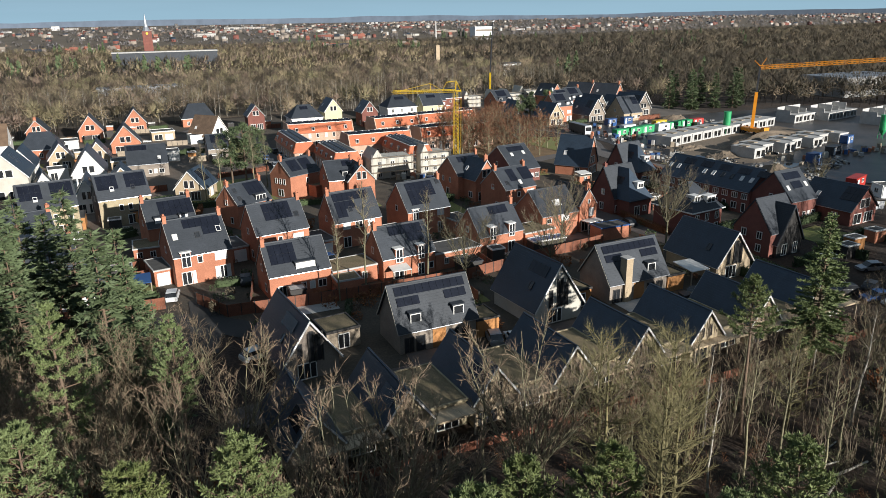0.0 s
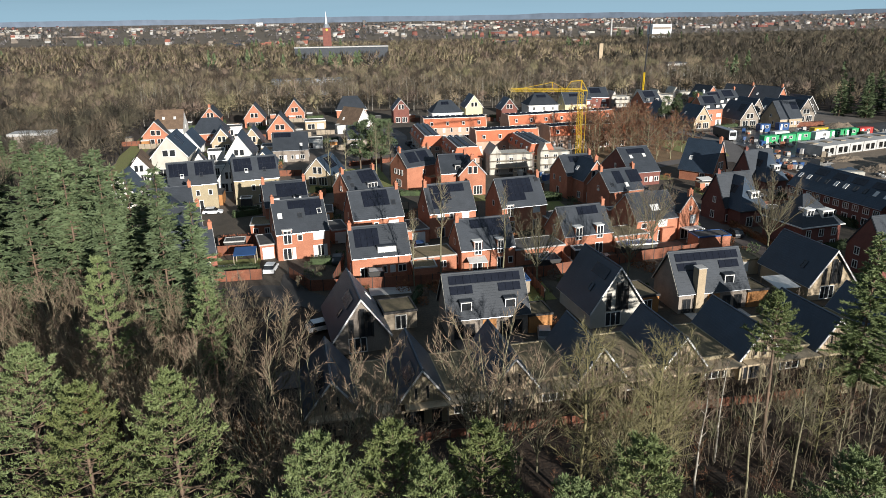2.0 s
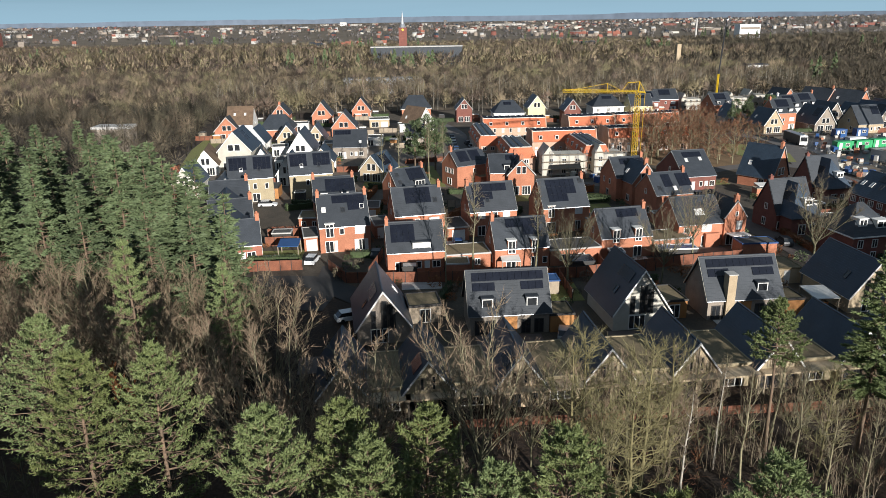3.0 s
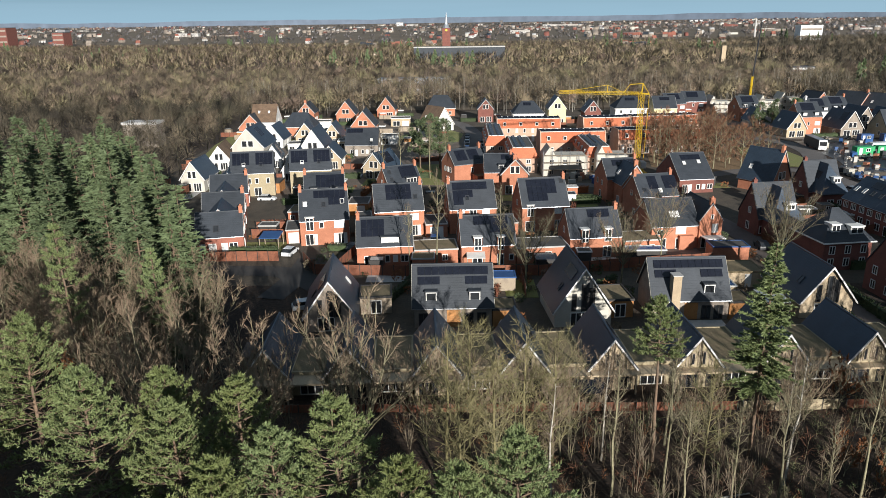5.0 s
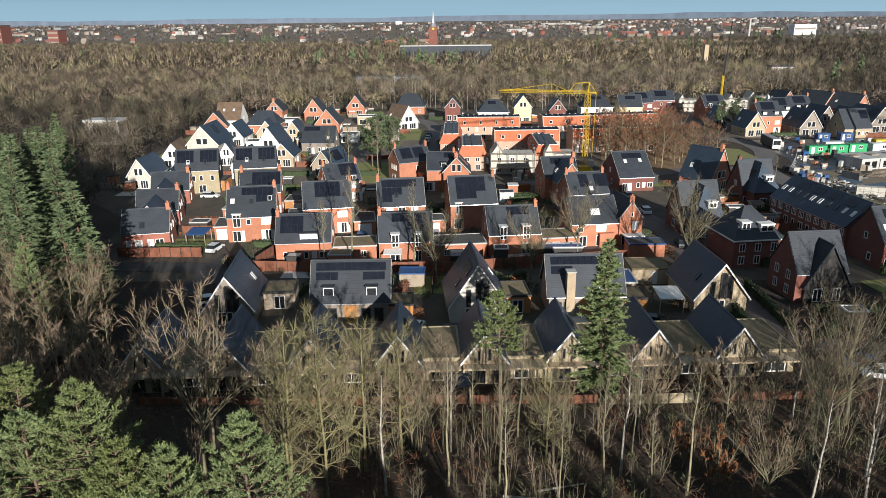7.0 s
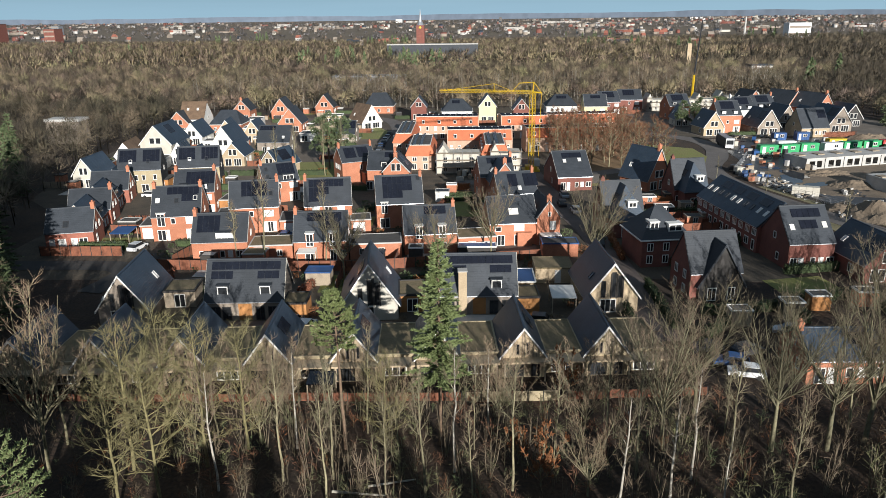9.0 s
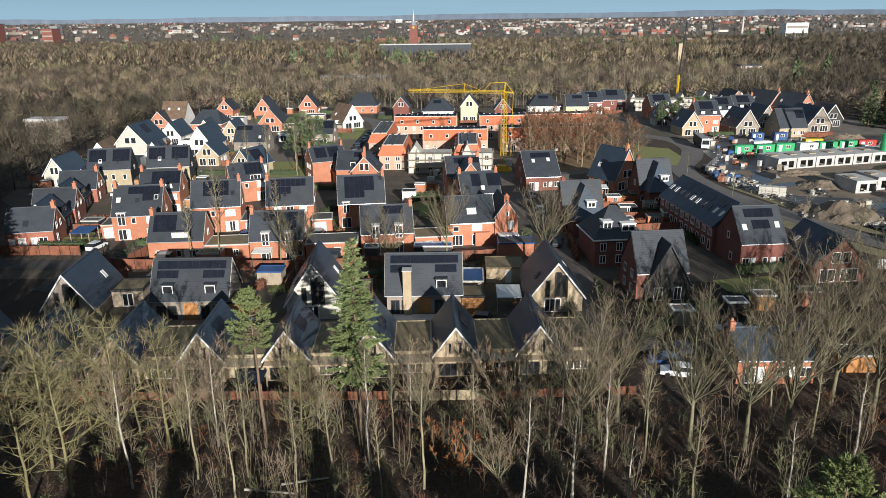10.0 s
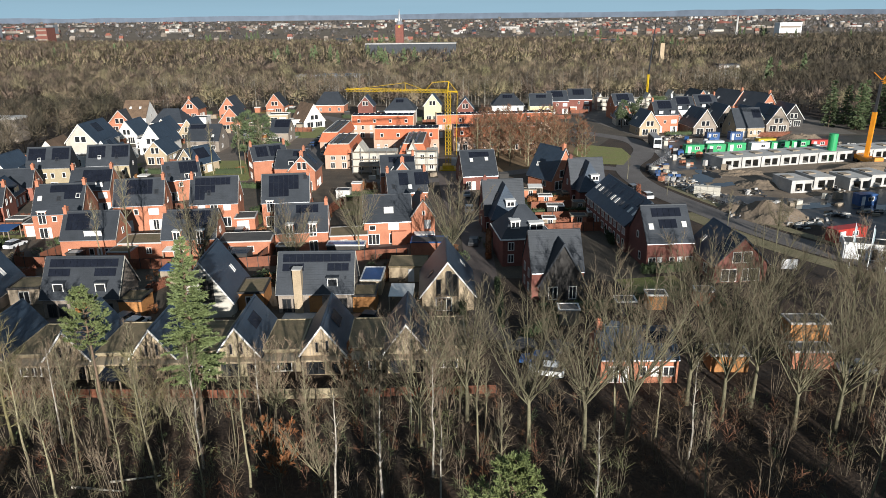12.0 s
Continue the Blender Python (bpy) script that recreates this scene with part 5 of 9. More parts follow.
def vase_tree(seed, H, spread, fork, leaders, branches, twigs, tw=0.035, tl=0.9, r0=0.013, lift=0.12, wobble=0.09):
    """A leafless tree that forks into rising leaders, with a crown of fine twigs."""
    rng = np.random.default_rng(seed)
    lean = rng.normal(0, 0.05, 2) * fork * H
    hs = np.linspace(0, 1, 5)
    axis = np.stack([lean[0] * hs ** 1.5, lean[1] * hs ** 1.5, hs * fork * H], 1)
    trunk = stem(axis, r0 * H * (1.25 - 0.5 * hs))
    u = np.concatenate([[1.0], rng.uniform(0.62, 1.0, leaders - 1)])
    s = np.stack([np.interp(u, hs, axis[:, k]) for k in range(3)], 1)
    az = np.arange(leaders) * 2.4 + rng.uniform(-0.4, 0.4, leaders)
    out = np.concatenate([[0.15], rng.uniform(0.55, 1.0, leaders - 1)]) * spread
    up = H - s[:, 2] - (out / spread) ** 2 * 0.16 * H
    d = norm(np.stack([np.cos(az) * out, np.sin(az) * out, up * 0.62], 1))
    length = np.hypot(out, up) * rng.uniform(0.88, 1.0, leaders)
    p1, n1 = grow(s, d, length, np.full(leaders, r0 * H * 0.46), np.full(leaders, 0.014), 5, wobble, lift, rng)
    m = leaders * branches
    k = np.repeat(np.arange(leaders), branches)
    t = rng.uniform(0.12, 0.98, m)
    s, d = along(n1, k, t)
    d = norm(d + norm(rng.normal(0, 1, (m, 3)) * [1, 1, 0.5]) * 0.8 + [0, 0, 0.12])
    p2, n2 = grow(s, d, (0.14 + 0.62 * (1 - t) * rng.uniform(0.5, 1, m)) * length[k] * 0.55, 0.02 + 0.024 * (1 - t), np.full(m, 0.01), 3, 0.14, 0.16, rng)
    j = m * 5
    k = np.repeat(np.arange(m), 5)
    s, d = along(n2, k, rng.uniform(0.2, 1, j))
    d = norm(d + rng.normal(0, 0.4, d.shape) + [0, 0, 0.12])
    e = s + d * (rng.uniform(0.5, 1.3, j) * tl * 1.2)[:, None]
    p3 = [blades(s, e, np.full(j, tw * 1.25), rng)]
    k = rng.integers(0, j, twigs)
    a = s[k] + (e[k] - s[k]) * rng.uniform(0.1, 1, twigs)[:, None]
    d = norm(d[k] + rng.normal(0, 0.42, (twigs, 3)) + [0, 0, 0.12])
    p4 = [blades(a, a + d * (rng.uniform(0.4, 1.1, twigs) * tl)[:, None], np.full(twigs, tw), rng)]
    return trunk, join(p1 + p2 + p3 + p4)


def fir(seed, H, R, low=0.1, step=0.5, droop=0.25, spray=0.6, per=9):
    """A conical conifer of drooping whorls."""
    rng = np.random.default_rng(seed)
    hs = np.linspace(0, 1, 6)
    axis = np.stack([np.zeros(6), np.zeros(6), hs * H], 1)
    rad = 0.0095 * H * (1 - hs) + 0.02
    trunk = stem(axis, rad)
    z, a0, L, az = [], [], [], []
    h = low * H
    while h < H * 0.985:
        n = 6
        reach = R * (1 - h / H) ** 0.75 * min(1, (h / H - low) * 5 + 0.6)
        for i in range(n):
            z.append(h + rng.uniform(-0.2, 0.2)), az.append(rng.uniform(0, 6.28)), L.append(max(0.35, reach * rng.uniform(0.6, 1.15)))
        h += step * rng.uniform(0.7, 1.2)
    z, az, L = np.array(z), np.array(az), np.array(L)
    base = np.stack([0 * z, 0 * z, z], 1)
    d = unit(az, 0.35 * (z / H) - 0.05)
    tip = base + d * L[:, None] - np.stack([0 * z, 0 * z, droop * L * (1 - z / H)], 1)
    pieces = [tubes(base, tip, 0.02 + 0.012 * L, np.full(len(L), 0.01), 3)]
    reps = np.maximum(6, (L * per).astype(int))
    k = np.repeat(np.arange(len(L)), reps)
    t = rng.uniform(0.15, 1.05, len(k)) ** 0.75
    s = base[k] + (tip[k] - base[k]) * t[:, None]
    side = np.stack([-np.sin(az[k]), np.cos(az[k]), 0 * t], 1) * np.sign(rng.normal(size=len(k)))[:, None]
    out = d[k] * 0.7 + side * rng.uniform(0.3, 1.1, len(k))[:, None] + rng.normal(0, 0.22, s.shape) + [0, 0, -0.12]
    out /= np.linalg.norm(out, axis=1, keepdims=True)
    ln = spray * rng.uniform(0.6, 1.3, len(k)) * (1.15 - 0.4 * t)
    pieces.append(blades(s, s + out * ln[:, None], ln * 0.42, rng))
    out2 = out + rng.normal(0, 0.5, out.shape)
    pieces.append(blades(s, s + out2 * (ln * 0.7)[:, None], ln * 0.36, rng))
    return trunk, join(pieces)


def pine(seed, H, R, crown=0.52, boughs=62, shoots=13, needles=15):
    """A pine of loose whorls: boughs that bend upwards, side shoots in a flat fan, each ending in a brush of needles."""
    rng = np.random.default_rng(seed)
    hs = np.linspace(0, 1, 7)
    axis = np.stack([np.cumsum(rng.normal(0, 0.1, 7)), np.cumsum(rng.normal(0, 0.1, 7)), hs * H], 1)
    rad = 0.0105 * H * (1 - hs) ** 0.8 + 0.03
    trunk = stem(axis, rad)
    whorls = max(6, boughs // 6)
    w = np.arange(boughs) % whorls
    u = 1 - crown + crown * 0.985 * ((w + 0.5 + rng.uniform(-0.16, 0.16, boughs)) / whorls) ** 0.92
    base = np.stack([np.interp(u, hs, axis[:, k]) for k in range(3)], 1)
    az = (np.arange(boughs) // whorls) * 1.05 + w * 0.7 + rng.uniform(-0.35, 0.35, boughs)
    v = (u - (1 - crown)) / crown
    L = R * np.clip(1.08 - v ** 1.7, 0.1, 1) * np.clip(0.6 + v * 2, 0, 1) * rng.uniform(0.62, 1.18, boughs)
    d = unit(az, 0.05 + 0.7 * v ** 1.5)
    mid = base + d * (L * 0.55)[:, None]
    tip = mid + norm(d + [0, 0, 0.5]) * (L * 0.45)[:, None]
    pieces = [tubes(base, mid, 0.03 + 0.012 * L, 0.02 + 0.006 * L, 3), tubes(mid, tip, 0.02 + 0.006 * L, np.full(boughs, 0.012), 3)]
    k = np.repeat(np.arange(boughs), shoots)
    t = rng.uniform(0.22, 1.02, len(k))[:, None] ** 0.8
    s = np.where(t < 0.55, base[k] + (mid[k] - base[k]) * t / 0.55, mid[k] + (tip[k] - mid[k]) * (t - 0.55) / 0.45)
    side = np.stack([-np.sin(az[k]), np.cos(az[k]), 0 * az[k]], 1) * rng.choice([-1.0, 1.0], len(k))[:, None]
    sd = norm(d[k] * 0.7 + side * rng.uniform(0.1, 1.1, len(k))[:, None] + rng.normal(0, 0.25, s.shape) + [0, 0, 0.3])
    e = s + sd * ((0.3 + 0.34 * L[k] * (1.1 - t[:, 0])) * rng.uniform(0.6, 1.1, len(k)))[:, None]
    pieces.append(blades(s, e, np.full(len(k), 0.035), rng))
    j = np.repeat(np.arange(len(k)), needles)
    near = np.minimum(0.55 / (np.linalg.norm(e - s, axis=1)[j] + 1e-6), 1.0)
    a = e[j] - (e[j] - s[j]) * (near * rng.uniform(-0.05, 1.0, len(j)) ** 1.0)[:, None]
    nd = norm(sd[j] * 0.55 + norm(rng.normal(0, 1, a.shape)) * 0.85 + [0, 0, 0.45])
    ln = rng.uniform(0.14, 0.27, len(j))
    pieces.append(blades(a, a + nd * ln[:, None], ln * 0.36, rng))
    return trunk, join(pieces)


def clump_pine(seed, H, R):
    """A broad evergreen crown of dense rounded tufts on a bare stem."""
    rng = np.random.default_rng(seed)
    trunk = stem(np.stack([np.zeros(4), np.zeros(4), np.linspace(0, 0.9 * H, 4)], 1), np.array([0.3, 0.24, 0.17, 0.08]))
    n = 34
    z = rng.uniform(0.34, 0.97, n)
    out = R * np.sqrt(np.clip(1 - ((z - 0.55) / 0.47) ** 2, 0.02, 1)) * rng.uniform(0.35, 0.85, n)
    az = np.arange(n) * 2.4 + rng.uniform(-0.4, 0.4, n)
    c = np.stack([np.cos(az) * out, np.sin(az) * out, z * H], 1)
    boughs = tubes(np.stack([0 * z, 0 * z, (z - 0.06) * H], 1), c, np.full(n, 0.07), np.full(n, 0.03), 3)
    k = np.repeat(np.arange(n), 110)
    d = norm(rng.normal(0, 1, (len(k), 3)) + [0, 0, 0.35])
    r = rng.uniform(1.0, 1.5, n)[k][:, None] * [1.0, 1.0, 0.75]
    a = c[k] + d * r * rng.uniform(0.35, 0.8, len(k))[:, None]
    b = a + norm(d + rng.normal(0, 0.35, d.shape) + [0, 0, 0.3]) * rng.uniform(0.35, 0.7, len(k))[:, None]
    return trunk, join([boughs, blades(a, b, np.full(len(k), 0.2), rng)])


def plant(kind, label, data, bark, leaf, n_wood, category="tree", group=""):
    """A tree as a thing with two parts; n_wood: how many of the crown's first pieces are wood."""
    (tv, tf), (cv, cf) = data
    h = thing(kind, label, category, 0, 0, group=group)
    part("trunk", np_mesh("trunk", tv, [tf], [0], bark), None, h)
    part("crown", np_mesh("crown", cv, cf, [0 if i < n_wood else 1 for i in range(len(cf))], bark, leaf), None, h)
    return h


HIDDEN = {}


def grove(key, make, places, rng):
    """Copies of a few models at the places (x, y, scale)."""
    for i, (x, y, s) in enumerate(places):
        k = (key, i % make[1])
        m = pose(x, y, -0.05, 0, 0, rng.uniform(0, 360))
        if k not in HIDDEN:
            HIDDEN[k] = make[0](i % make[1])
            ob = HIDDEN[k]
            ob.matrix_basis = m @ Matrix.Diagonal((s, s, s, 1))
        else:
            ob = copy_thing(HIDDEN[k], m)
            ob.scale = (s, s, s)


rng = np.random.default_rng(7)
BARE = (lambda i: plant("bare_tree", "leafless deciduous tree with grey-brown twigs", vase_tree(100 + i, 15, 4.6, 0.2, 10, 13, 2500, 0.034, 0.78, 0.009, 0.05), BARK, TWIG_WARM, 8, group="bare trees of the wood"), 6)
SLIM = (lambda i: plant("slim_bare_tree", "slender leafless tree with upright branches", bare_tree(200 + i, 16, 2.2, 0.42, 15, 420, 1.05, 0.03, 1.1, trunk_r=0.0085), BARK, TWIG, 4, group="slender trees of the wood"), 4)
BIRCHES = (lambda i: plant("birch", "bare birch with pale bark", bare_tree(300 + i, 15, 2.3, 0.4, 13, 380, 0.95, 0.028, 1.2, 0.0095), BIRCH, TWIG, 1, group="birches"), 3)
FIRS = (lambda i: plant("fir", "dense dark green fir", fir(400 + i, 21, 4.9, 0.06, step=0.55, spray=0.7, per=9), PINEBARK, FIR, 1, group="firs of the wood"), 3)
PINES = (lambda i: plant("pine", "sunlit green pine with upturned tufts", pine(500 + i, 21, 4.3, 0.54, 96, 20, 11), PINEBARK, NEEDLE, 3, group="pines below the camera"), 4)
OAKS = (lambda i: plant("oak", "tall bare tree forking into upright limbs", vase_tree(600 + i, 16, 5.6, 0.34, 13, 18, 2800, 0.024, 0.75, 0.0115, 0.09, 0.06), LIMB, TWIG, 8, group="broad bare trees"), 4)
RUSSET = (lambda i: plant("russet_tree", "bare tree with russet twigs", bare_tree(700 + i, 12, 3.6, 0.15, 18, 1150, 0.75, 0.065, 1.2, 0.014), BARK, TWIG_RED, 4, group="russet trees"), 3)

grove("pine", PINES, [(x, y, s * rng.uniform(0.95, 1.05)) for x, y, s in ((-7.5, 37.2, 1), (-2.5, 31.3, 0.98), (2.9, 30.7, 1), (14.5, 25.2, 1), (16.5, 22.0, 0.97), (19.6, 24.4, 0.93), (23, 20.0, 0.99), (10.6, 22.7, 1.0), (26.5, 19.6, 1.0), (21, 15.6, 0.98), (30.2, 15.1, 1.0), (33.3, 15.1, 1.0), (36.6, 17.4, 1.02), (-16, 40, 1), (90.5, 12.8, 1))], rng)
grove("fir", FIRS, [(x, y, z / 21.0) for x, y, z in ((-17, 96, 22.5), (-20, 100, 24), (-29, 110, 23.5), (-42, 117, 23), (-24.5, 104, 22), (-7.5, 79, 25), (-2.5, 70, 20), (-16, 84, 26), (-26, 93, 25), (-36, 101, 25), (-47, 107, 24), (-40, 90, 25), (-55, 118, 24), (-52, 131, 23), (-36, 124, 22), (-30, 84, 24), (-64, 126, 23), (-58, 100, 24), (-13.2, 88, 23), (-4.5, 65, 24), (-12.5, 74, 22), (-14, 80, 25), (-21, 89, 26), (-17.5, 90, 24), (-22, 78, 24), (-34, 92, 25), (-10, 82.5, 22), (-27, 101, 24), (-44, 98, 25), (-3.2, 75, 21.5))], rng)
grove("narrow_pine", (lambda i: plant("narrow_pine", "narrow sunlit pine among bare trees", pine(560 + i, 21, 2.5, 0.5, 60, 17, 15), PINEBARK, NEEDLE, 3), 2), [(-7.2, 53.6, 1.06), (0.8, 57.3, 0.88)], rng)
grove("far_fir", (lambda i: plant("fir", "dense dark green fir", fir(430 + i, 17, 3.8, 0.06, step=0.9, spray=1.1), PINEBARK, FIR, 1, group="firs of the wood"), 2), [(x, y, z / 17.0) for x, y, z in ((-66, 145, 22), (226, 258, 17), (232, 250, 17), (238, 258, 17), (245, 250, 16), (252, 246, 18), (236, 266, 15), (259, 250, 17), (247, 262, 18), (-47, 152, 17), (-58, 170, 16), (-70, 190, 16))], rng)
grove("broad_pine", (lambda i: plant("broad_pine", "broad dense evergreen pine among the houses", clump_pine(570 + i, 16, 4.6), PINEBARK, FIR, 1, group="pines among the houses"), 2), [(25.5, 186, 1.02), (28.4, 190, 0.95), (22.6, 191, 0.9)], rng)
grove("far_pine", (lambda i: plant("pine", "dense green pine beside the new houses", clump_pine(530 + i, 15, 4.4), PINEBARK, FIR, 1, group="pines among the houses"), 3), [(155, 262, 0.75), (160, 256, 0.8), (152, 256, 0.65), (148, 258, 0.7), (164, 262, 0.75)], rng)
grove("lone_fir", (lambda i: plant("tall_fir", "tall fir with bare lower trunk before the bungalows", fir(450, 22, 4.8, 0.34, 0.36, spray=0.42, per=34), PINEBARK, NEEDLE, 1), 1), [(61.9, 46.0, 1.0)], rng)
grove("lone_pine", (lambda i: plant("slim_pine", "slim pine with a small green crown", pine(551, 17.0, 2.7, 0.36, 60, 18, 16), PINEBARK, NEEDLE, 3), 1), [(52.3, 45.3, 1.0)], rng)
grove("oak", OAKS, [(88.7, 50.3, 1.05), (94.8, 45.2, 1.1), (100.3, 45.3, 1.14), (104.8, 46.8, 1.26), (112.9, 53.8, 1.1), (115.6, 50.6, 1.12), (119.8, 53.4, 1.12), (122.6, 49.1, 1.05), (126.5, 48.6, 1.1), (132, 54, 1.12), (138, 61, 1.1), (146, 66, 1.1), (152, 62, 1.15), (141, 74, 1.0), (118, 67, 1.05), (128, 71, 1.05), (84, 45.5, 1.0), (86.4, 96.5, 1.05), (44.5, 93.5, 0.86), (60.0, 94.0, 0.84), (69.3, 104.6, 0.9), (-18, 74, 0.9), (148.1, 115.3, 0.56)], rng)

DOMES = (lambda i: plant("round_tree", "bare tree with a dense dome of pale twigs", vase_tree(640 + i, 13, 4.7, 0.15, 13, 13, 3200, 0.036, 0.7, 0.0085, 0.035), BARK, TWIG_WARM, 8, group="round-crowned bare trees"), 3)
grove("dome", DOMES, [(-11.0, 68.0, 1.15), (-13.0, 75.5, 1.2), (-23, 77, 1.1), (-16.5, 66, 1.2), (-20, 60, 1.15), (86.5, 53.0, 0.85), (68, 50.5, 0.75), (77, 49, 0.8), (57, 49, 0.7), (45, 50, 0.8)], rng)
TALL = (lambda i: plant("tall_bare_tree", "tall bare tree with a rounded crown of pale twigs", vase_tree(660 + i, 17.5, 4.4, 0.36, 12, 13, 3000, 0.034, 0.72, 0.0085, 0.06), BARK, TWIG_WARM, 8, group="tall bare trees beside the pines"), 4)
grove("tall", TALL, [(x, y, z / 17.5) for x, y, z in ((-4.8, 61.0, 17.5), (0.1, 49.2, 16.5), (6.0, 40.1, 17), (15.5, 43.8, 17), (-2.2, 60.2, 16), (-7.4, 55.9, 17), (-14.8, 63.8, 17), (-1.1, 70.4, 15), (-5.0, 52.1, 16.5), (5.4, 55.4, 17.4), (9.4, 36.4, 20.2), (24.2, 41.0, 20.4), (13.2, 38.0, 18), (-10.5, 58.5, 16))], rng)

LICHEN = mat("lichened_twigs", (0.215, 0.185, 0.088), (0.145, 0.127, 0.06), 0.9, 0.4, 4, 0.3, 0.0, vary=0.2)
MOSSY = (lambda i: plant("lichened_tree", "bare tree with yellow-green lichened twigs", bare_tree(690 + i, 15, 4.0, 0.14, 30, 1700, 0.62, 0.028, 1.0, 0.0105), LICHEN, LICHEN, 4, group="lichened trees at the wood's edge"), 3)
grove("mossy", MOSSY, [(32.2, 41.5, 1.0), (34.5, 45.4, 1.0), (39.2, 42.1, 1.0), (36.6, 37.2, 0.95), (33.4, 36.0, 0.9), (42.5, 45.0, 0.9), (56.5, 43.5, 0.75)], rng)
BEECH = (lambda i: plant("young_beech", "young beech still holding its russet leaves", vase_tree(680 + i, 6.5, 2.3, 0.12, 8, 8, 1500, 0.13, 0.3, 0.009, 0.08), BARK, DEADLEAF, 7, group="young beeches"), 2)
grove("beech", BEECH, [(x, y, 0.7 + 0.12 * (i % 4)) for i, (x, y) in enumerate(((1.3, 55.4), (4.4, 53.2), (-9.1, 56.3), (-12.6, 60.9), (-5.6, 65.4), (5.8, 53.5), (71.3, 39.3), (-9.8, 63.8), (-3.0, 63.7), (69.5, 42.8), (75.6, 55.6)))], rng)


def scatter(n, region, gap, rng, tries=30):
    """Places in a polygon, no two nearer than gap."""
    region = np.array(region, float)
    lo, hi = region.min(0), region.max(0)
    cells, out = {}, []
    for _ in range(n * tries):
        p = rng.uniform(lo, hi)
        x, y = region[:, 0], region[:, 1]
        x2, y2 = np.roll(x, -1), np.roll(y, -1)
        if ((y > p[1]) != (y2 > p[1]))[np.flatnonzero(p[0] < (x2 - x) * (p[1] - y) / (y2 - y + 1e-12) + x)].sum() % 2 == 0:
            continue
        c = (int(p[0] // gap), int(p[1] // gap))
        if any(np.hypot(*(p - q)) < gap for i in (-1, 0, 1) for j in (-1, 0, 1) for q in cells.get((c[0] + i, c[1] + j), ())):
            continue
        cells.setdefault(c, []).append(p)
        out.append(p)
        if len(out) == n:
            break
    return out


WEST_WOOD = [(-34, 58), (-6, 53), (12, 48), (38, 40), (38, 50), (10, 53), (2, 66), (-8, 74), (-14, 80), (-30, 84)]
EAST_WOOD = [(38, 36), (60, 34), (130, 33), (172, 44), (176, 62), (138, 58), (120, 50), (92, 50), (38, 51)]
spots = scatter(16, WEST_WOOD, 4.2, rng)
pick = rng.uniform(size=len(spots))
grove("bare", BARE, [(p[0], p[1], rng.uniform(0.72, 1.0)) for p, k in zip(spots, pick) if k < 0.75], rng)
grove("slim", SLIM, [(p[0], p[1], rng.uniform(0.55, 0.95)) for p, k in zip(spots, pick) if 0.75 <= k < 0.94], rng)
grove("birch", BIRCHES, [(p[0], p[1], rng.uniform(0.7, 1.0)) for p, k in zip(spots, pick) if k >= 0.94], rng)
spots = scatter(74, EAST_WOOD, 3.8, rng)
spots = [p for i, p in enumerate(spots) if p[0] < 92 or i % 3 == 0]
pick = rng.uniform(size=len(spots))
grove("bare", BARE, [(p[0], p[1], rng.uniform(0.5, 0.8)) for p, k in zip(spots, pick) if k < 0.07], rng)
grove("slim", SLIM, [(p[0], p[1], rng.uniform(0.5, 0.85)) for p, k in zip(spots, pick) if 0.07 <= k < 0.78], rng)
grove("birch", BIRCHES, [(p[0], p[1], rng.uniform(0.6, 0.9)) for p, k in zip(spots, pick) if k >= 0.78], rng)
grove("russet", RUSSET, [(p[0], p[1], rng.uniform(0.75, 1.1)) for p in scatter(46, [(94, 182), (124, 190), (122, 222), (96, 224), (88, 200)], 3.4, rng)], rng)


def far_land():
    """The ground beyond a kilometre, climbing gently to the ridge."""
    g, n = Geo(), 60
    radii = (1080, 1400, 1800, 2300, 2900, 3600, 4300, 4720)
    for r in radii:
        for i in range(n + 1):
            w = radians(-60 + 140 * i / n)
            x, y = r * math.sin(w), r * math.cos(w)
            g.v.append((x, y, float(rise(x, y)) + 0.3 * (r > 1100) - 0.1))
    for k in range(len(radii) - 1):
        for i in range(n):
            q = k * (n + 1) + i
            g.f.append((q, q + n + 1, q + n + 2, q + 1)[::-1])
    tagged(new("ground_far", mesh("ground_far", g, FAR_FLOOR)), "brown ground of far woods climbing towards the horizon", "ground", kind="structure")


far_land()


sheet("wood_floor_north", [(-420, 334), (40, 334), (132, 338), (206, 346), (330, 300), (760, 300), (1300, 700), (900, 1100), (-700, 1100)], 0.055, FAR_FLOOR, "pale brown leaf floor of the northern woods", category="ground")


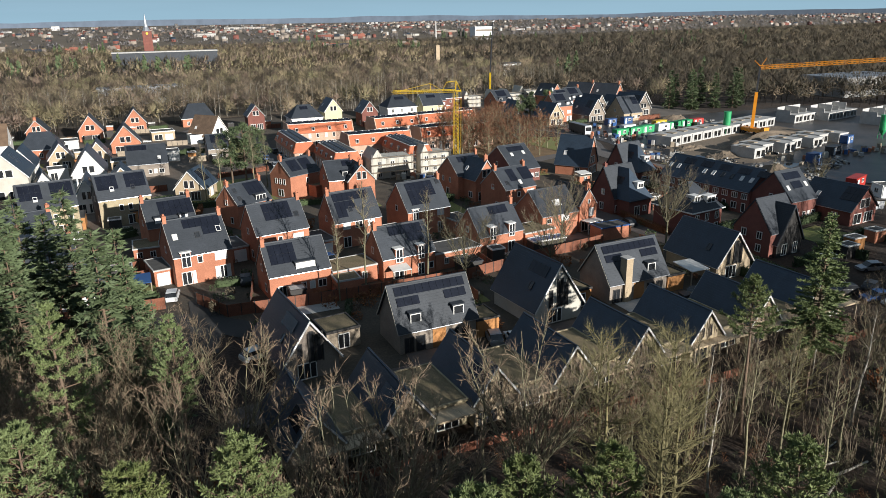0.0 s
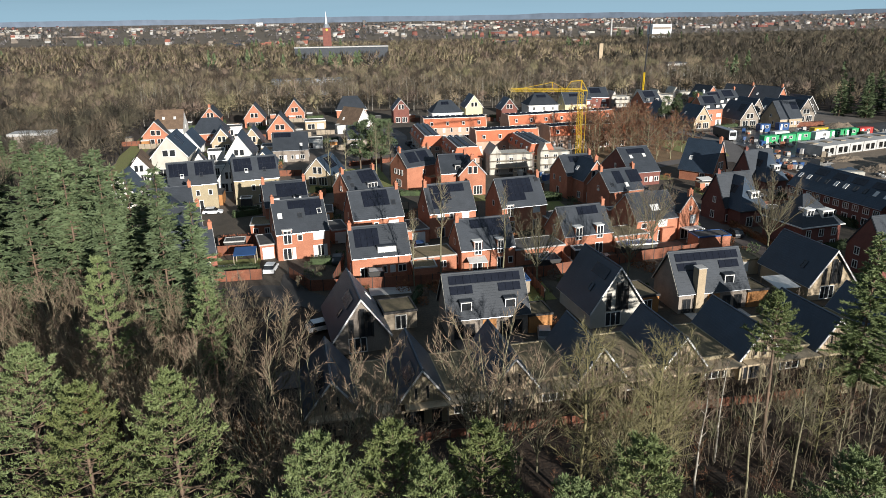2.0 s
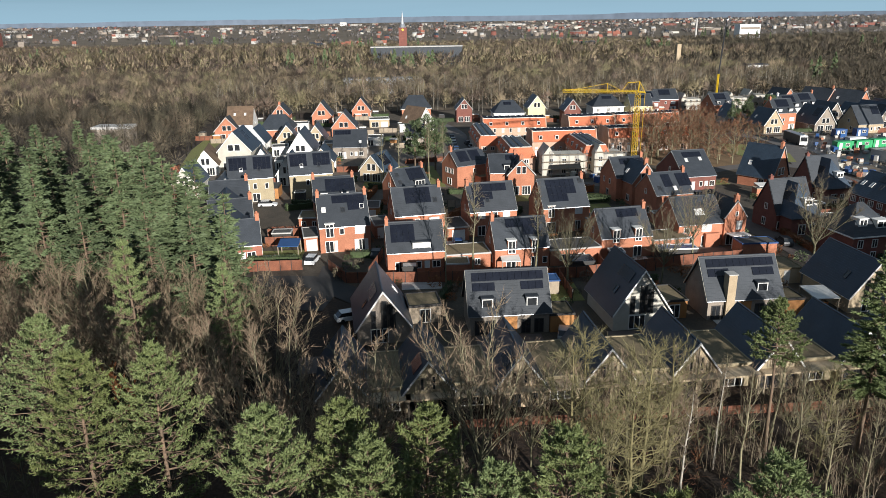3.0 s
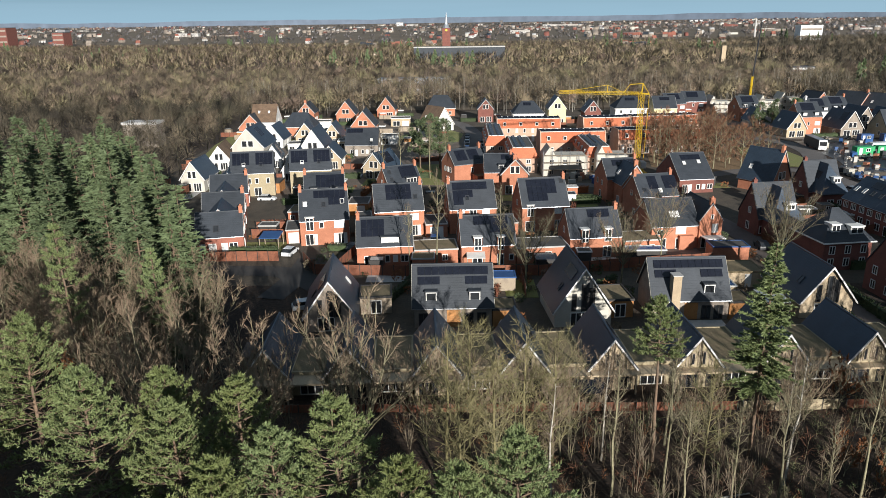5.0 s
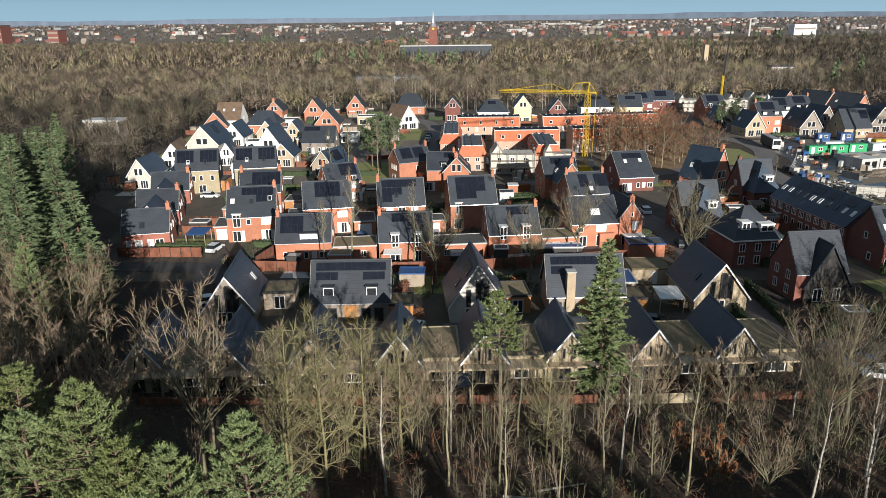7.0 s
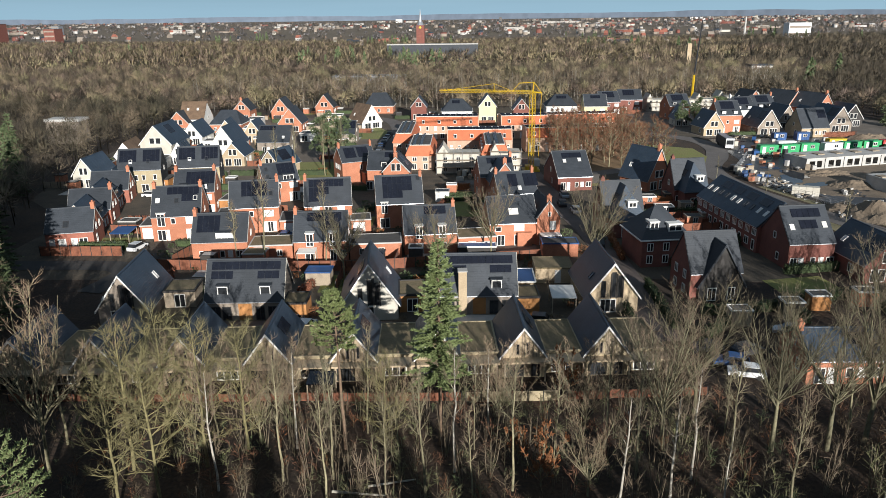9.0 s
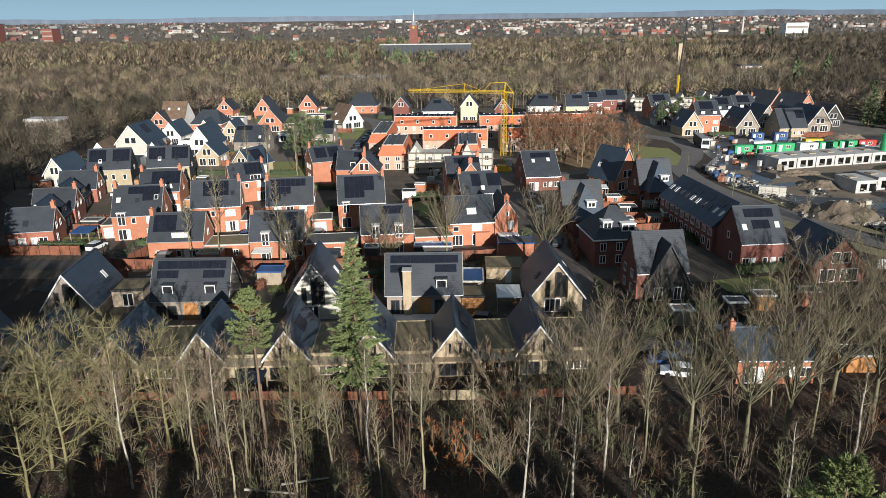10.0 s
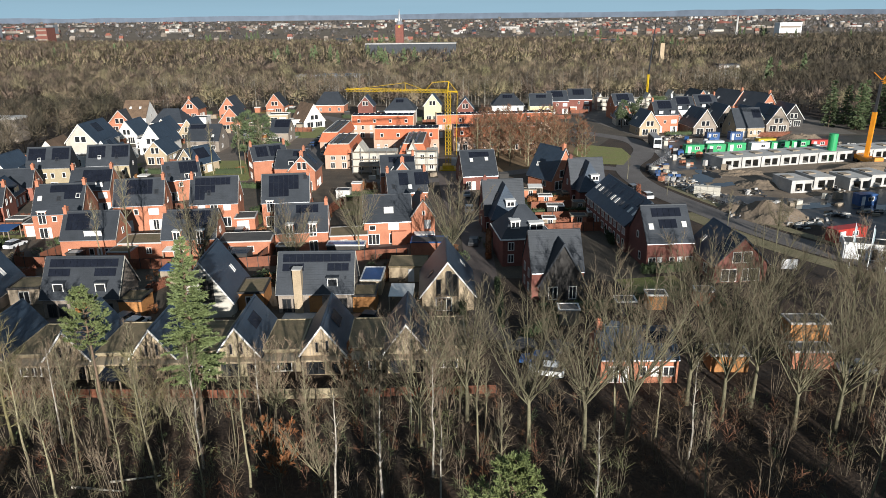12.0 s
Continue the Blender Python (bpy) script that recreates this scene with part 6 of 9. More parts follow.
def wood(name, label, places, heights, templates, rng, material, bark=None, soft=False):
    """Many trees as one mesh: each a copy of one of the templates, turned and scaled. material: one, or several in turn."""
    many = material if isinstance(material, tuple) else (material,)
    vs, ns, fs, n = [], [], {}, 0
    which = rng.integers(0, len(templates), len(places))
    for k, (tv, tfs) in enumerate(templates):
        idx = np.flatnonzero(which == k)
        if not len(idx):
            continue
        w = rng.uniform(-0.8, 0.8, len(idx)) if soft else rng.uniform(0, 6.28, len(idx))
        s = heights[idx]
        c, sn = np.cos(w), np.sin(w)
        x = tv[None, :, 0] * c[:, None] - tv[None, :, 1] * sn[:, None]
        y = tv[None, :, 0] * sn[:, None] + tv[None, :, 1] * c[:, None]
        v = np.stack([x * s[:, None] + places[idx, 0:1], y * s[:, None] + places[idx, 1:2], tv[None, :, 2] * s[:, None] + rise(places[idx, 0:1], places[idx, 1:2]) + 0 * x], -1).reshape(-1, 3)
        if soft:
            nv = norm(norm((tv - [0, 0, 0.42]) * [1.0, 1.0, 1.3]) * 0.8 + [0.0, 0.0, 0.35])
            ns.append(np.stack([nv[None, :, 0] * c[:, None] - nv[None, :, 1] * sn[:, None], nv[None, :, 0] * sn[:, None] + nv[None, :, 1] * c[:, None], nv[None, :, 2] + 0 * c[:, None]], -1).reshape(-1, 3))
        for slot, tf in tfs:
            f = (tf[None] + (np.arange(len(idx)) * len(tv))[:, None, None]).reshape(-1, tf.shape[1]) + n
            fs.setdefault((slot and 1 + k % len(many), tf.shape[1]), []).append(f)
        vs.append(v)
        n += len(v)
    faces = [np.concatenate(f) for f in fs.values()]
    me = np_mesh(name, np.concatenate(vs), faces, [k[0] for k in fs], bark or many[0], *many)
    if soft:
        me.normals_split_custom_set_from_vertices(np.concatenate(ns))
    return tagged(new(name, me), label, "wood", kind="stuff")


def small_tree(seed, limbs, twigs, tw, spread=0.26, first=0.3, stem_r=0.012, reach=0.09):
    """A unit-high bare tree of few faces."""
    r = np.random.default_rng(seed)
    trunk = tubes([[0, 0, 0]], [[r.normal(0, 0.02), r.normal(0, 0.02), 0.93]], [stem_r], [stem_r * 0.35], 3)
    u = first + (0.95 - first) * (np.arange(limbs) + 0.5) / limbs
    az = r.uniform(0, 6.28, limbs)
    ln = spread * (np.sin(np.pi * ((u - first) / (1.05 - first)) ** 0.8) * 0.8 + 0.25) * r.uniform(0.7, 1.2, limbs)
    base = np.stack([0 * u, 0 * u, u], 1)
    d = unit(az, r.uniform(0.4, 1.1, limbs))
    tip = base + d * ln[:, None]
    limb = blades(base, tip, np.full(limbs, tw * 1.3), r)
    k = r.integers(0, limbs, twigs)
    a = base[k] + (tip[k] - base[k]) * r.uniform(0.2, 1, twigs)[:, None]
    dd = d[k] + r.normal(0, 0.7, (twigs, 3)) + [0, 0, 0.3]
    dd /= np.linalg.norm(dd, axis=1, keepdims=True)
    tw_ = blades(a, a + dd * (reach * r.uniform(0.55, 1.45, twigs))[:, None], np.full(twigs, tw), r)
    v, f = join([trunk, limb, tw_])
    return v, [(0, f[0]), (1, f[1]), (1, f[2])]


def puff_tree(seed, twigs, tw, low=0.3, wide=0.24, stem_r=0.007):
    """A unit-high bare tree whose fine twigs fill a rounded, lumpy crown."""
    r = np.random.default_rng(seed)
    trunk = tubes([[0, 0, 0]], [[r.normal(0, 0.02), r.normal(0, 0.02), 0.8]], [stem_r], [stem_r * 0.45], 3)
    lumps = np.stack([r.normal(0, wide * 0.45, 6), r.normal(0, wide * 0.45, 6), np.linspace(low, 0.95 - wide * 0.8, 6)], 1)
    k = r.integers(0, 6, twigs)
    d = norm(r.normal(0, 1, (twigs, 3)) + [0, 0, 0.45])
    rad = np.array([wide, wide, wide * 1.05]) * r.uniform(0.6, 0.95, 6)[k][:, None]
    a = lumps[k] + d * rad * r.uniform(0.1, 0.55, twigs)[:, None]
    b = lumps[k] + norm(d + [0, 0, 0.2]) * rad * r.uniform(0.75, 1.1, twigs)[:, None]
    limb = blades(np.stack([lumps[:, 0] * 0.1, lumps[:, 1] * 0.1, lumps[:, 2] * 0.55], 1), lumps, np.full(6, tw * 0.4), r)
    v, f = join([trunk, limb, blades(a, b, np.full(twigs, tw), r)])
    v[:, 2] = np.minimum(v[:, 2], 1.02)
    for i in (1, 2):
        t = v[f[i]]
        away = (np.cross(t[:, 1] - t[:, 0], t[:, 2] - t[:, 0]) * [0.0, -1.0, 0.35]).sum(1) < 0
        f[i][away] = f[i][away][:, [0, 2, 1]]
    return v, [(0, f[0]), (0, f[1]), (1, f[2])]


def clump(seed, stems, twigs):
    """A unit-high clump of thin upright stems from one foot."""
    r = np.random.default_rng(seed)
    az, out = r.uniform(0, 6.28, stems), r.uniform(0.03, 0.22, stems)
    foot = np.stack([np.cos(az), np.sin(az), 0 * az], 1) * 0.04
    top = np.stack([np.cos(az) * out, np.sin(az) * out, r.uniform(0.55, 1.0, stems)], 1)
    mid = foot * 0.5 + top * 0.5 + r.normal(0, 0.02, (stems, 3))
    k = r.integers(0, stems, twigs)
    t = r.uniform(0.0, 0.95, twigs)[:, None]
    a = mid[k] + (top[k] - mid[k]) * t
    d = norm((top - foot)[k] + r.normal(0, 0.42, (twigs, 3)))
    v, f = join([tubes(foot, mid, np.full(stems, 0.0062), np.full(stems, 0.005), 3), tubes(mid, top, np.full(stems, 0.005), np.full(stems, 0.0025), 3), blades(a, a + d * r.uniform(0.1, 0.28, twigs)[:, None], np.full(twigs, 0.0085), r)])
    return v, [(0, f[0]), (0, f[1]), (1, f[2])]


def cone_tree(seed, twigs, w=0.1):
    r = np.random.default_rng(seed)
    trunk = tubes([[0, 0, 0]], [[0, 0, 0.95]], [0.014], [0.003], 3)
    z = r.uniform(0.12, 1, twigs) ** 0.8
    az = r.uniform(0, 6.28, twigs)
    rr = 0.2 * (1 - z) ** 0.7 + 0.01
    a = np.stack([0 * z, 0 * z, z + 0.03], 1)
    b = np.stack([np.cos(az) * rr, np.sin(az) * rr, z - 0.06], 1)
    v, f = join([trunk, blades(b, a, np.full(twigs, 0.9 * w), r), blades(a * 0.5 + b * 0.5, b, np.full(twigs, w), r)])
    return v, [(0, f[0]), (1, f[1]), (1, f[2])]


MID = [puff_tree(900 + i, 180, 0.0145, 0.38, 0.38, 0.008) for i in range(8)]
MIDEAST = [puff_tree(910 + i, 98, 0.0235, 0.38, 0.4) for i in range(6)]
FEW = [puff_tree(930 + i, 20, 0.11, 0.34, 0.6) for i in range(6)]
LOWT = [puff_tree(920 + i, 44, 0.04, 0.4, 0.5) for i in range(8)]
CONES = [cone_tree(940 + i, 60) for i in range(4)]


def rect(n, x0, x1, y0, y1, rng, keep):
    p = np.stack([rng.uniform(x0, x1, n), rng.uniform(y0, y1, n)], 1)
    return p[keep(p[:, 0], p[:, 1])]


def grid(step, x0, x1, y0, y1, rng, keep):
    """Places on a shaken grid, so that the crowns close into one canopy."""
    x, y = np.meshgrid(np.arange(x0, x1, step), np.arange(y0, y1, step))
    x = x + (np.round(y / step) % 2) * step / 2
    p = np.stack([x.ravel(), y.ravel()], 1) + rng.uniform(-0.42, 0.42, (x.size, 2)) * step
    return p[keep(p[:, 0], p[:, 1])]


def outside(x, y):
    """Where the northern and western woods stand: beyond the estate's edge."""
    north = np.interp(x, [-60, -20, 40, 60, 130, 205, 224, 236, 262, 290, 330, 600], [300, 310, 326, 304, 334, 344, 306, 270, 246, 225, 190, 120])
    west = np.interp(y, [20, 60, 100, 130, 200, 300], [-14, -20, -28, -32, -48, -56])
    return (y > north) | (x < west)


p = grid(8.4, -420, 760, 25, 520, rng, lambda x, y: outside(x, y) & (x > -60 - 0.75 * y) & (x < 160 + 1.6 * y))
near = (p[:, 1] < 300) & (p[:, 0] < 0)
back = near & (p[:, 1] > 98)
# darkened twigs stand in for shade at this edge
wood("wood_west", "bare deciduous wood beside the estate", p[back], rng.normal(13.2, 1.5, back.sum()), [puff_tree(880 + i, 240, 0.0095, 0.38, 0.36, 0.008) for i in range(6)], rng, (WOOD_BROWN_SHADED, WOOD_DUSK_SHADED, WOOD_BROWN_SHADED), BARK, soft=True)
p = p[~near]
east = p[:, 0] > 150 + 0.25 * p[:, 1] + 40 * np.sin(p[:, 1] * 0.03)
wood("wood_north", "bare deciduous wood behind the estate", p[~east], rng.normal(13.5, 1.4, (~east).sum()), MID, rng, (WOOD_OCHRE, WOOD_OLIVE, WOOD_OCHRE, WOOD_RUST), BARK, soft=True)
# shade over the eastern wood is put into its darker twig colours
wood("wood_north_east", "brown bare wood behind the building site, darkened for shade", p[east], rng.normal(13.0, 0.9, east.sum()), MIDEAST, rng, (WOOD_BROWN_SHADED, WOOD_BROWN_SHADED, WOOD_DUSK_SHADED), TWIG_DARK, soft=True)
edge = np.array([(x, y) for x, y in zip(rng.uniform(-70, 250, 260), rng.uniform(0, 45, 260))])
edge[:, 1] += np.interp(edge[:, 0], [-60, -20, 40, 60, 130, 250], [302, 312, 328, 306, 336, 352])
wood("birch_edge", "pale bare birches along the northern wood's edge", edge, rng.uniform(12, 17, len(edge)), [small_tree(860 + i, 10, 60, 0.008, 0.16, 0.4, 0.006) for i in range(4)], rng, (TWIG_GREY, TWIG), BIRCH)
p = grid(14.0, -800, 1900, 520, 1250, rng, lambda x, y: (x > -60 - 0.66 * y) & (x < 160 + 1.6 * y))
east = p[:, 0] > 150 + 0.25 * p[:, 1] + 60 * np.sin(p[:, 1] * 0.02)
tall = np.interp(p[:, 1], [520, 660, 700, 780, 1250], [14, 17, 17, 14, 10.5])
wood("wood_far", "distant ochre-brown bare woods", p[~east], tall[~east] + rng.normal(0, 0.8, (~east).sum()), LOWT, rng, (WOOD_OCHRE, WOOD_RUST, WOOD_OLIVE, FARWOOD), TWIG_DARK, soft=True)
# same darkened twigs, painting shade over the far eastern woods
wood("wood_far_east", "distant brown bare woods, darkened for shade", p[east], tall[east] + rng.normal(0, 0.8, east.sum()), LOWT, rng, (WOOD_BROWN_SHADED, WOOD_DUSK_SHADED, WOOD_BROWN_SHADED), TWIG_DARK, soft=True)
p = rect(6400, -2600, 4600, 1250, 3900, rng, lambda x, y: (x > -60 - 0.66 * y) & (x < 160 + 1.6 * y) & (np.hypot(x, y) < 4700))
# the haze over the town's trees sits in their twig colour
wood("wood_horizon", "bare trees of the town, painted haze-grey out to the horizon", p, rng.uniform(8, 14, len(p)), FEW, rng, (WOOD_HAZE, WOOD_HAZE, WOOD_RUST, WOOD_HAZE), TWIG_DARK, soft=True)
p = rect(900, -900, 1000, 300, 1400, rng, lambda x, y: (outside(x, y)) & (np.sin(x * 0.02 + 2) + np.sin(y * 0.013 + x * 0.008) > 1.15))
wood("conifer_clumps", "dark conifers among the bare woods", p, rng.uniform(13, 20, len(p)), CONES, rng, FIR, PINEBARK)
grove("dome", DOMES, [(q[0], q[1], rng.uniform(0.8, 1.1)) for q in scatter(18, [(-64, 52), (-24, 56), (-26, 70), (-34, 80), (-64, 92)], 4.2, rng)], rng)
grove("bare", BARE, [(q[0], q[1], rng.uniform(0.7, 0.95)) for q in scatter(16, [(-60, 40), (-22, 50), (-24, 80), (-40, 96), (-70, 96)], 4.5, rng)], rng)
grove("garden_bare", SLIM, [(141.1, 122.4, 0.5), (136.5, 150, 0.4), (131, 168, 0.4), (29.8, 99.0, 1.08), (25.4, 98.0, 0.78), (40.5, 99.5, 0.95), (18.0, 176, 0.9), (14.0, 172, 0.85), (26, 176, 0.95), (30, 182, 0.9)], rng)

# unseen pines below and behind the flight line, added to shade the wood
shade_belt = np.array(scatter(160, [(-70, -40), (170, -40), (200, 10), (120, 0), (96, -4), (60, -10), (36, -8), (-10, -6), (-60, 6)], 4.4, rng))
high = np.where(shade_belt[:, 0] < 40, 17.0, 15.5)
wood("pine_belt", "unseen dense pines under the flight line, added for shade", shade_belt, high + rng.uniform(-1.5, 2.5, len(shade_belt)), [cone_tree(950 + i, 120, 0.12) for i in range(3)], rng, NEEDLE, PINEBARK)

thick = np.array(scatter(44, [(84, -36), (185, -36), (200, 8), (120, -2), (96, -6), (84, -10)], 4.4, rng))
wood("pine_belt", "unseen dense pines under the flight line, added for shade", thick, rng.uniform(14, 16.5, len(thick)), [cone_tree(953 + i, 150, 0.12) for i in range(2)], rng, NEEDLE, PINEBARK)
# unseen taller row, keeping sun off the western trees' lower parts
tall_shade_belt = np.array(scatter(75, [(-62, -14), (46, -16), (44, -2), (20, 3), (-10, 4), (-62, 8)], 3.4, rng))
wood("pine_belt", "unseen tall pines behind the flight line, added for shade", tall_shade_belt, rng.uniform(19.5, 22.5, len(tall_shade_belt)), [cone_tree(958 + i, 190, 0.13) for i in range(3)], rng, NEEDLE, PINEBARK)
# unseen stand, added to throw shade across the site's near ground
east_shade_stand = np.array(scatter(110, [(172, 52), (226, 64), (232, 108), (206, 112), (184, 88), (176, 74)], 3.2, rng))
wood("pine_stand", "unseen tall pines beside the building site, added for shade", east_shade_stand, rng.uniform(13, 16.5, len(east_shade_stand)), [cone_tree(955 + i, 150, 0.12) for i in range(3)], rng, NEEDLE, PINEBARK)

# thicket and low growth on the woodland floor
SAPLING = [clump(960 + i, 3 + i, 40 + 5 * i) for i in range(6)]
SHRUB = [small_tree(980 + i, 12, 74, 0.0135, 0.55, 0.04, 0.01, 0.24) for i in range(5)]
pts = np.array(scatter(950, [(-40, 26), (-10, 20), (40, 34), (130, 33), (180, 42), (180, 66), (138, 62), (120, 55), (92, 54), (10, 53.5), (2, 68), (-8, 78), (-36, 90)], 1.6, rng))
pts = pts[rng.uniform(size=len(pts)) < np.interp(pts[:, 0], [34, 40, 85, 100], [0.3, 0.62, 0.55, 0.34])]
wood("thicket", "thin bare saplings filling the wood", pts, rng.uniform(2.5, 7, len(pts)), SAPLING, rng, (TWIG_OLIVE, TWIG_DARK, TWIG), TWIG_GREY)
pts = np.array(scatter(3000, [(-40, 20), (-10, 16), (40, 24), (130, 22), (190, 38), (180, 66), (138, 62), (120, 55), (92, 54), (10, 53.5), (2, 70), (-8, 84), (-36, 96)], 1.1, rng))
k = rng.uniform(size=len(pts))
west = pts[:, 0] < 36
far = pts[:, 0] > 92
a, b, c = (k < 0.7) & ~west & ~far, (k < 0.28) & west, (k < 0.78) & far
wood("brush", "brown leafless brush on the woodland floor", pts[a], rng.uniform(1.0, 3.2, a.sum()), SHRUB, rng, (TWIG_OLIVE, TWIG, TWIG_OLIVE, TWIG_RED, TWIG_DARK), BARK)
wood("brush_east", "dark brown brush under the tall bare trees", pts[c], rng.uniform(1.0, 3.2, c.sum()), SHRUB, rng, (TWIG_DARK, TWIG_RED, TWIG_DARK, TWIG_DARK), TWIG_DARK)
wood("brush_west", "dark low brush under the bare trees", pts[b], rng.uniform(0.7, 2.2, b.sum()), SHRUB, rng, (TWIG_DARK, TWIG_RED, TWIG_DARK), TWIG_DARK)
rusty = (k >= 0.6) & (k < 0.9) & (pts[:, 1] < 46) & ~far
wood("bracken", "dead rust-brown bracken on the woodland floor", pts[rusty], rng.uniform(0.5, 1.3, rusty.sum()), SHRUB, rng, (TWIG_RED, DEADLEAF, TWIG_DARK), TWIG_RED)
wood("beech_brush", "low beech bushes holding dry russet leaves", pts[(k >= 0.7) & (k < 0.77)], rng.uniform(0.8, 2.4, ((k >= 0.7) & (k < 0.77)).sum()), SHRUB, rng, DEADLEAF, BARK)
wood("holly_brush", "low evergreen bushes on the woodland floor", pts[k >= 0.9], rng.uniform(0.6, 1.8, (k >= 0.9).sum()), SHRUB, rng, FIR, BARK)


# ---- fences, sheds and gardens ----
def fence(x0, y0, x1, y1, height=1.9, material=FENCE, label="weathered red-brown board garden fence", step=1.9):
    n = max(1, round(math.hypot(x1 - x0, y1 - y0) / step))
    ln = math.hypot(x1 - x0, y1 - y0) / n
    h = thing("fence", label, "fence", x0, y0, math.degrees(math.atan2(y1 - y0, x1 - x0)), group="garden fences")
    post = kept(("post", height), lambda: mesh("post", Geo().box(-0.06, 0.06, -0.06, 0.06, 0, height + 0.08), DARKWOOD))
    panel = kept(("fpanel", round(ln, 2), height, material.name), lambda: mesh("panel", Geo().box(0.06, ln - 0.06, -0.03, 0.03, 0.05, height), material))
    for i in range(n + 1):
        part("post", post, None, h, at=pose(i * ln, 0, 0))
        if i < n:
            part("panel", panel, None, h, at=pose(i * ln, 0, random.uniform(-0.04, 0.04)))
    return h


for f in ((9.0, 99.2, 26.5, 98.0), (26.5, 98.0, 47.0, 98.0), (47.0, 98.0, 63.0, 101.6), (63.0, 101.6, 78.0, 104.0), (9.0, 99.2, 5.4, 106.5), (-14.5, 106.6, 1.0, 106.6), (12.6, 101, 14.8, 112.0), (25.0, 98.2, 25.4, 102.6), (52.4, 100, 52.6, 107.4), (44, 88, 44, 97.8), (-8, 121, 1, 121), (-8.5, 126.5, 0, 126.5), (102, 119, 116, 121), (103, 128, 116, 130), (103, 137, 116, 139)):
    fence(*f)
for f in ((12.0, 54.2, 40.0, 54.4, 1.0), (40.0, 54.4, 64.0, 54.6, 1.1), (76, 55.0, 92.0, 56.0, 1.1)):
    fence(*f)
fence(64.5, 54.4, 75.0, 54.8, 1.3, BRICK_OLIVE, "pale concrete garden wall")


def outbuilding(name, label, x0, x1, y0, y1, z, wall=BRICK, top=FELT, rim=CONCRETE, doors=(), wins=(), rot=0.0, category="garage"):
    h = thing(name, label, category, (x0 + x1) / 2, (y0 + y1) / 2, rot, group="sheds and garages")
    w, d = x1 - x0, y1 - y0
    flat_block(h, -w / 2, w / 2, -d / 2, d / 2, z, wall, top, rim, name="body", rim_h=0.15)
    for u, ww in doors:
        part("door", Geo().box(u - ww / 2, u + ww / 2, -d / 2 - 0.06, -d / 2, 0.05, 2.25), WHITE, h, "white garage door")
    for u, ww in wins:
        window(h, pose(u, -d / 2, 0.3 if ww > 1.2 else 0.9), ww, 1.9 if ww > 1.2 else 1.2, 2)


G = "flat-roofed brick garage beside a house"
outbuilding("garage", G, 25.6, 33.2, 103.6, 109.5, 2.9, top=SEDUM, wins=((1.5, 1.0),), rot=6)
outbuilding("garage", "low brick shed with brown roof", 25.6, 29.4, 99.8, 103.4, 2.5, top=SEDUM)
outbuilding("garage", G, 43.5, 52.8, 104.6, 110.5, 2.9, wins=((-2.5, 0.9), (1.0, 1.2)), rot=7)
outbuilding("garage", G, 63.0, 70.0, 108.2, 114.0, 2.9, top=SEDUM, wins=((-1.0, 1.4), (1.8, 1.0)), rot=8)
outbuilding("garage", G, 26.6, 30.9, 120.6, 128.0, 2.7, doors=((0.0, 2.6),), rot=9)
outbuilding("garage", G, 41.2, 45.2, 121.0, 126.0, 2.7, doors=((-0.4, 2.4),), rot=9)
outbuilding("garage", G, 55.4, 59.6, 122.0, 128.0, 2.7, doors=((-0.9, 1.6), (0.9, 1.6)), rot=9)
outbuilding("garage", G, -0.6, 2.2, 117.2, 124.0, 2.7, doors=((0.0, 2.0),), rot=10)
outbuilding("garage", G, 12.4, 15.6, 124.0, 131.0, 2.7, doors=((0.0, 2.2),), rot=10)
outbuilding("garage", G, -2.8, 1.6, 131.0, 137.0, 2.7, top=SEDUM, wins=((-1.2, 1.0), (1.0, 1.0)))
outbuilding("garage", G, 9.0, 13.6, 138.0, 144.0, 2.7, wall=WOOD, top=FELT, doors=((0.6, 1.8),))
outbuilding("garage", "wood-clad garage with flat roof", -3.4, 1.2, 160.5, 166.0, 2.7, wall=WOOD, rim=DARKWOOD)
outbuilding("garage", "wood-clad garage with flat roof", -15.2, -11.6, 160.0, 166.0, 2.7, wall=WOOD, rim=DARKWOOD)
outbuilding("brick_shed", "brick shed with a dark flat roof", 78.6, 85.0, 105.4, 109.0, 2.5, top=FELT, rim=METAL_B, category="shed")
outbuilding("brick_shed", "dark shed with white roof edge", 63.4, 70.2, 104.6, 107.0, 2.2, wall=DARKWOOD, top=METAL_B, rim=WHITE, category="shed")
outbuilding("garden_shed", "dark garden shed under a blue roof", 38.6, 42.6, 91.0, 94.0, 2.3, wall=PALEWOOD, top=METAL_B, rim=METAL_B, category="shed")
outbuilding("garden_shed", "tan brick garden shed with flat roof", 72.2, 75.4, 86.0, 92.0, 2.5, wall=BRICK_TAN, top=METAL_B, rim=WHITE, category="shed")
outbuilding("garden_shed", "tan brick garden shed with flat roof", 76.0, 82.0, 92.0, 97.5, 2.6, wall=BRICK_TAN, top=SEDUM, rim=SEDUM, doors=((0.6, 1.0),), category="shed")
outbuilding("garden_shed", "garden shed under a blue-black solar roof", 46.8, 50.4, 99.4, 102.8, 2.3, wall=DARKWOOD, top=SOLAR, rim=METAL_D, category="shed")
outbuilding("garden_shed", "small white garden house", 57.8, 61.0, 146.0, 149.0, 2.4, wall=WHITE, top=SLATE, category="shed")
outbuilding("garden_shed", "small dark garden shed", -6.8, -3.2, 122.2, 125.0, 2.2, wall=DARKWOOD, top=FELT, category="shed")
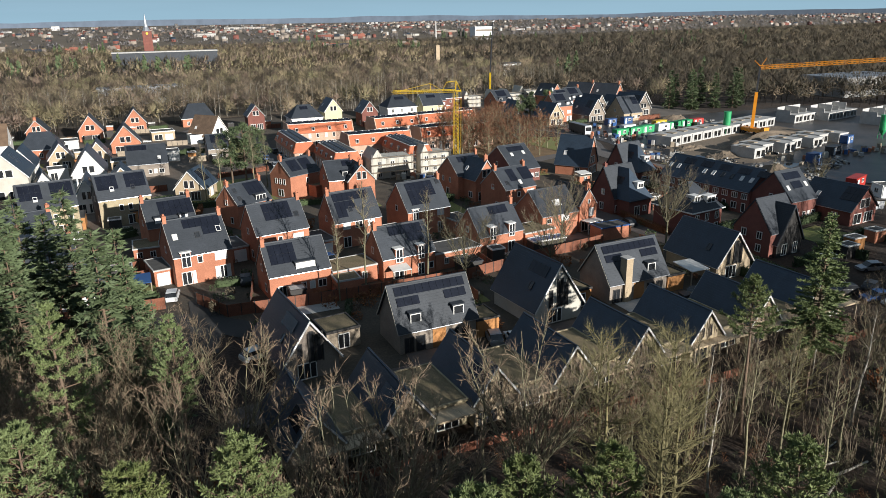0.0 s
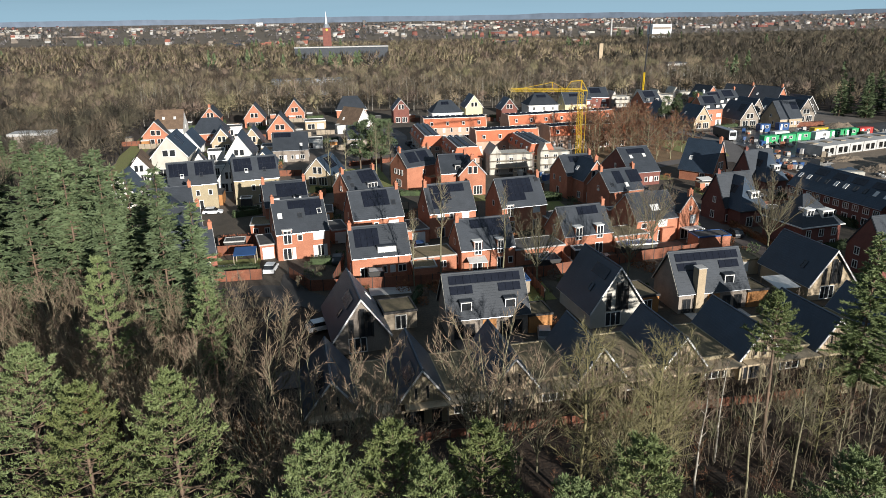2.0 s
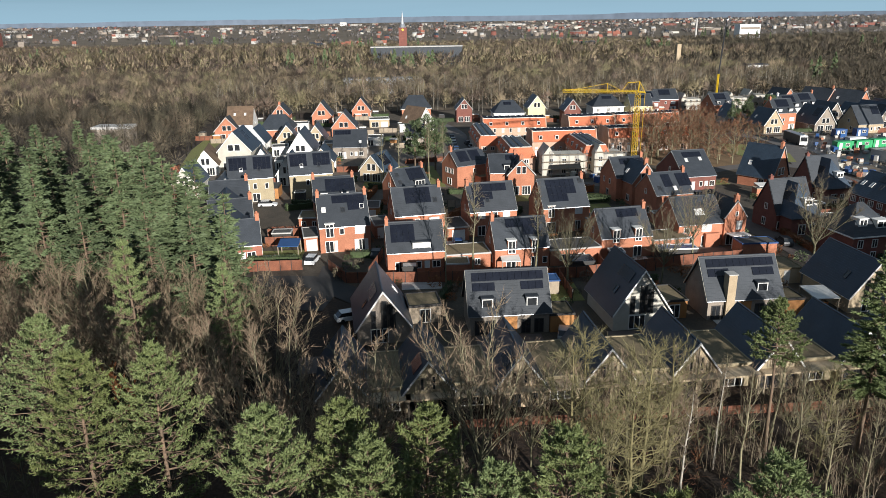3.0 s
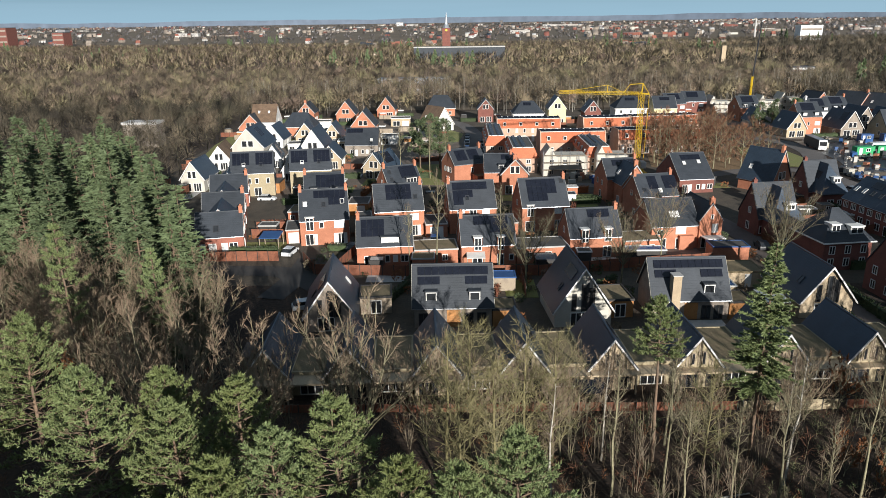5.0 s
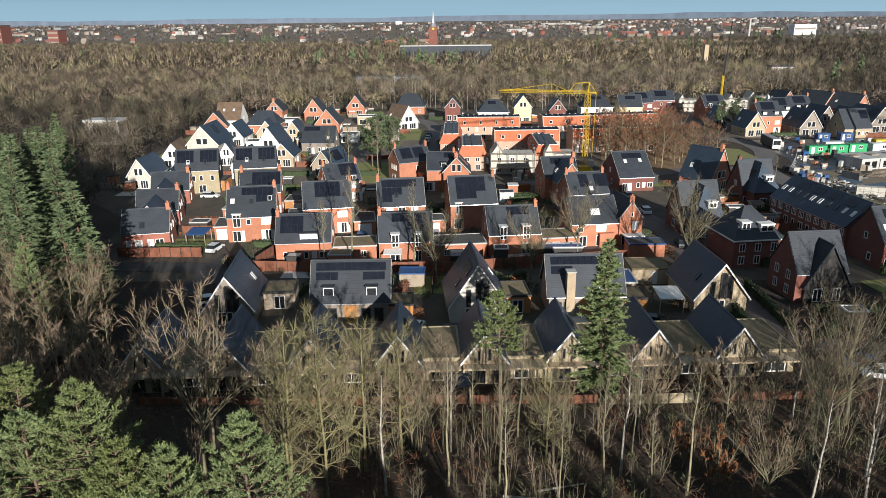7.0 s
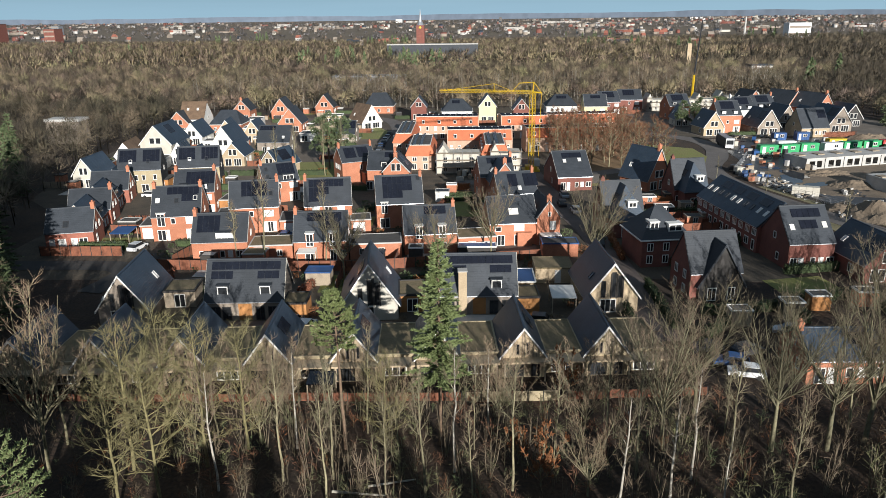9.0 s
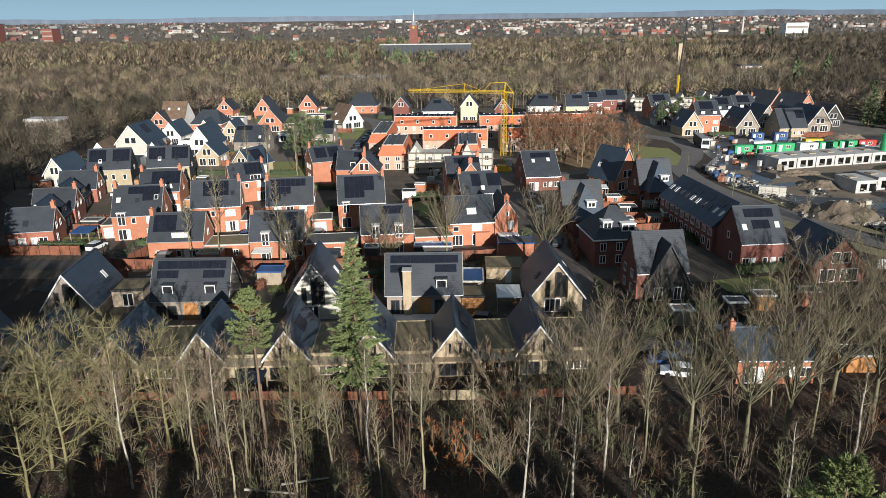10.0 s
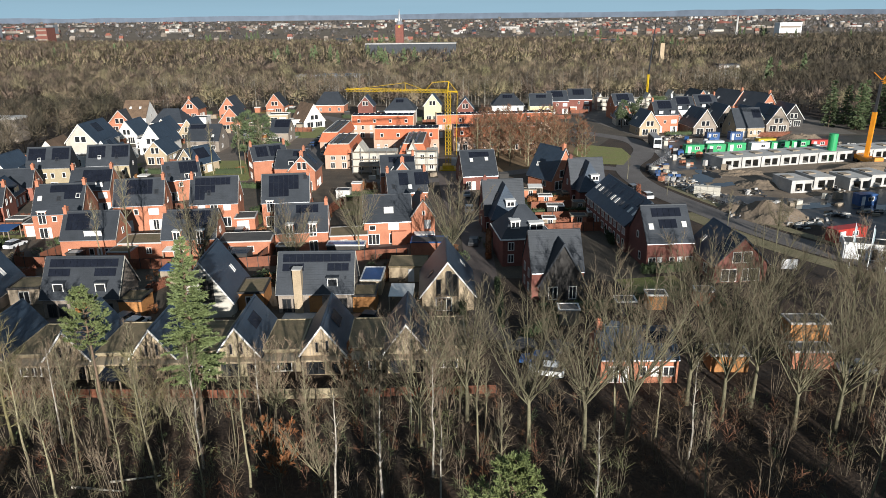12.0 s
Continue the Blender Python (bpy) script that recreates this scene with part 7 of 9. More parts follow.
for i, (sx, sy) in enumerate(((104, 122), (110, 124), (106, 132), (112, 135), (105, 141), (111, 144), (114, 127), (102, 147))):
    outbuilding("garden_shed", "small garden shed with flat roof behind the row", sx, sx + 2.6 + i % 3 * 0.5, sy, sy + 2.4, 2.2, wall=(PALEWOOD, BRICK, DARKWOOD)[i % 3], top=FELT, rim=(WHITE, PALEWOOD)[i % 2], wins=((0.2, 1.0),), category="shed")
brick_house(104.2, 113.2, 58.7, 62.4, 3.0, 5.4, wall=BRICK, roof=SLATE_BLUE, panels=((0.1, 0.85, 3, 1),), rows=LOW, stacks=(-1,), label="low orange brick house with a dark roof among trees", trim=SLATE, rot=1)
outbuilding("garden_shed", "orange brick shed under the trees", 118.0, 122.5, 61.5, 64.5, 2.2, wall=WOOD, category="shed")
outbuilding("garden_shed", "orange brick shed under the trees", 128.0, 133.0, 62.4, 65.0, 2.3, wall=BRICK, category="shed")
outbuilding("garden_shed", "orange shed under the trees", 131.0, 136.0, 70.0, 73.0, 2.6, wall=WOOD, category="shed")


def pergola(x, y, w, d, roof, label, rot=0.0):
    h = thing("pergola", label, "pergola", x, y, rot, group="garden canopies")
    part("roof", Geo().slab((-w / 2, -d / 2, 2.3), (w / 2, -d / 2, 2.3), (w / 2, d / 2, 2.6), (-w / 2, d / 2, 2.6), 0.12), roof, h)
    for px in (-w / 2 + 0.1, w / 2 - 0.1):
        for py, z in ((-d / 2 + 0.1, 2.3), (d / 2 - 0.1, 2.58)):
            part("post", Geo().box(px - 0.07, px + 0.07, py - 0.07, py + 0.07, 0, z), PALEWOOD, h)


pergola(-2.4, 115.0, 3.8, 4.0, METAL_B, "timber garden canopy with blue roof")
pergola(36.6, 101.8, 3.2, 2.6, WHITE, "white glazed veranda roof")
pergola(79.0, 82.0, 3.6, 4.5, WHITE, "white glazed conservatory roof")
pergola(48.0, 55.4, 3.0, 2.6, SOLAR, "dark glass garden canopy")
pergola(105, 150, 3.4, 3.0, WHITE, "white garden canopy on posts")


# ---- vehicles ----
def car(x, y, rot, paint, label, long=4.3, high=1.48, z=0.04):
    h = thing("car", label, "car", x, y, rot, z, group="parked cars")
    w = 0.88

    def body():
        g = Geo()
        side = [(-long / 2, 0.3), (long / 2, 0.3), (long / 2, 0.68), (long / 2 - 0.9, 0.86), (long / 2 - 1.0, 0.9), (-long / 2 + 0.1, 0.95), (-long / 2, 0.7)]
        g.prism([(a, -w, z) for a, z in side], (0, 2 * w, 0))
        return mesh("body", g, paint)
    part("body", kept(("carbody", long, paint.name), body), None, h)
    top = [(-long / 2 + 0.15, 0.93), (long / 2 - 1.05, 0.88), (long / 2 - 1.75, high), (-long / 2 + 0.75, high)]
    part("cabin_glass", kept(("cabin", long, high), lambda: mesh("cabin_glass", Geo().prism([(a, -w + 0.1, z) for a, z in top], (0, 2 * w - 0.2, 0)), GLASS)), None, h)
    part("roof", kept(("carroof", long, high, paint.name), lambda: mesh("roof", Geo().box(-long / 2 + 0.72, long / 2 - 1.72, -w + 0.12, w - 0.12, high, high + 0.05), paint)), None, h)
    wheel = kept(("wheel",), lambda: mesh("wheel", Geo().beam((0, -0.1, 0), (0, 0.1, 0), 0.32, sides=14), RUBBER))
    for a in (-long / 2 + 0.8, long / 2 - 0.85):
        for b in (-w + 0.06, w - 0.06):
            part("wheel", wheel, None, h, at=pose(a, b, 0.31))
    return h


CARS = ((43.8, 204, 92, SILVER), (43.6, 211, 91, METAL_D), (43.0, 218, 95, METAL_W), (42.4, 225, 94, SILVER), (41.6, 232, 96, METAL_D), (100.6, 66.5, 20, METAL_D), (108.4, 72.4, 160, SILVER), (2.2, 110.4, 80, METAL_W), (98.2, 60.6, 165, METAL_W), (135.2, 61.6, 170, SILVER), (95.6, 67.2, 160, METAL_D), (97.4, 63.4, 165, METAL_B), (43.4, 118.6, 90, SILVER), (42.2, 74.0, 80, METAL_W), (40.0, 75.6, 75, SILVER), (10.6, 84.0, 20, METAL_W), (97.6, 101.6, 170, METAL_D), (90.0, 112.0, 85, METAL_D), (88.6, 150.0, 92, SILVER), (87.0, 142.0, 92, METAL_D), (89.2, 136.0, 92, METAL_W), (74.4, 76.0, 170, METAL_D), (-12.9, 152.4, 0, METAL_W), (29.0, 117.4, 90, METAL_B), (131.2, 148.0, 100, METAL_W), (129.5, 156.0, 105, SILVER), (13.6, 112.6, 85, METAL_D))
for x, y, r, m in CARS:
    car(x, y, r, m, {"white_metal": "white", "silver_metal": "silver grey", "dark_metal": "black", "blue_metal": "dark blue"}[m.name] + " hatchback parked on the ground")
for i in range(9):
    car(37.0 + 0.25 * math.sin(i), 196 + i * 6.2, 88, (METAL_D, METAL_W, SILVER, METAL_D, METAL_B)[i % 5], ("black", "white", "silver grey", "black", "dark blue")[i % 5] + " car parked along the curved street")
for i in range(11):
    car(55 + (i % 4) * 5.2, 191.0 + (i // 4) * 3.4, 90 * (i % 2), (METAL_W, SILVER, METAL_D, METAL_R)[i % 4], ("white", "silver grey", "black", "red")[i % 4] + " car parked in the terrace courtyard")


def coach(x, y, rot):
    h = thing("coach", "long black coach with a white front", "coach", x, y, rot, 0.1)
    part("body", Geo().box(-6.2, 6.0, -1.25, 1.25, 0.4, 3.3), METAL_D, h)
    part("front", Geo().box(6.0, 6.25, -1.25, 1.25, 0.4, 3.3), METAL_W, h)
    part("windscreen", Geo().box(6.25, 6.3, -1.1, 1.1, 1.5, 2.9), GLASS, h)
    part("roof", Geo().box(-6.1, 5.9, -1.15, 1.15, 3.3, 3.42), SILVER, h)
    for a in (-3.6, -2.4, 4.2):
        for b in (-1.15, 1.15):
            part("wheel", Geo().beam((a, b - 0.12, 0.48), (a, b + 0.12, 0.48), 0.48, sides=14), RUBBER, h)


coach(150.6, 218.4, -95)


# ---- building site ----
def shell(x, y, rot, w=6.0, d=9.0, z=2.9, group="concrete house shells"):
    """The bare ground floor of a house: slabs, side walls, a back wall and front piers."""
    h = thing("house_shell", "bare pale concrete ground-floor shell without windows", "house shell", x, y, rot, group=group)
    part("floor_slab", Geo().box(0, w, 0, d, 0.02, 0.25), CONCRETE, h)
    part("side_wall", Geo().box(0, 0.22, 0, d, 0.25, z), CONCRETE, h)
    part("side_wall", Geo().box(w - 0.22, w, 0, d, 0.25, z), CONCRETE, h)
    part("front_wall", Geo().grid([0.22, 1.1, 2.9, 3.5, 5.2, w - 0.22], [0.25, 0.45, 2.3, z], 0.02, 0.24), CONCRETE, h)
    part("back_wall", Geo().box(0.22, w - 0.22, d - 0.24, d - 0.02, 0.25, z), CONCRETE, h)
    part("roof_slab", Geo().box(-0.04, w + 0.04, -0.15, d + 0.1, z, z + 0.26), CONCRETE, h)
    part("upstand", Geo().box(0.4, w * 0.45, d * 0.4, d * 0.7, z + 0.26, z + 0.5), PALEWOOD, h)
    return h


a = radians(15.5)
for i in range(11):
    shell(159.5 + 6.25 * i * math.cos(a), 179.8 + 6.25 * i * math.sin(a), 15.5)
a = radians(9.5)
for i in range(7):
    k = i * 7.6
    off = 2.5 if i % 2 else 0.0
    shell(166.3 + k * math.cos(a) - off * math.sin(a), 151.8 + k * math.sin(a) + off * math.cos(a), 9.5, 5.4, 8.0)
for x, y, n in ((236, 198, 3), (252, 196, 4), (258, 178, 4)):
    for i in range(n):
        h = shell(x + 5.6 * i, y + 1.2 * i, 12, 5.4, 8.0)
        part("upper_wall", Geo().box(0, 5.4, 7.5, 7.75, 3.15, 5.6), CONCRETE, h)
        part("upper_wall", Geo().box(0, 0.22, 2, 7.5, 3.15, 4.8 + (i % 2)), CONCRETE, h)


def container(x, y, rot, paint, label, long=6.0, z=0.0):
    h = thing("container", label, "container", x, y, rot, z - 0.05, group="site containers")
    g = Geo()
    n = 14
    prof = []
    for i in range(n + 1):
        prof += [(i * long / n, -1.2 if i % 2 else -1.14), (min(long, (i + 0.6) * long / n), -1.2 if i % 2 else -1.14)]
    g.prism([(u, v, 0.1) for u, v in prof] + [(long, 1.2, 0.1), (0, 1.2, 0.1)], (0, 0, 2.45))
    part("body", g, paint, h)
    part("roof", Geo().box(-0.03, long + 0.03, -1.24, 1.24, 2.55, 2.63), paint, h)
    part("door", Geo().box(long * 0.12, long * 0.3, -1.27, -1.2, 0.2, 2.2), METAL_W, h)
    window(h, pose(long * 0.62, -1.2, 1.1), 1.4, 1.0, 2)


for x, y, r, m, l in ((156.5, 205.5, 8, METAL_G, "green"), (163.5, 206.6, 8, METAL_G, "green"), (170.5, 208.6, 8, METAL_G, "green"), (178.0, 209.0, 8, METAL_W, "white"), (185.0, 211.0, 8, METAL_G, "green"), (192.0, 212.6, 8, METAL_G, "green"), (171.0, 230.0, 5, METAL_B, "blue"), (179.0, 230.5, 5, METAL_B, "blue"), (198.5, 213.5, 8, METAL_R, "red"), (183.0, 216.5, 8, METAL_Y, "yellow"), (165, 212.5, 8, METAL_W, "white"), (205, 166, 15, METAL_Y, "yellow"), (176.0, 141.0, 10, METAL_B, "blue"), (190, 146, 14, METAL_D, "dark"), (212, 158, 15, METAL_B, "blue")):
    container(x, y, r, m, l + " site container with door and window", 4.4 if m is METAL_B else 6.0)
container(157.2, 113.6, 20, METAL_R, "red site container near the road", 7.5)


def silo(x, y):
    h = thing("mortar_silo", "green mortar silo on steel legs", "silo", x, y, group="site silos")
    part("tank", Geo().beam((0, 0, 3.0), (0, 0, 8.0), 1.25, sides=20), METAL_G, h)
    part("hopper", Geo().beam((0, 0, 1.2), (0, 0, 3.0), 0.25, 1.25, sides=20), METAL_G, h)
    for i in range(4):
        w = math.pi / 4 + i * math.pi / 2
        part("leg", Geo().beam((1.25 * math.cos(w), 1.25 * math.sin(w), 0), (1.1 * math.cos(w), 1.1 * math.sin(w), 3.4), 0.09), METAL_G, h)


silo(194.7, 191.6), silo(231.0, 158.5)


def mound(name, label, x, y, rx, ry, hgt, rot, seed):
    """A heap of sand with an uneven surface, sunk a little into the ground."""
    n, m = 26, 18
    g = Geo()
    for j in range(m + 1):
        for i in range(n + 1):
            u, v = 2 * i / n - 1, 2 * j / m - 1
            r = math.hypot(u, v)
            z = max(0.0, 1 - r ** 1.6) * hgt * (0.75 + 0.5 * noise.noise(Vector((u * 2.2 + seed, v * 2.2, 0)))) + 0.25 * noise.noise(Vector((u * 7, v * 7, seed)))
            g.v.append((u * rx, v * ry, max(-0.05, z) if r < 1 else -0.05))
    for j in range(m):
        for i in range(n):
            q = j * (n + 1) + i
            g.f.append((q, q + 1, q + n + 2, q + n + 1))
    ob = new(name, mesh(name, g, SAND))
    ob.matrix_world = pose(x, y, 0.03, 0, 0, rot)
    tagged(ob, label, "sand heap", "sand heaps")


mound("sand_mound", "pale heap of building sand", 153.5, 131.5, 7.5, 7.0, 4.0, 20, 1)
mound("sand_mound", "long dark heap of excavated sand", 194.0, 174.5, 26, 5.0, 3.0, 13, 5)
mound("sand_mound", "dark overgrown heap of soil by the road", 148.5, 137.5, 5, 4, 1.8, 60, 21)
mound("sand_mound", "low heap of dug soil", 204, 229, 7, 4, 2.6, 20, 25)
mound("sand_mound", "low pale heap of sand", 162.0, 160.0, 6, 5, 1.8, 0, 9)
mound("sand_mound", "low pale heap of sand", 163.0, 174.0, 7, 3, 1.4, 10, 12)
mound("sand_mound", "heap of sand behind the containers", 199, 224, 8, 5, 3.2, 0, 15)


def pallets():
    """Stacks of building material along the site fence."""
    r = random.Random(4)
    kinds = ((PALEWOOD, "stack of pale timber on the site"), (CONCRETE, "pallet of concrete blocks on the site"), (BRICK, "pallet of orange bricks on the site"), (METAL_D, "bundle of dark building material"), (CREAM, "wrapped pale pallet of insulation"), (METAL_B, "blue-wrapped pallet of building material"))
    places = [(139.6 + 1.35 * (i % 4) + r.uniform(-0.4, 0.4), 180 - 2.4 * (i // 4) + r.uniform(-0.6, 0.6)) for i in range(28)]
    places += [(r.uniform(152, 200), r.uniform(196, 228)) for _ in range(44)] + [(r.uniform(160, 215), r.uniform(140, 147)) for _ in range(26)] + [(r.uniform(150, 162), r.uniform(178, 196)) for _ in range(12)] + [(r.uniform(60, 80), r.uniform(167, 176)) for _ in range(18)]
    for x, y in places:
        m, label = r.choice(kinds)
        w, d, z = r.uniform(0.9, 2.2), r.uniform(0.8, 1.3), r.uniform(0.5, 1.6)
        h = thing("material_stack", label, "building material", x, y, r.uniform(0, 90), 0.06, group="building material")
        part("pallet", Geo().box(-w / 2, w / 2, -d / 2, d / 2, 0, 0.14), PALEWOOD, h)
        part("load", Geo().box(-w / 2 + 0.04, w / 2 - 0.04, -d / 2 + 0.04, d / 2 - 0.04, 0.145, 0.14 + z), m, h)


pallets()
h = thing("block_stack", "big pale stack of sand-lime blocks beside the road", "building material", 146.2, 151.0, -20, 0.06)
for i in range(4):
    for j in range(2):
        part("block", Geo().box(-3 + i * 1.5 + 0.03, -3 + (i + 1) * 1.5 - 0.03, -1, 1, j * 1.05, j * 1.05 + 1.0), CREAM, h)


def puddle(x, y, w, d, rot, seed):
    pts = []
    for i in range(28):
        a = 2 * math.pi * i / 28
        k = 1 + 0.55 * noise.noise(Vector((math.cos(a) * 1.3 + seed, math.sin(a) * 1.3, seed * 0.7)))
        pts.append((w * k * math.cos(a), d * k * math.sin(a)))
    c, sn = math.cos(radians(rot)), math.sin(radians(rot))
    sheet("puddle", [(x + c * u - sn * v, y + sn * u + c * v) for u, v in pts], 0.105 + 0.004 * (seed % 4), WATER, "sky-reflecting puddle on the muddy site", category="water")


for i, q in enumerate(((154.8, 174.2, 5.0, 2.6, 100), (150.5, 168.5, 4.6, 2.8, 70), (154.0, 161.5, 3.6, 2.0, 30), (161.5, 156.6, 2.8, 1.3, 120), (148.0, 160.0, 2.2, 4.2, 10), (166, 140, 6, 2, 20), (180, 138, 7, 2.2, 15), (151.5, 182.5, 2.4, 1.6, 0), (170, 200, 5, 1.4, 12), (150, 142, 2.2, 1.0, 60), (157, 226, 4, 1.4, 20), (186, 224, 5, 1.6, 10))):
    puddle(*q, i + 1)


def rubble(x, y, n, spread, seed):
    """A loose heap of blocks, planks and waste on the site."""
    r = random.Random(seed)
    h = thing("rubble_heap", "loose heap of blocks, boards and waste on the mud", "rubble", x, y, r.uniform(0, 90), 0.06, group="rubble heaps")
    for m in (CONCRETE, PALEWOOD, METAL_D):
        g = Geo()
        for _ in range(n):
            u, v, w, d, z = r.gauss(0, spread), r.gauss(0, spread), r.uniform(0.15, 0.9), r.uniform(0.1, 0.4), r.uniform(0.1, 0.6)
            g.box(u - w, u + w, v - d, v + d, -0.02, z)
        tagged(part("debris", g, m, h), kind="stuff")


for i in range(22):
    t = i / 21
    rubble(140.5 + 4.6 * t + (i % 3) * 1.9, 178 - 29 * t, 5, 0.9, 60 + i)
for i, (x, y) in enumerate(((152, 198), (156, 199), (160, 201), (166, 214), (172, 217), (178, 221), (186, 222), (192, 224), (158, 233), (163, 236), (170, 238), (176, 240), (158, 181), (165, 186), (172, 189), (170, 155), (178, 157), (186, 160), (158, 152), (150, 138), (147, 132), (156, 124), (162, 127), (168, 132), (176, 134), (184, 137), (158, 142), (200, 221), (206, 226), (212, 220))):
    rubble(x, y, 8, 1.5, 200 + i)


def site_fence(x0, y0, x1, y1):
    """Wire-mesh barrier panels on feet."""
    ln = math.hypot(x1 - x0, y1 - y0)
    n = max(1, round(ln / 3.5))
    w = ln / n
    h = thing("site_fence", "wire-mesh temporary fence round the building site", "fence", x0, y0, math.degrees(math.atan2(y1 - y0, x1 - x0)), 0.05, group="site fences")
    for i in range(n):
        part("panel_frame", Geo().beam((0.04, 0, 0.15), (0.04, 0, 2.0), 0.02, sides=4).beam((w - 0.04, 0, 0.15), (w - 0.04, 0, 2.0), 0.02, sides=4).beam((0.04, 0, 0.15), (w - 0.04, 0, 0.15), 0.018, sides=4).beam((0.04, 0, 2.0), (w - 0.04, 0, 2.0), 0.018, sides=4), SILVER, h, at=pose(i * w, 0, 0))
        g = Geo()
        for k in range(1, 12):
            u = 0.04 + (w - 0.08) * k / 12
            g.beam((u, 0, 0.15), (u, 0, 2.0), 0.008, sides=4)
        for z in (0.6, 1.1, 1.6):
            g.beam((0.04, 0, z), (w - 0.04, 0, z), 0.014, sides=4)
        tagged(part("wire_mesh", g, SILVER, h, at=pose(i * w, 0, 0)), kind="stuff")
        part("foot", Geo().box(-0.12, 0.12, -0.35, 0.35, -0.01, 0.15), CONCRETE, h, at=pose(i * w, 0, 0))


for q in ((138.4, 176, 140.2, 160), (140.2, 160, 145.2, 143), (145.2, 143, 156.0, 122), (138.4, 176, 146, 190), (146, 190, 151, 200), (151, 200, 152, 230)):
    site_fence(*q)


def site_office():
    h = thing("site_office", "white flat-roofed site office by the road", "office", 158.6, 104.4, -20)
    flat_block(h, -3.5, 4.0, -2.0, 2.0, 2.9, METAL_W, FELT, WHITE, name="body")
    windows(h, (-3.5, 4.0, -2.0, 2.0), [("F", -1.0, 1.0, 1.4, 1.2, 2), ("F", 1.0, 0.2, 1.0, 2.1, 1), ("F", 2.6, 1.0, 1.2, 1.2, 2), ("L", 0, 1.0, 1.4, 1.2, 2)])
    for i, (x, y) in enumerate(((153.2, 98.7), (155.4, 97.2), (157.5, 95.8))):
        f = thing("flagpole", "white flagpole with a hanging pale flag", "flagpole", x, y, group="flagpoles")
        part("pole", Geo().beam((0, 0, 0), (0, 0, 8.0), 0.07, 0.05, 8), METAL_W, f)
        g = Geo()
        for k in range(6):
            g.v += [(0.07 + 0.05 * k, 0.06 * math.sin(k * 1.9), 7.7 - 0.12 * k), (0.07 + 0.05 * k, 0.06 * math.sin(k * 1.9 + 0.8), 4.9 - 0.1 * k)]
        g.f += [(2 * k, 2 * k + 1, 2 * k + 3, 2 * k + 2) for k in range(5)]
        part("flag", g, mat("flag_cloth_" + "abc"[i], (0.55, 0.62, 0.66), (0.4, 0.5, 0.5), 0.8, 2, 6, 0.1, 0.0), f)
    s = thing("site_sign", "white board on two posts beside the road", "sign", 141.5, 95.0, -10)
    part("board", Geo().box(-1.2, 1.2, -0.05, 0.05, 1.2, 2.9), METAL_W, s)
    for u in (-0.9, 0.9):
        part("post", Geo().beam((u, 0.08, 0), (u, 0.08, 2.9), 0.05), PALEWOOD, s)


site_office()


def lattice(g, a, b, s, n, r):
    """A square lattice girder from a to b."""
    a, b = Vector(a), Vector(b)
    z = (b - a).normalized()
    x = z.orthogonal().normalized()
    y = z.cross(x)
    cs = [(x * i + y * j) * s / 2 for i, j in ((1, 1), (-1, 1), (-1, -1), (1, -1))]
    for c in cs:
        g.beam(a + c, b + c, r)
    for k in range(n):
        p, q = a.lerp(b, k / n), a.lerp(b, (k + 1) / n)
        for i in range(4):
            g.beam(p + cs[i], q + cs[(i + 1) % 4], r * 0.7)


def yellow_crane():
    h = thing("tower_crane", "yellow fast-erecting tower crane with lattice jib", "crane", 83.5, 181.5)
    part("base_frame", Geo().box(-2.4, 2.4, -2.4, 2.4, 0.1, 0.5).box(-1.6, 1.6, -1.6, 1.6, 0.5, 1.5), METAL_Y, h)
    part("ballast", Geo().box(0.9, 2.3, -1.5, 1.5, 1.5, 3.2), CONCRETE, h)
    g = Geo()
    lattice(g, (0, 0, 1.5), (0, 0, 21.8), 1.1, 20, 0.055)
    part("mast", g, METAL_Y, h)
    tip = Vector((58.6 - 83.5, 163 - 181.5, 24.2))
    g = Geo()
    lattice(g, (0, 0, 21.8), tip, 0.55, 30, 0.04)
    part("jib", g, METAL_Y, h)
    back = Vector((2.6, 1.9, 21.4))
    head = Vector((0.3, 0.2, 24.4))
    spot = Vector((0, 0, 21.8))
    king = spot.lerp(tip, 0.44) + Vector((0, 0, 2.0))
    part("counter_jib", Geo().beam((0, 0, 21.8), back, 0.2), METAL_Y, h)
    part("apex", Geo().beam((0, 0, 21.8), head, 0.16).beam(head, back, 0.08), METAL_Y, h)
    part("king_post", Geo().beam(spot.lerp(tip, 0.44), king, 0.08), METAL_Y, h)
    part("head_strut", Geo().beam(head, spot.lerp(tip, 0.16) + Vector((0, 0, 2.3)), 0.09).beam(spot.lerp(tip, 0.16) + Vector((0, 0, 2.3)), spot.lerp(tip, 0.24), 0.06), METAL_Y, h)
    part("tie_rod", Geo().beam(king, spot.lerp(tip, 0.97), 0.05).beam(king, spot.lerp(tip, 0.22), 0.05), METAL_Y, h)
    part("rear_strut", Geo().beam(back, (2.2, 1.6, 3.2), 0.06), METAL_Y, h)


yellow_crane()


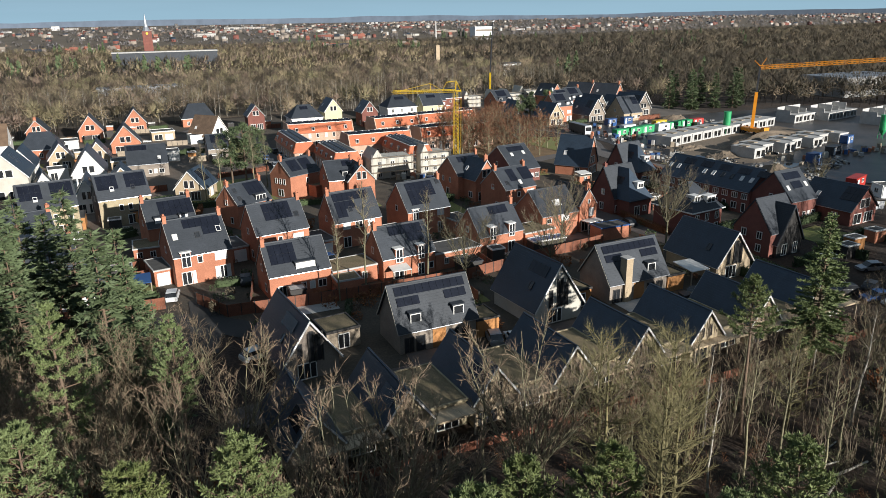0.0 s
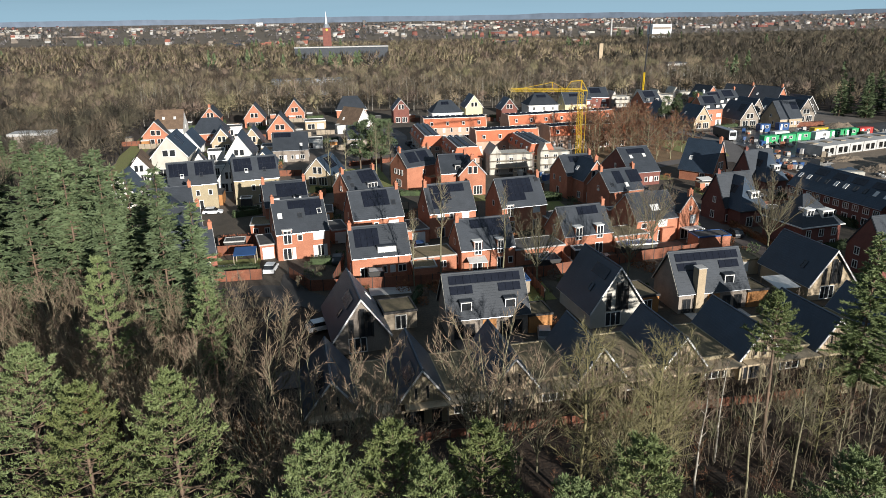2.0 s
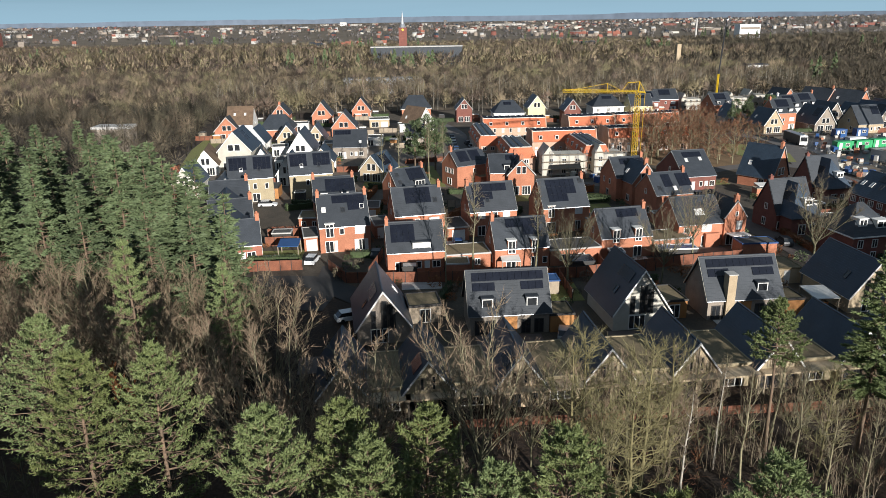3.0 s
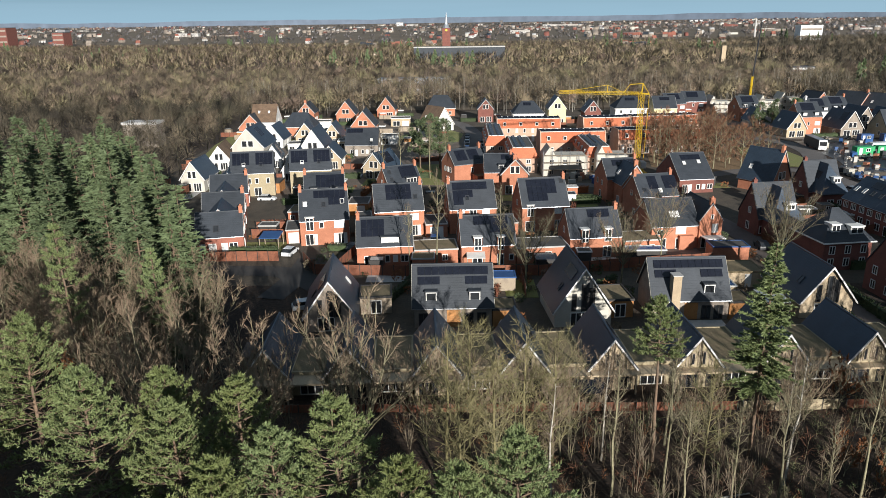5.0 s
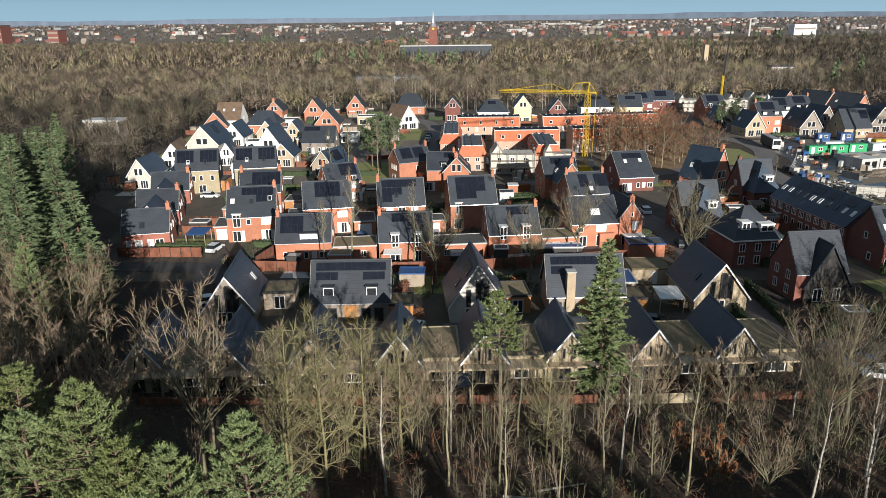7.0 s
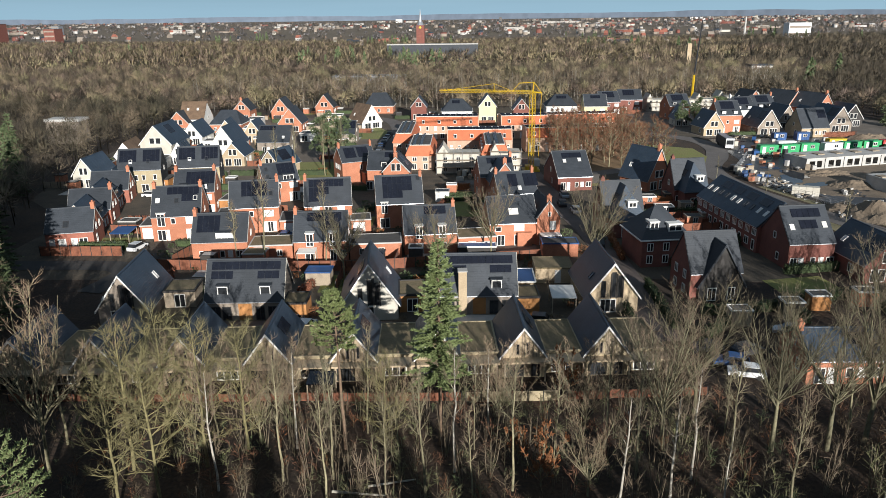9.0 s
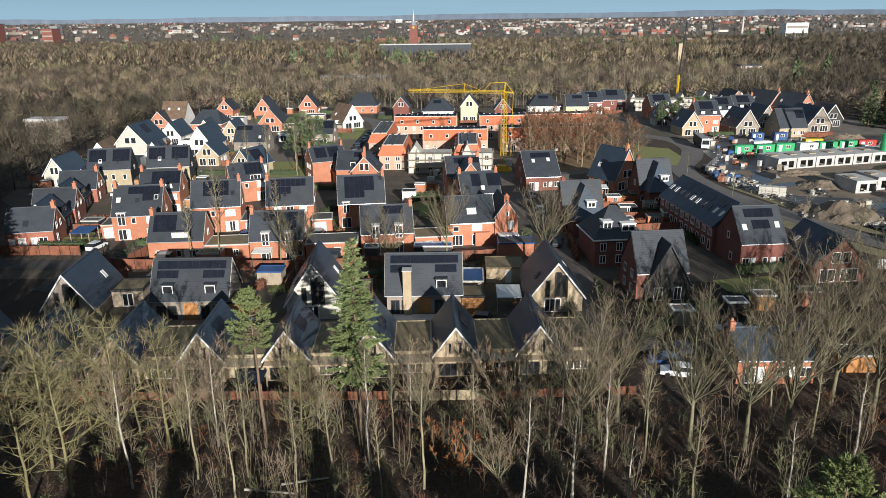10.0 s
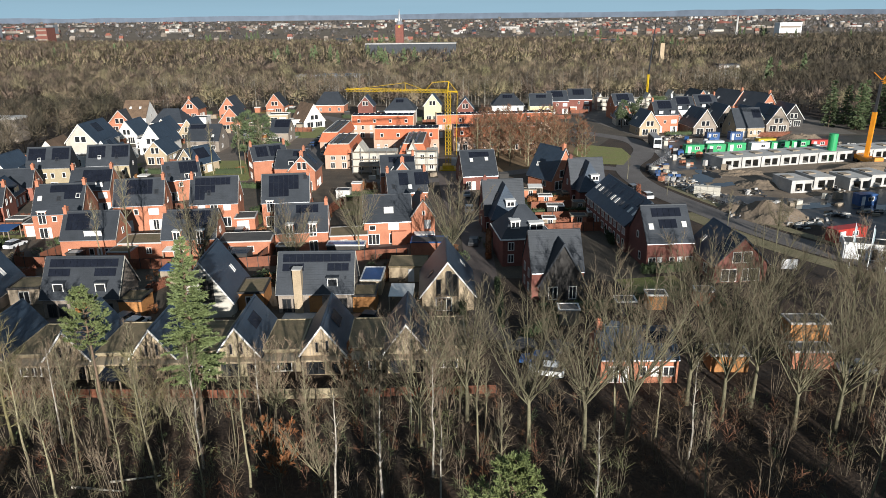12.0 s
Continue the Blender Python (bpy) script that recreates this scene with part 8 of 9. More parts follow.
def orange_crane():
    h = thing("mobile_tower_crane", "orange mobile crane with black upper mast and lattice jib", "crane", 202.6, 187.5)
    part("carrier", Geo().box(-1.4, 1.4, -5, 6, 0.9, 2.2), METAL_O, h)
    part("cab", Geo().box(-1.2, 1.2, -6.6, -5.0, 0.6, 2.9), METAL_O, h)
    for y in (-4.2, -2.6, 2.2, 3.8, 5.2):
        for x in (-1.3, 1.3):
            part("wheel", Geo().beam((x - 0.2, y, 0.55), (x + 0.2, y, 0.55), 0.6, sides=12), RUBBER, h)
    part("mast", Geo().beam((0, 0, 2.2), (0.3, 0, 14.6), 0.75), METAL_O, h)
    part("inner_mast", Geo().beam((0.3, 0, 14.6), (0.6, 0, 23.4), 0.45), METAL_D, h)
    g = Geo()
    lattice(g, (0.6, 0, 23.0), (36, -22, 25.4), 0.9, 26, 0.07)
    part("jib", g, METAL_O, h)
    part("strut", Geo().beam((0.6, 0, 23.0), (2.2, -1.0, 26.2), 0.12).beam((0.6, 0, 23.4), (-1.4, 0.8, 25.4), 0.12), METAL_O, h)
    part("tie_rod", Geo().beam((2.2, -1.0, 26.2), (14, -8.6, 24.2), 0.05), METAL_D, h)


orange_crane()


def boom_crane():
    h = thing("boom_crane", "mobile crane with a slim dark boom far behind the estate", "crane", 177.6, 342.0)
    part("carrier", Geo().box(-1.4, 1.4, -4, 4, 0.8, 2.6), METAL_Y, h)
    part("mast", Geo().beam((0, 0, 2.6), (0.1, 0, 13.5), 0.55), METAL_Y, h)
    part("boom", Geo().beam((0.1, 0, 13.5), (2.2, 1.5, 39.0), 0.4, 0.25), METAL_D, h)
    part("boom_tip", Geo().beam((2.2, 1.5, 39.0), (3.2, 1.5, 39.6), 0.3), METAL_W, h)


boom_crane()


def scaffold_house(x, y, w, d, z, label):
    """A house under construction behind scaffolding."""
    h = thing("scaffolded_house", label, "house shell", x, y, 0, group="houses under construction")
    part("wall", Geo().box(0, w, 0, d, 0, z), CREAM, h)
    part("gable", Geo().prism([(0, 0, z), (w * 0.3, 0, z), (w * 0.15, 0, z + 2.6)], (0, d, 0)), CREAM, h)
    windows(h, (0, w, 0, d), [("F", u, zz, 1.2, 1.5, 2) for u in (-w * 0.3, 0, w * 0.3) for zz in (0.5, 3.2)])
    me = kept(("tube", z), lambda: mesh("scaffold_tube", Geo().beam((0, 0, 0), (0, 0, z + 1.6), 0.05), SILVER))
    n = max(2, int(w / 2.2))
    for i in range(n + 1):
        for b in (-1.4, -0.4):
            part("scaffold_tube", me, None, h, at=pose(i * w / n, b, 0))
    for k in range(3):
        part("scaffold_deck", Geo().box(-0.3, w + 0.3, -1.45, -0.35, 1.9 + 2 * k, 1.98 + 2 * k), PALEWOOD, h)


scaffold_house(57.0, 178.0, 12.0, 8.0, 5.4, "cream house shell behind scaffolding")
scaffold_house(72.0, 180.0, 8.5, 8.0, 5.2, "cream house shell behind scaffolding")


# ---- houses beyond the building site ----
def north_east():
    front_gable(154.2, 239.9, 7.4, 10.0, 3.2, 8.4, BRICK_TAN, SLATE_BLUE, "cream gabled house by the road end", rot=8)
    brick_house(156.6, 165.6, 246.2, 250.6, 6.4, 11.0, rot=8, wall=BRICK, dormers=((-0.25, 0.05, 1.6, 1), (0.25, 0.05, 1.6, 1)), rows=UP, stacks=(-1,), label="brick house with dark roof and white dormers")
    brick_house(168.0, 176.5, 262.0, 266.6, 6.2, 10.6, rot=8, wall=WHITE, dormers=((-0.25, 0.05, 1.6, 1), (0.25, 0.05, 1.6, 1)), rows=UP, stacks=(-1,), label="white house with dark roof and dormers")
    brick_house(149.0, 158.0, 282.0, 287.0, 5.6, 9.8, rot=8, wall=BRICK, dormers=((-0.25, 0.05, 1.6, 0), (0.25, 0.05, 1.6, 0)), rows=UP, stacks=(), label="brick house with dark roof and white dormers")
    brick_house(179.0, 188.0, 270.0, 275.0, 5.8, 10.4, rot=8, wall=BRICK, dormers=((-0.2, 0.05, 1.6, 1), (0.25, 0.05, 1.6, 1)), rows=UP, stacks=(1,), label="brick house with dark roof and two dormers")
    front_gable(174.0, 240.6, 8.4, 12.0, 3.0, 8.8, BRICK_GREY, SLATE_BLUE, "slate-roofed house with a white-framed gable", rot=8, panels=3)
    front_gable(167.0, 252.0, 6.4, 9.0, 3.0, 7.6, BRICK_RED, SLATE, "small brick gabled house with dark roof", rot=8, trim=CONCRETE)
    front_gable(187.0, 256.0, 7.4, 11.0, 3.0, 8.4, BRICK_GREY, SLATE_BLUE, "slate-roofed house with white verge boards", rot=8)
    brick_house(182.0, 192.4, 235.2, 240.2, 3.2, 9.3, rot=8, wall=BRICK_TAN, panels=((0.18, 0.92, 3, 2),), rows=LOW, stacks=(), label="tan brick house with large slate roof", trim=SLATE)
    front_gable(194.8, 248.6, 8.0, 12.0, 3.0, 8.2, BRICK_GREY, SLATE_BLUE, "slate-roofed house with white-framed gable", rot=8)
    front_gable(202.2, 246.6, 9.0, 14.0, 3.0, 8.9, BRICK_GREY, SLATE_BLUE, "large slate-roofed house with white-framed gable", rot=10, panels=4)
    front_gable(213.0, 259.0, 8.0, 11.0, 3.0, 8.2, DARKWOOD, SLATE_BLUE, "dark timber gabled house", rot=8)
    front_gable(201.8, 283.0, 9.0, 13.0, 5.6, 11.0, BRICK, SLATE, "orange brick gabled house with chimney", rot=26, trim=CONCRETE, stack=True)
    front_gable(208.6, 272.0, 9.0, 13.0, 5.6, 11.0, BRICK, SLATE, "orange brick gabled house with chimney", rot=26, trim=CONCRETE, stack=True)
    front_gable(190.0, 296.0, 8.0, 11.0, 5.0, 10.0, BRICK, SLATE, "brick gabled house with dark roof", rot=12, trim=CONCRETE)
    for x, y, w, z in ((148, 312, 9, 5.0), (160, 306, 8, 5.6), (170, 312, 9, 5.0), (182, 318, 10, 5.4), (197, 314, 10, 5.2)):
        scaffold_house(x, y, w, 8, z, "pale unfinished house shell at the wood's edge")
    brick_house(124.0, 133.0, 300, 305, 5.4, 9.4, rot=8, wall=BRICK_RED, rows=UP, stacks=(), label="red brick house with dark roof")
    front_gable(150.0, 264.0, 5.6, 8.0, 3.0, 7.4, CREAM, SLATE_BLUE, "white gabled house among pines")


north_east()


# ---- town and distance ----
def far_block(name, label, x, y, w, d, z, wall, roof=FELT, floors=0, category="building"):
    base = float(rise(x, y))
    z = max(z - base, 8.0)
    h = thing(name, label, category, x, y, 0, base, group="distant town")
    part("wall", Geo().box(-w / 2, w / 2, -d / 2, d / 2, 0, z), wall, h)
    part("roof", Geo().box(-w / 2 - 0.3, w / 2 + 0.3, -d / 2 - 0.3, d / 2 + 0.3, z, z + 0.8), roof, h)
    for k in range(floors):
        zz = z * (k + 0.35) / floors
        part("window_band", Geo().box(-w / 2 + 1, w / 2 - 1, -d / 2 - 0.15, -d / 2, zz, zz + z / floors * 0.3), BRICK_GREY, h)


for a in (("factory", "large red brick factory block", -752, 1253, 34, 30, 40, BRICK_RED, FELT, 4), ("factory", "red brick block with flat roof", -722, 1384, 26, 30, 30, BRICK_RED, FELT, 3), ("tower_block", "grey round-fronted tower block", -857, 1645, 21, 20, 55, SILVER, FELT, 6), ("tower_block", "grey tower block far off", -952, 1589, 18, 18, 58, SILVER, FELT, 6), ("white_block", "long white building in the distance", -718, 2040, 78, 20, 30, CONCRETE, FELT, 3), ("white_block", "white hospital block far off", -640, 2900, 62, 30, 41, CONCRETE, FELT, 4), ("tower_block", "tall white tower block far off", -240, 3571, 38, 30, 62, METAL_W, FELT, 8), ("white_block", "low white building far away", -180, 3560, 70, 30, 34, CONCRETE, FELT, 3), ("warehouse", "long dark hall with a pale roof edge beside the church", 36, 684, 86, 13, 17.5, SLATE, CONCRETE, 0), ("tower_block", "dark slim tower block", 250, 3579, 17, 17, 66, SLATE, FELT, 6), ("tower_block", "pale tower block far off", 142, 3383, 27, 22, 46, CONCRETE, FELT, 6), ("white_block", "white office building in town", 204, 1979, 66, 22, 26, CONCRETE, FELT, 3), ("white_block", "long pale building far off", 453, 2958, 190, 30, 24, CONCRETE, FELT, 2), ("tower_block", "white tower block far off", 1172, 3612, 18, 18, 44, METAL_W, FELT, 6), ("tower_block", "white tower block far off", 1196, 3612, 18, 18, 44, METAL_W, FELT, 6), ("tower_block", "white tower block far off", 1220, 3612, 18, 18, 44, METAL_W, FELT, 6), ("office_block", "white-framed glass office among trees", 636, 1262, 46, 22, 26, METAL_W, METAL_W, 2), ("hall", "pale greenhouse hall behind the trees", 8, 425, 44, 14, 5.5, SILVER, SILVER, 1), ("hall", "low flat-roofed building in the wood", -78, 236, 12, 7, 2.6, BRICK_GREY, CONCRETE, 1), ("hall", "grey industrial hall with pale roof", 352, 262, 46, 26, 9, CONCRETE, SILVER, 1), ("white_block", "white villa among the trees", 262, 474, 14, 10, 9, WHITE, SLATE, 2)):
    k = 0.62 if a[3] > 1500 else 1.0
    far_block(*a[:4], a[4] * (0.8 if a[3] > 1200 else 1.0), a[5], a[6] * k, *a[7:])
h = thing("church", "brick church tower with grey spire", "church", 23.6, 704)
part("tower", Geo().box(-3.9, 3.9, -3.9, 3.9, 0, 35), BRICK_RED, h)
part("spire", Geo().beam((0, 0, 35), (0, 0, 38.5), 3.6, 1.9, 8).beam((0, 0, 38.4), (0, 0, 49.8), 1.95, 0.1, 8), SILVER, h)
part("clock", Geo().beam((0, -4.05, 33), (0, -3.9, 33), 1.1, sides=16), METAL_Y, h)
part("nave", Geo().prism([(3.7, -6, 0), (3.7, 6, 0), (3.7, 6, 8), (3.7, 0, 15), (3.7, -6, 8)], (20, 0, 0)), SLATE, h)
h = thing("factory_chimney", "tall pale factory chimney", "chimney", 595, 1387)
part("shaft", Geo().beam((0, 0, 0), (0, 0, 37), 2.2, 1.5, 12), CONCRETE, h)
h = thing("water_tower", "slim tan tower in the wood", "tower", 240, 557)
part("shaft", Geo().box(-1.6, 1.6, -1.6, 1.6, 0, 20.5), BRICK_TAN, h)


def far_houses():
    """Rows of low roofs showing between the distant trees."""
    r = random.Random(11)
    spots = [(-62 + r.uniform(-60, 60), 1177 + r.uniform(-30, 30)) for _ in range(14)] + [(431 + r.uniform(-70, 70), 1541 + r.uniform(-40, 40)) for _ in range(14)] + [(346 + r.uniform(-80, 80), 1047 + r.uniform(-30, 30)) for _ in range(18)]
    spots += [(x, y) for x, y in ((r.uniform(-1500, 3000), r.uniform(1250, 2200)) for _ in range(200)) if -0.6 * y < x < 1.5 * y][:60]
    for x, y in spots:
        w, z = r.uniform(6, 11), r.uniform(3.5, 6)
        red = r.random()
        h = thing("town_house", "distant house with " + ("red" if red < 0.4 else "grey" if red < 0.7 else "pale") + " roof among trees", "house", x, y, r.uniform(-30, 30), float(rise(x, y)), group="distant houses")
        # greyed wall and roof colours imitate distance haze
        part("wall", Geo().box(-w / 2, w / 2, -5, 5, 0, z), r.choice((CONCRETE, BRICK_RED, BRICK_GREY, CREAM, BRICK_GREY)), h)
        part("roof", Geo().prism([(-w / 2, -5.6, z), (-w / 2, 5.6, z), (-w / 2, 0, z + 5)][::-1], (w, 0, 0)), BRICK_ROSE if red < 0.4 else SLATE if red < 0.7 else BRICK_GREY, h)


far_houses()


def distant_roofs():
    """The town's small houses and low blocks, far off, too many to count."""
    r = np.random.default_rng(13)
    mats = (WHITE, BRICK_RED, BRICK_GREY, CREAM, CONCRETE, SLATE, TILE_RED, SLATE_BLUE)
    centres = np.stack([r.uniform(-2200, 4300, 90), r.uniform(1350, 3900, 90)], 1)
    n = 1300
    c = centres[r.integers(0, 90, n)] + r.normal(0, 1, (n, 2)) * [150, 45]
    c = c[(c[:, 0] > -0.62 * c[:, 1]) & (c[:, 0] < 1.5 * c[:, 1]) & (c[:, 1] > 1280)]
    n = len(c)
    w, d, z = r.uniform(3, 7, n) * (1 + (r.uniform(size=n) < 0.12) * 3), np.full(n, 5.0), r.uniform(4, 7, n)
    pitch = np.where(w > 12, 0.3, r.uniform(2.5, 5, n))
    X, Y = c[:, 0], c[:, 1]
    v = np.stack([np.stack([X + a * w, Y + b * d, rise(X, Y) + k * z + q * pitch], 1) for a, b, k, q in ((-1, -1, 0, 0), (1, -1, 0, 0), (1, 1, 0, 0), (-1, 1, 0, 0), (-1, -1, 1, 0), (1, -1, 1, 0), (1, 1, 1, 0), (-1, 1, 1, 0), (-1, 0, 1, 1), (1, 0, 1, 1))], 1)
    base = (np.arange(n) * 10)[:, None, None]
    walls = base + np.array([[0, 1, 5, 4], [1, 2, 6, 5], [2, 3, 7, 6], [3, 0, 4, 7]])[None]
    roofs = base + np.array([[4, 5, 9, 8], [6, 7, 8, 9]])[None]
    ends = base + np.array([[4, 8, 7], [5, 6, 9]])[None]
    # mostly grey brick: the haze over the town is put into these colours
    wm, rm = r.choice([4, 1, 2, 2, 2, 2, 1, 3, 2], n), r.choice([2, 1, 7, 2, 4, 1, 2], n)
    faces, slots = [], []
    for k in range(8):
        for f, m in ((walls, wm), (ends, wm), (roofs, rm)):
            if (m == k).any():
                faces.append(f[m == k].reshape(-1, f.shape[2])), slots.append(k)
    tagged(new("distant_roofs", np_mesh("distant_roofs", v.reshape(-1, 3), faces, slots, *mats)), "speckle of pale walls and red and grey roofs", "town", kind="stuff")


distant_roofs()


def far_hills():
    """A low ridge closing the horizon, with haze painted in as blue-grey."""
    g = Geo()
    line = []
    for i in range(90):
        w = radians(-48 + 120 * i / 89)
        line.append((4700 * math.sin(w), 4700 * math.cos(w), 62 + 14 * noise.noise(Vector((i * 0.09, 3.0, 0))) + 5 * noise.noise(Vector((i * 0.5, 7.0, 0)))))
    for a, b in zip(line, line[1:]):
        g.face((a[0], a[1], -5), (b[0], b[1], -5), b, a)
    tagged(new("backdrop", mesh("backdrop", g, mat("far_ridge", (0.12, 0.15, 0.195), (0.1, 0.125, 0.165), 0.95, 0.001, 0.02, 0.2, 0.0))), "low wooded ridge on the horizon, coloured blue-grey for haze", "hills", kind="structure")


far_hills()


def fallen_log(x, y, rot, long, r):
    h = new("fallen_log", mesh("fallen_log", Geo().beam((-long / 2, 0, 0), (long / 2, 0, 0), r, r * 0.6, 7), BIRCH))
    h.matrix_world = pose(x, y, r * 0.8, 0, 0, rot)
    tagged(h, "pale fallen birch log on the woodland floor", "log", "fallen logs")


for lg in ((56.2, 36.4, 3, 6.5, 0.16), (54.6, 38.0, -6, 5.0, 0.13), (57.5, 39.6, 14, 4.5, 0.12), (53.0, 35.2, 22, 4.0, 0.12)):
    fallen_log(*lg)


# ---- hedges and shrubs of the gardens ----
def leafy(seed, w, d, h, n, size):
    """A clipped volume of small leaves: blades standing out of a box, denser at its skin."""
    r = np.random.default_rng(seed)
    p = r.uniform(-1, 1, (n, 3))
    face = r.integers(0, 3, n)
    p[np.arange(n), face] = np.sign(p[np.arange(n), face]) * r.uniform(0.8, 1.05, n)
    a = p * [w / 2, d / 2, h / 2] + [0, 0, h / 2]
    out = p + r.normal(0, 0.6, (n, 3)) + [0, 0, 0.4]
    out /= np.linalg.norm(out, axis=1, keepdims=True)
    return blades(a, a + out * (size * r.uniform(0.6, 1.3, n))[:, None], np.full(n, size * 0.55), r)


HEDGE_GREEN = mat("hedge_leaves", (0.05, 0.075, 0.025), (0.035, 0.05, 0.02), 0.8, 0.6, 5, 0.3, 0.0, vary=0.2)


def hedge(x0, y0, x1, y1, height, leaf, label):
    ln = math.hypot(x1 - x0, y1 - y0)
    h = thing("hedge", label, "hedge", (x0 + x1) / 2, (y0 + y1) / 2, math.degrees(math.atan2(y1 - y0, x1 - x0)), group="garden hedges")
    v, f = leafy(abs(int(x0 * 7 + y0)), ln, 0.8, height, int(ln * 90), 0.32)
    part("leaves", np_mesh("leaves", v, [f], [0], leaf), None, h)
    part("core", Geo().box(-ln / 2 + 0.1, ln / 2 - 0.1, -0.3, 0.3, 0, height - 0.15), leaf, h)


for i, q in enumerate(((9, 112.5, 13.5, 112.0), (26, 112, 31, 112), (44, 113, 52, 113), (-8, 129.5, 0, 129.5), (12, 131, 15, 140), (27, 133, 31, 140), (41, 134, 45, 141), (57, 129, 60, 142), (60, 146, 67, 148), (92.5, 103, 93, 118), (100, 100, 108, 101), (103, 124, 116, 126), (103, 133, 116, 135), (103, 142, 115, 144), (116, 112, 117, 142), (38.5, 86, 41, 96), (53, 88, 59, 94), (74, 84, 76, 99), (22, 84, 26, 95), (13, 87, 15, 95), (-9, 110.5, 0, 110.2), (10, 155, 12, 166), (4, 146, 14, 146), (125, 128, 131, 156), (30, 160, 40, 158), (60, 158, 66, 158), (-8, 148, -2, 150), (20, 200, 34, 204), (10, 240, 18, 246), (-22, 240, -14, 244), (160, 240, 176, 242), (188, 236, 202, 236), (164, 262, 172, 263))):
    hedge(*q, (1.3, 1.7, 1.5)[i % 3], (HEDGE_GREEN, DEADLEAF, HEDGE_GREEN, FENCE)[i % 4], ("trimmed evergreen hedge between gardens", "russet beech hedge between gardens", "trimmed evergreen hedge between gardens", "red-brown beech hedge between gardens")[i % 4])


def shrubs():
    r = random.Random(21)
    models = []
    for i in range(4):
        v, f = leafy(50 + i, 1.6, 1.6, 1.5, 220, 0.35)
        models.append(np_mesh("shrub", v, [f], [0], (HEDGE_GREEN, DEADLEAF, TWIG, FIR)[i]))
    n = 0
    for x0, x1, y0, y1, k in ((3, 14, 99, 114, 9), (16, 26, 97, 101, 6), (26, 34, 94, 98, 6), (34, 52, 92, 102, 12), (53, 77, 94, 106, 14), (12, 27, 86, 96, 8), (38, 46, 78, 92, 8), (54, 60, 76, 92, 8), (72, 82, 76, 100, 10), (-9, 2, 108, 131, 12), (84, 98, 100, 124, 10), (100, 117, 118, 148, 22), (42, 60, 114, 122, 9), (12, 16, 114, 140, 6), (27, 45, 129, 146, 12), (56, 70, 128, 148, 12), (-30, 10, 216, 250, 16), (0, 20, 150, 172, 10)):
        for _ in range(k):
            i = r.randrange(4)
            s = r.uniform(0.4, 1.0)
            ob = new("shrub", models[i])
            ob.matrix_world = pose(r.uniform(x0, x1), r.uniform(y0, y1), 0.0, 0, 0, r.uniform(0, 360)) @ Matrix.Diagonal((s, s, s * r.uniform(0.7, 1.2), 1))
            tagged(ob, ("dark evergreen shrub in a garden bed", "russet-leaved shrub in a garden bed", "bare twiggy shrub in a garden bed", "green conifer shrub in a garden bed")[i], "shrub", "garden shrubs")


shrubs()
for k, (x0, x1, y0, y1) in enumerate(((-7.6, -4.2, 111.8, 115.4), (16, 24, 99.6, 102.7), (34.5, 42.5, 99.6, 103), (54, 62, 103, 107.4), (70.5, 78, 108.5, 114.6), (28, 37, 73.8, 76.8), (62, 71, 75.4, 79), (46, 54, 73.8, 76.6), (44.5, 52.5, 111.2, 117), (26.6, 31, 114, 120.4), (41.2, 45, 115, 120.8), (102, 108, 120, 124))):
    sheet("patio", [(x0, y0), (x1, y0), (x1, y1), (x0, y1)], 0.085, CLINKER if k % 3 else CONCRETE, "paved garden terrace behind a house", category="terrace")
for q in ((99, 79, 112, 81), (113, 83, 125, 86), (112.5, 76, 112.5, 84), (125.5, 76, 126, 86), (118, 96, 128, 98), (93.5, 74, 93.5, 90), (88, 72, 88, 92), (74, 73, 84, 74), (96, 70, 102, 76)):
    hedge(*q, 1.6, HEDGE_GREEN, "dark evergreen hedge in the shade of trees")


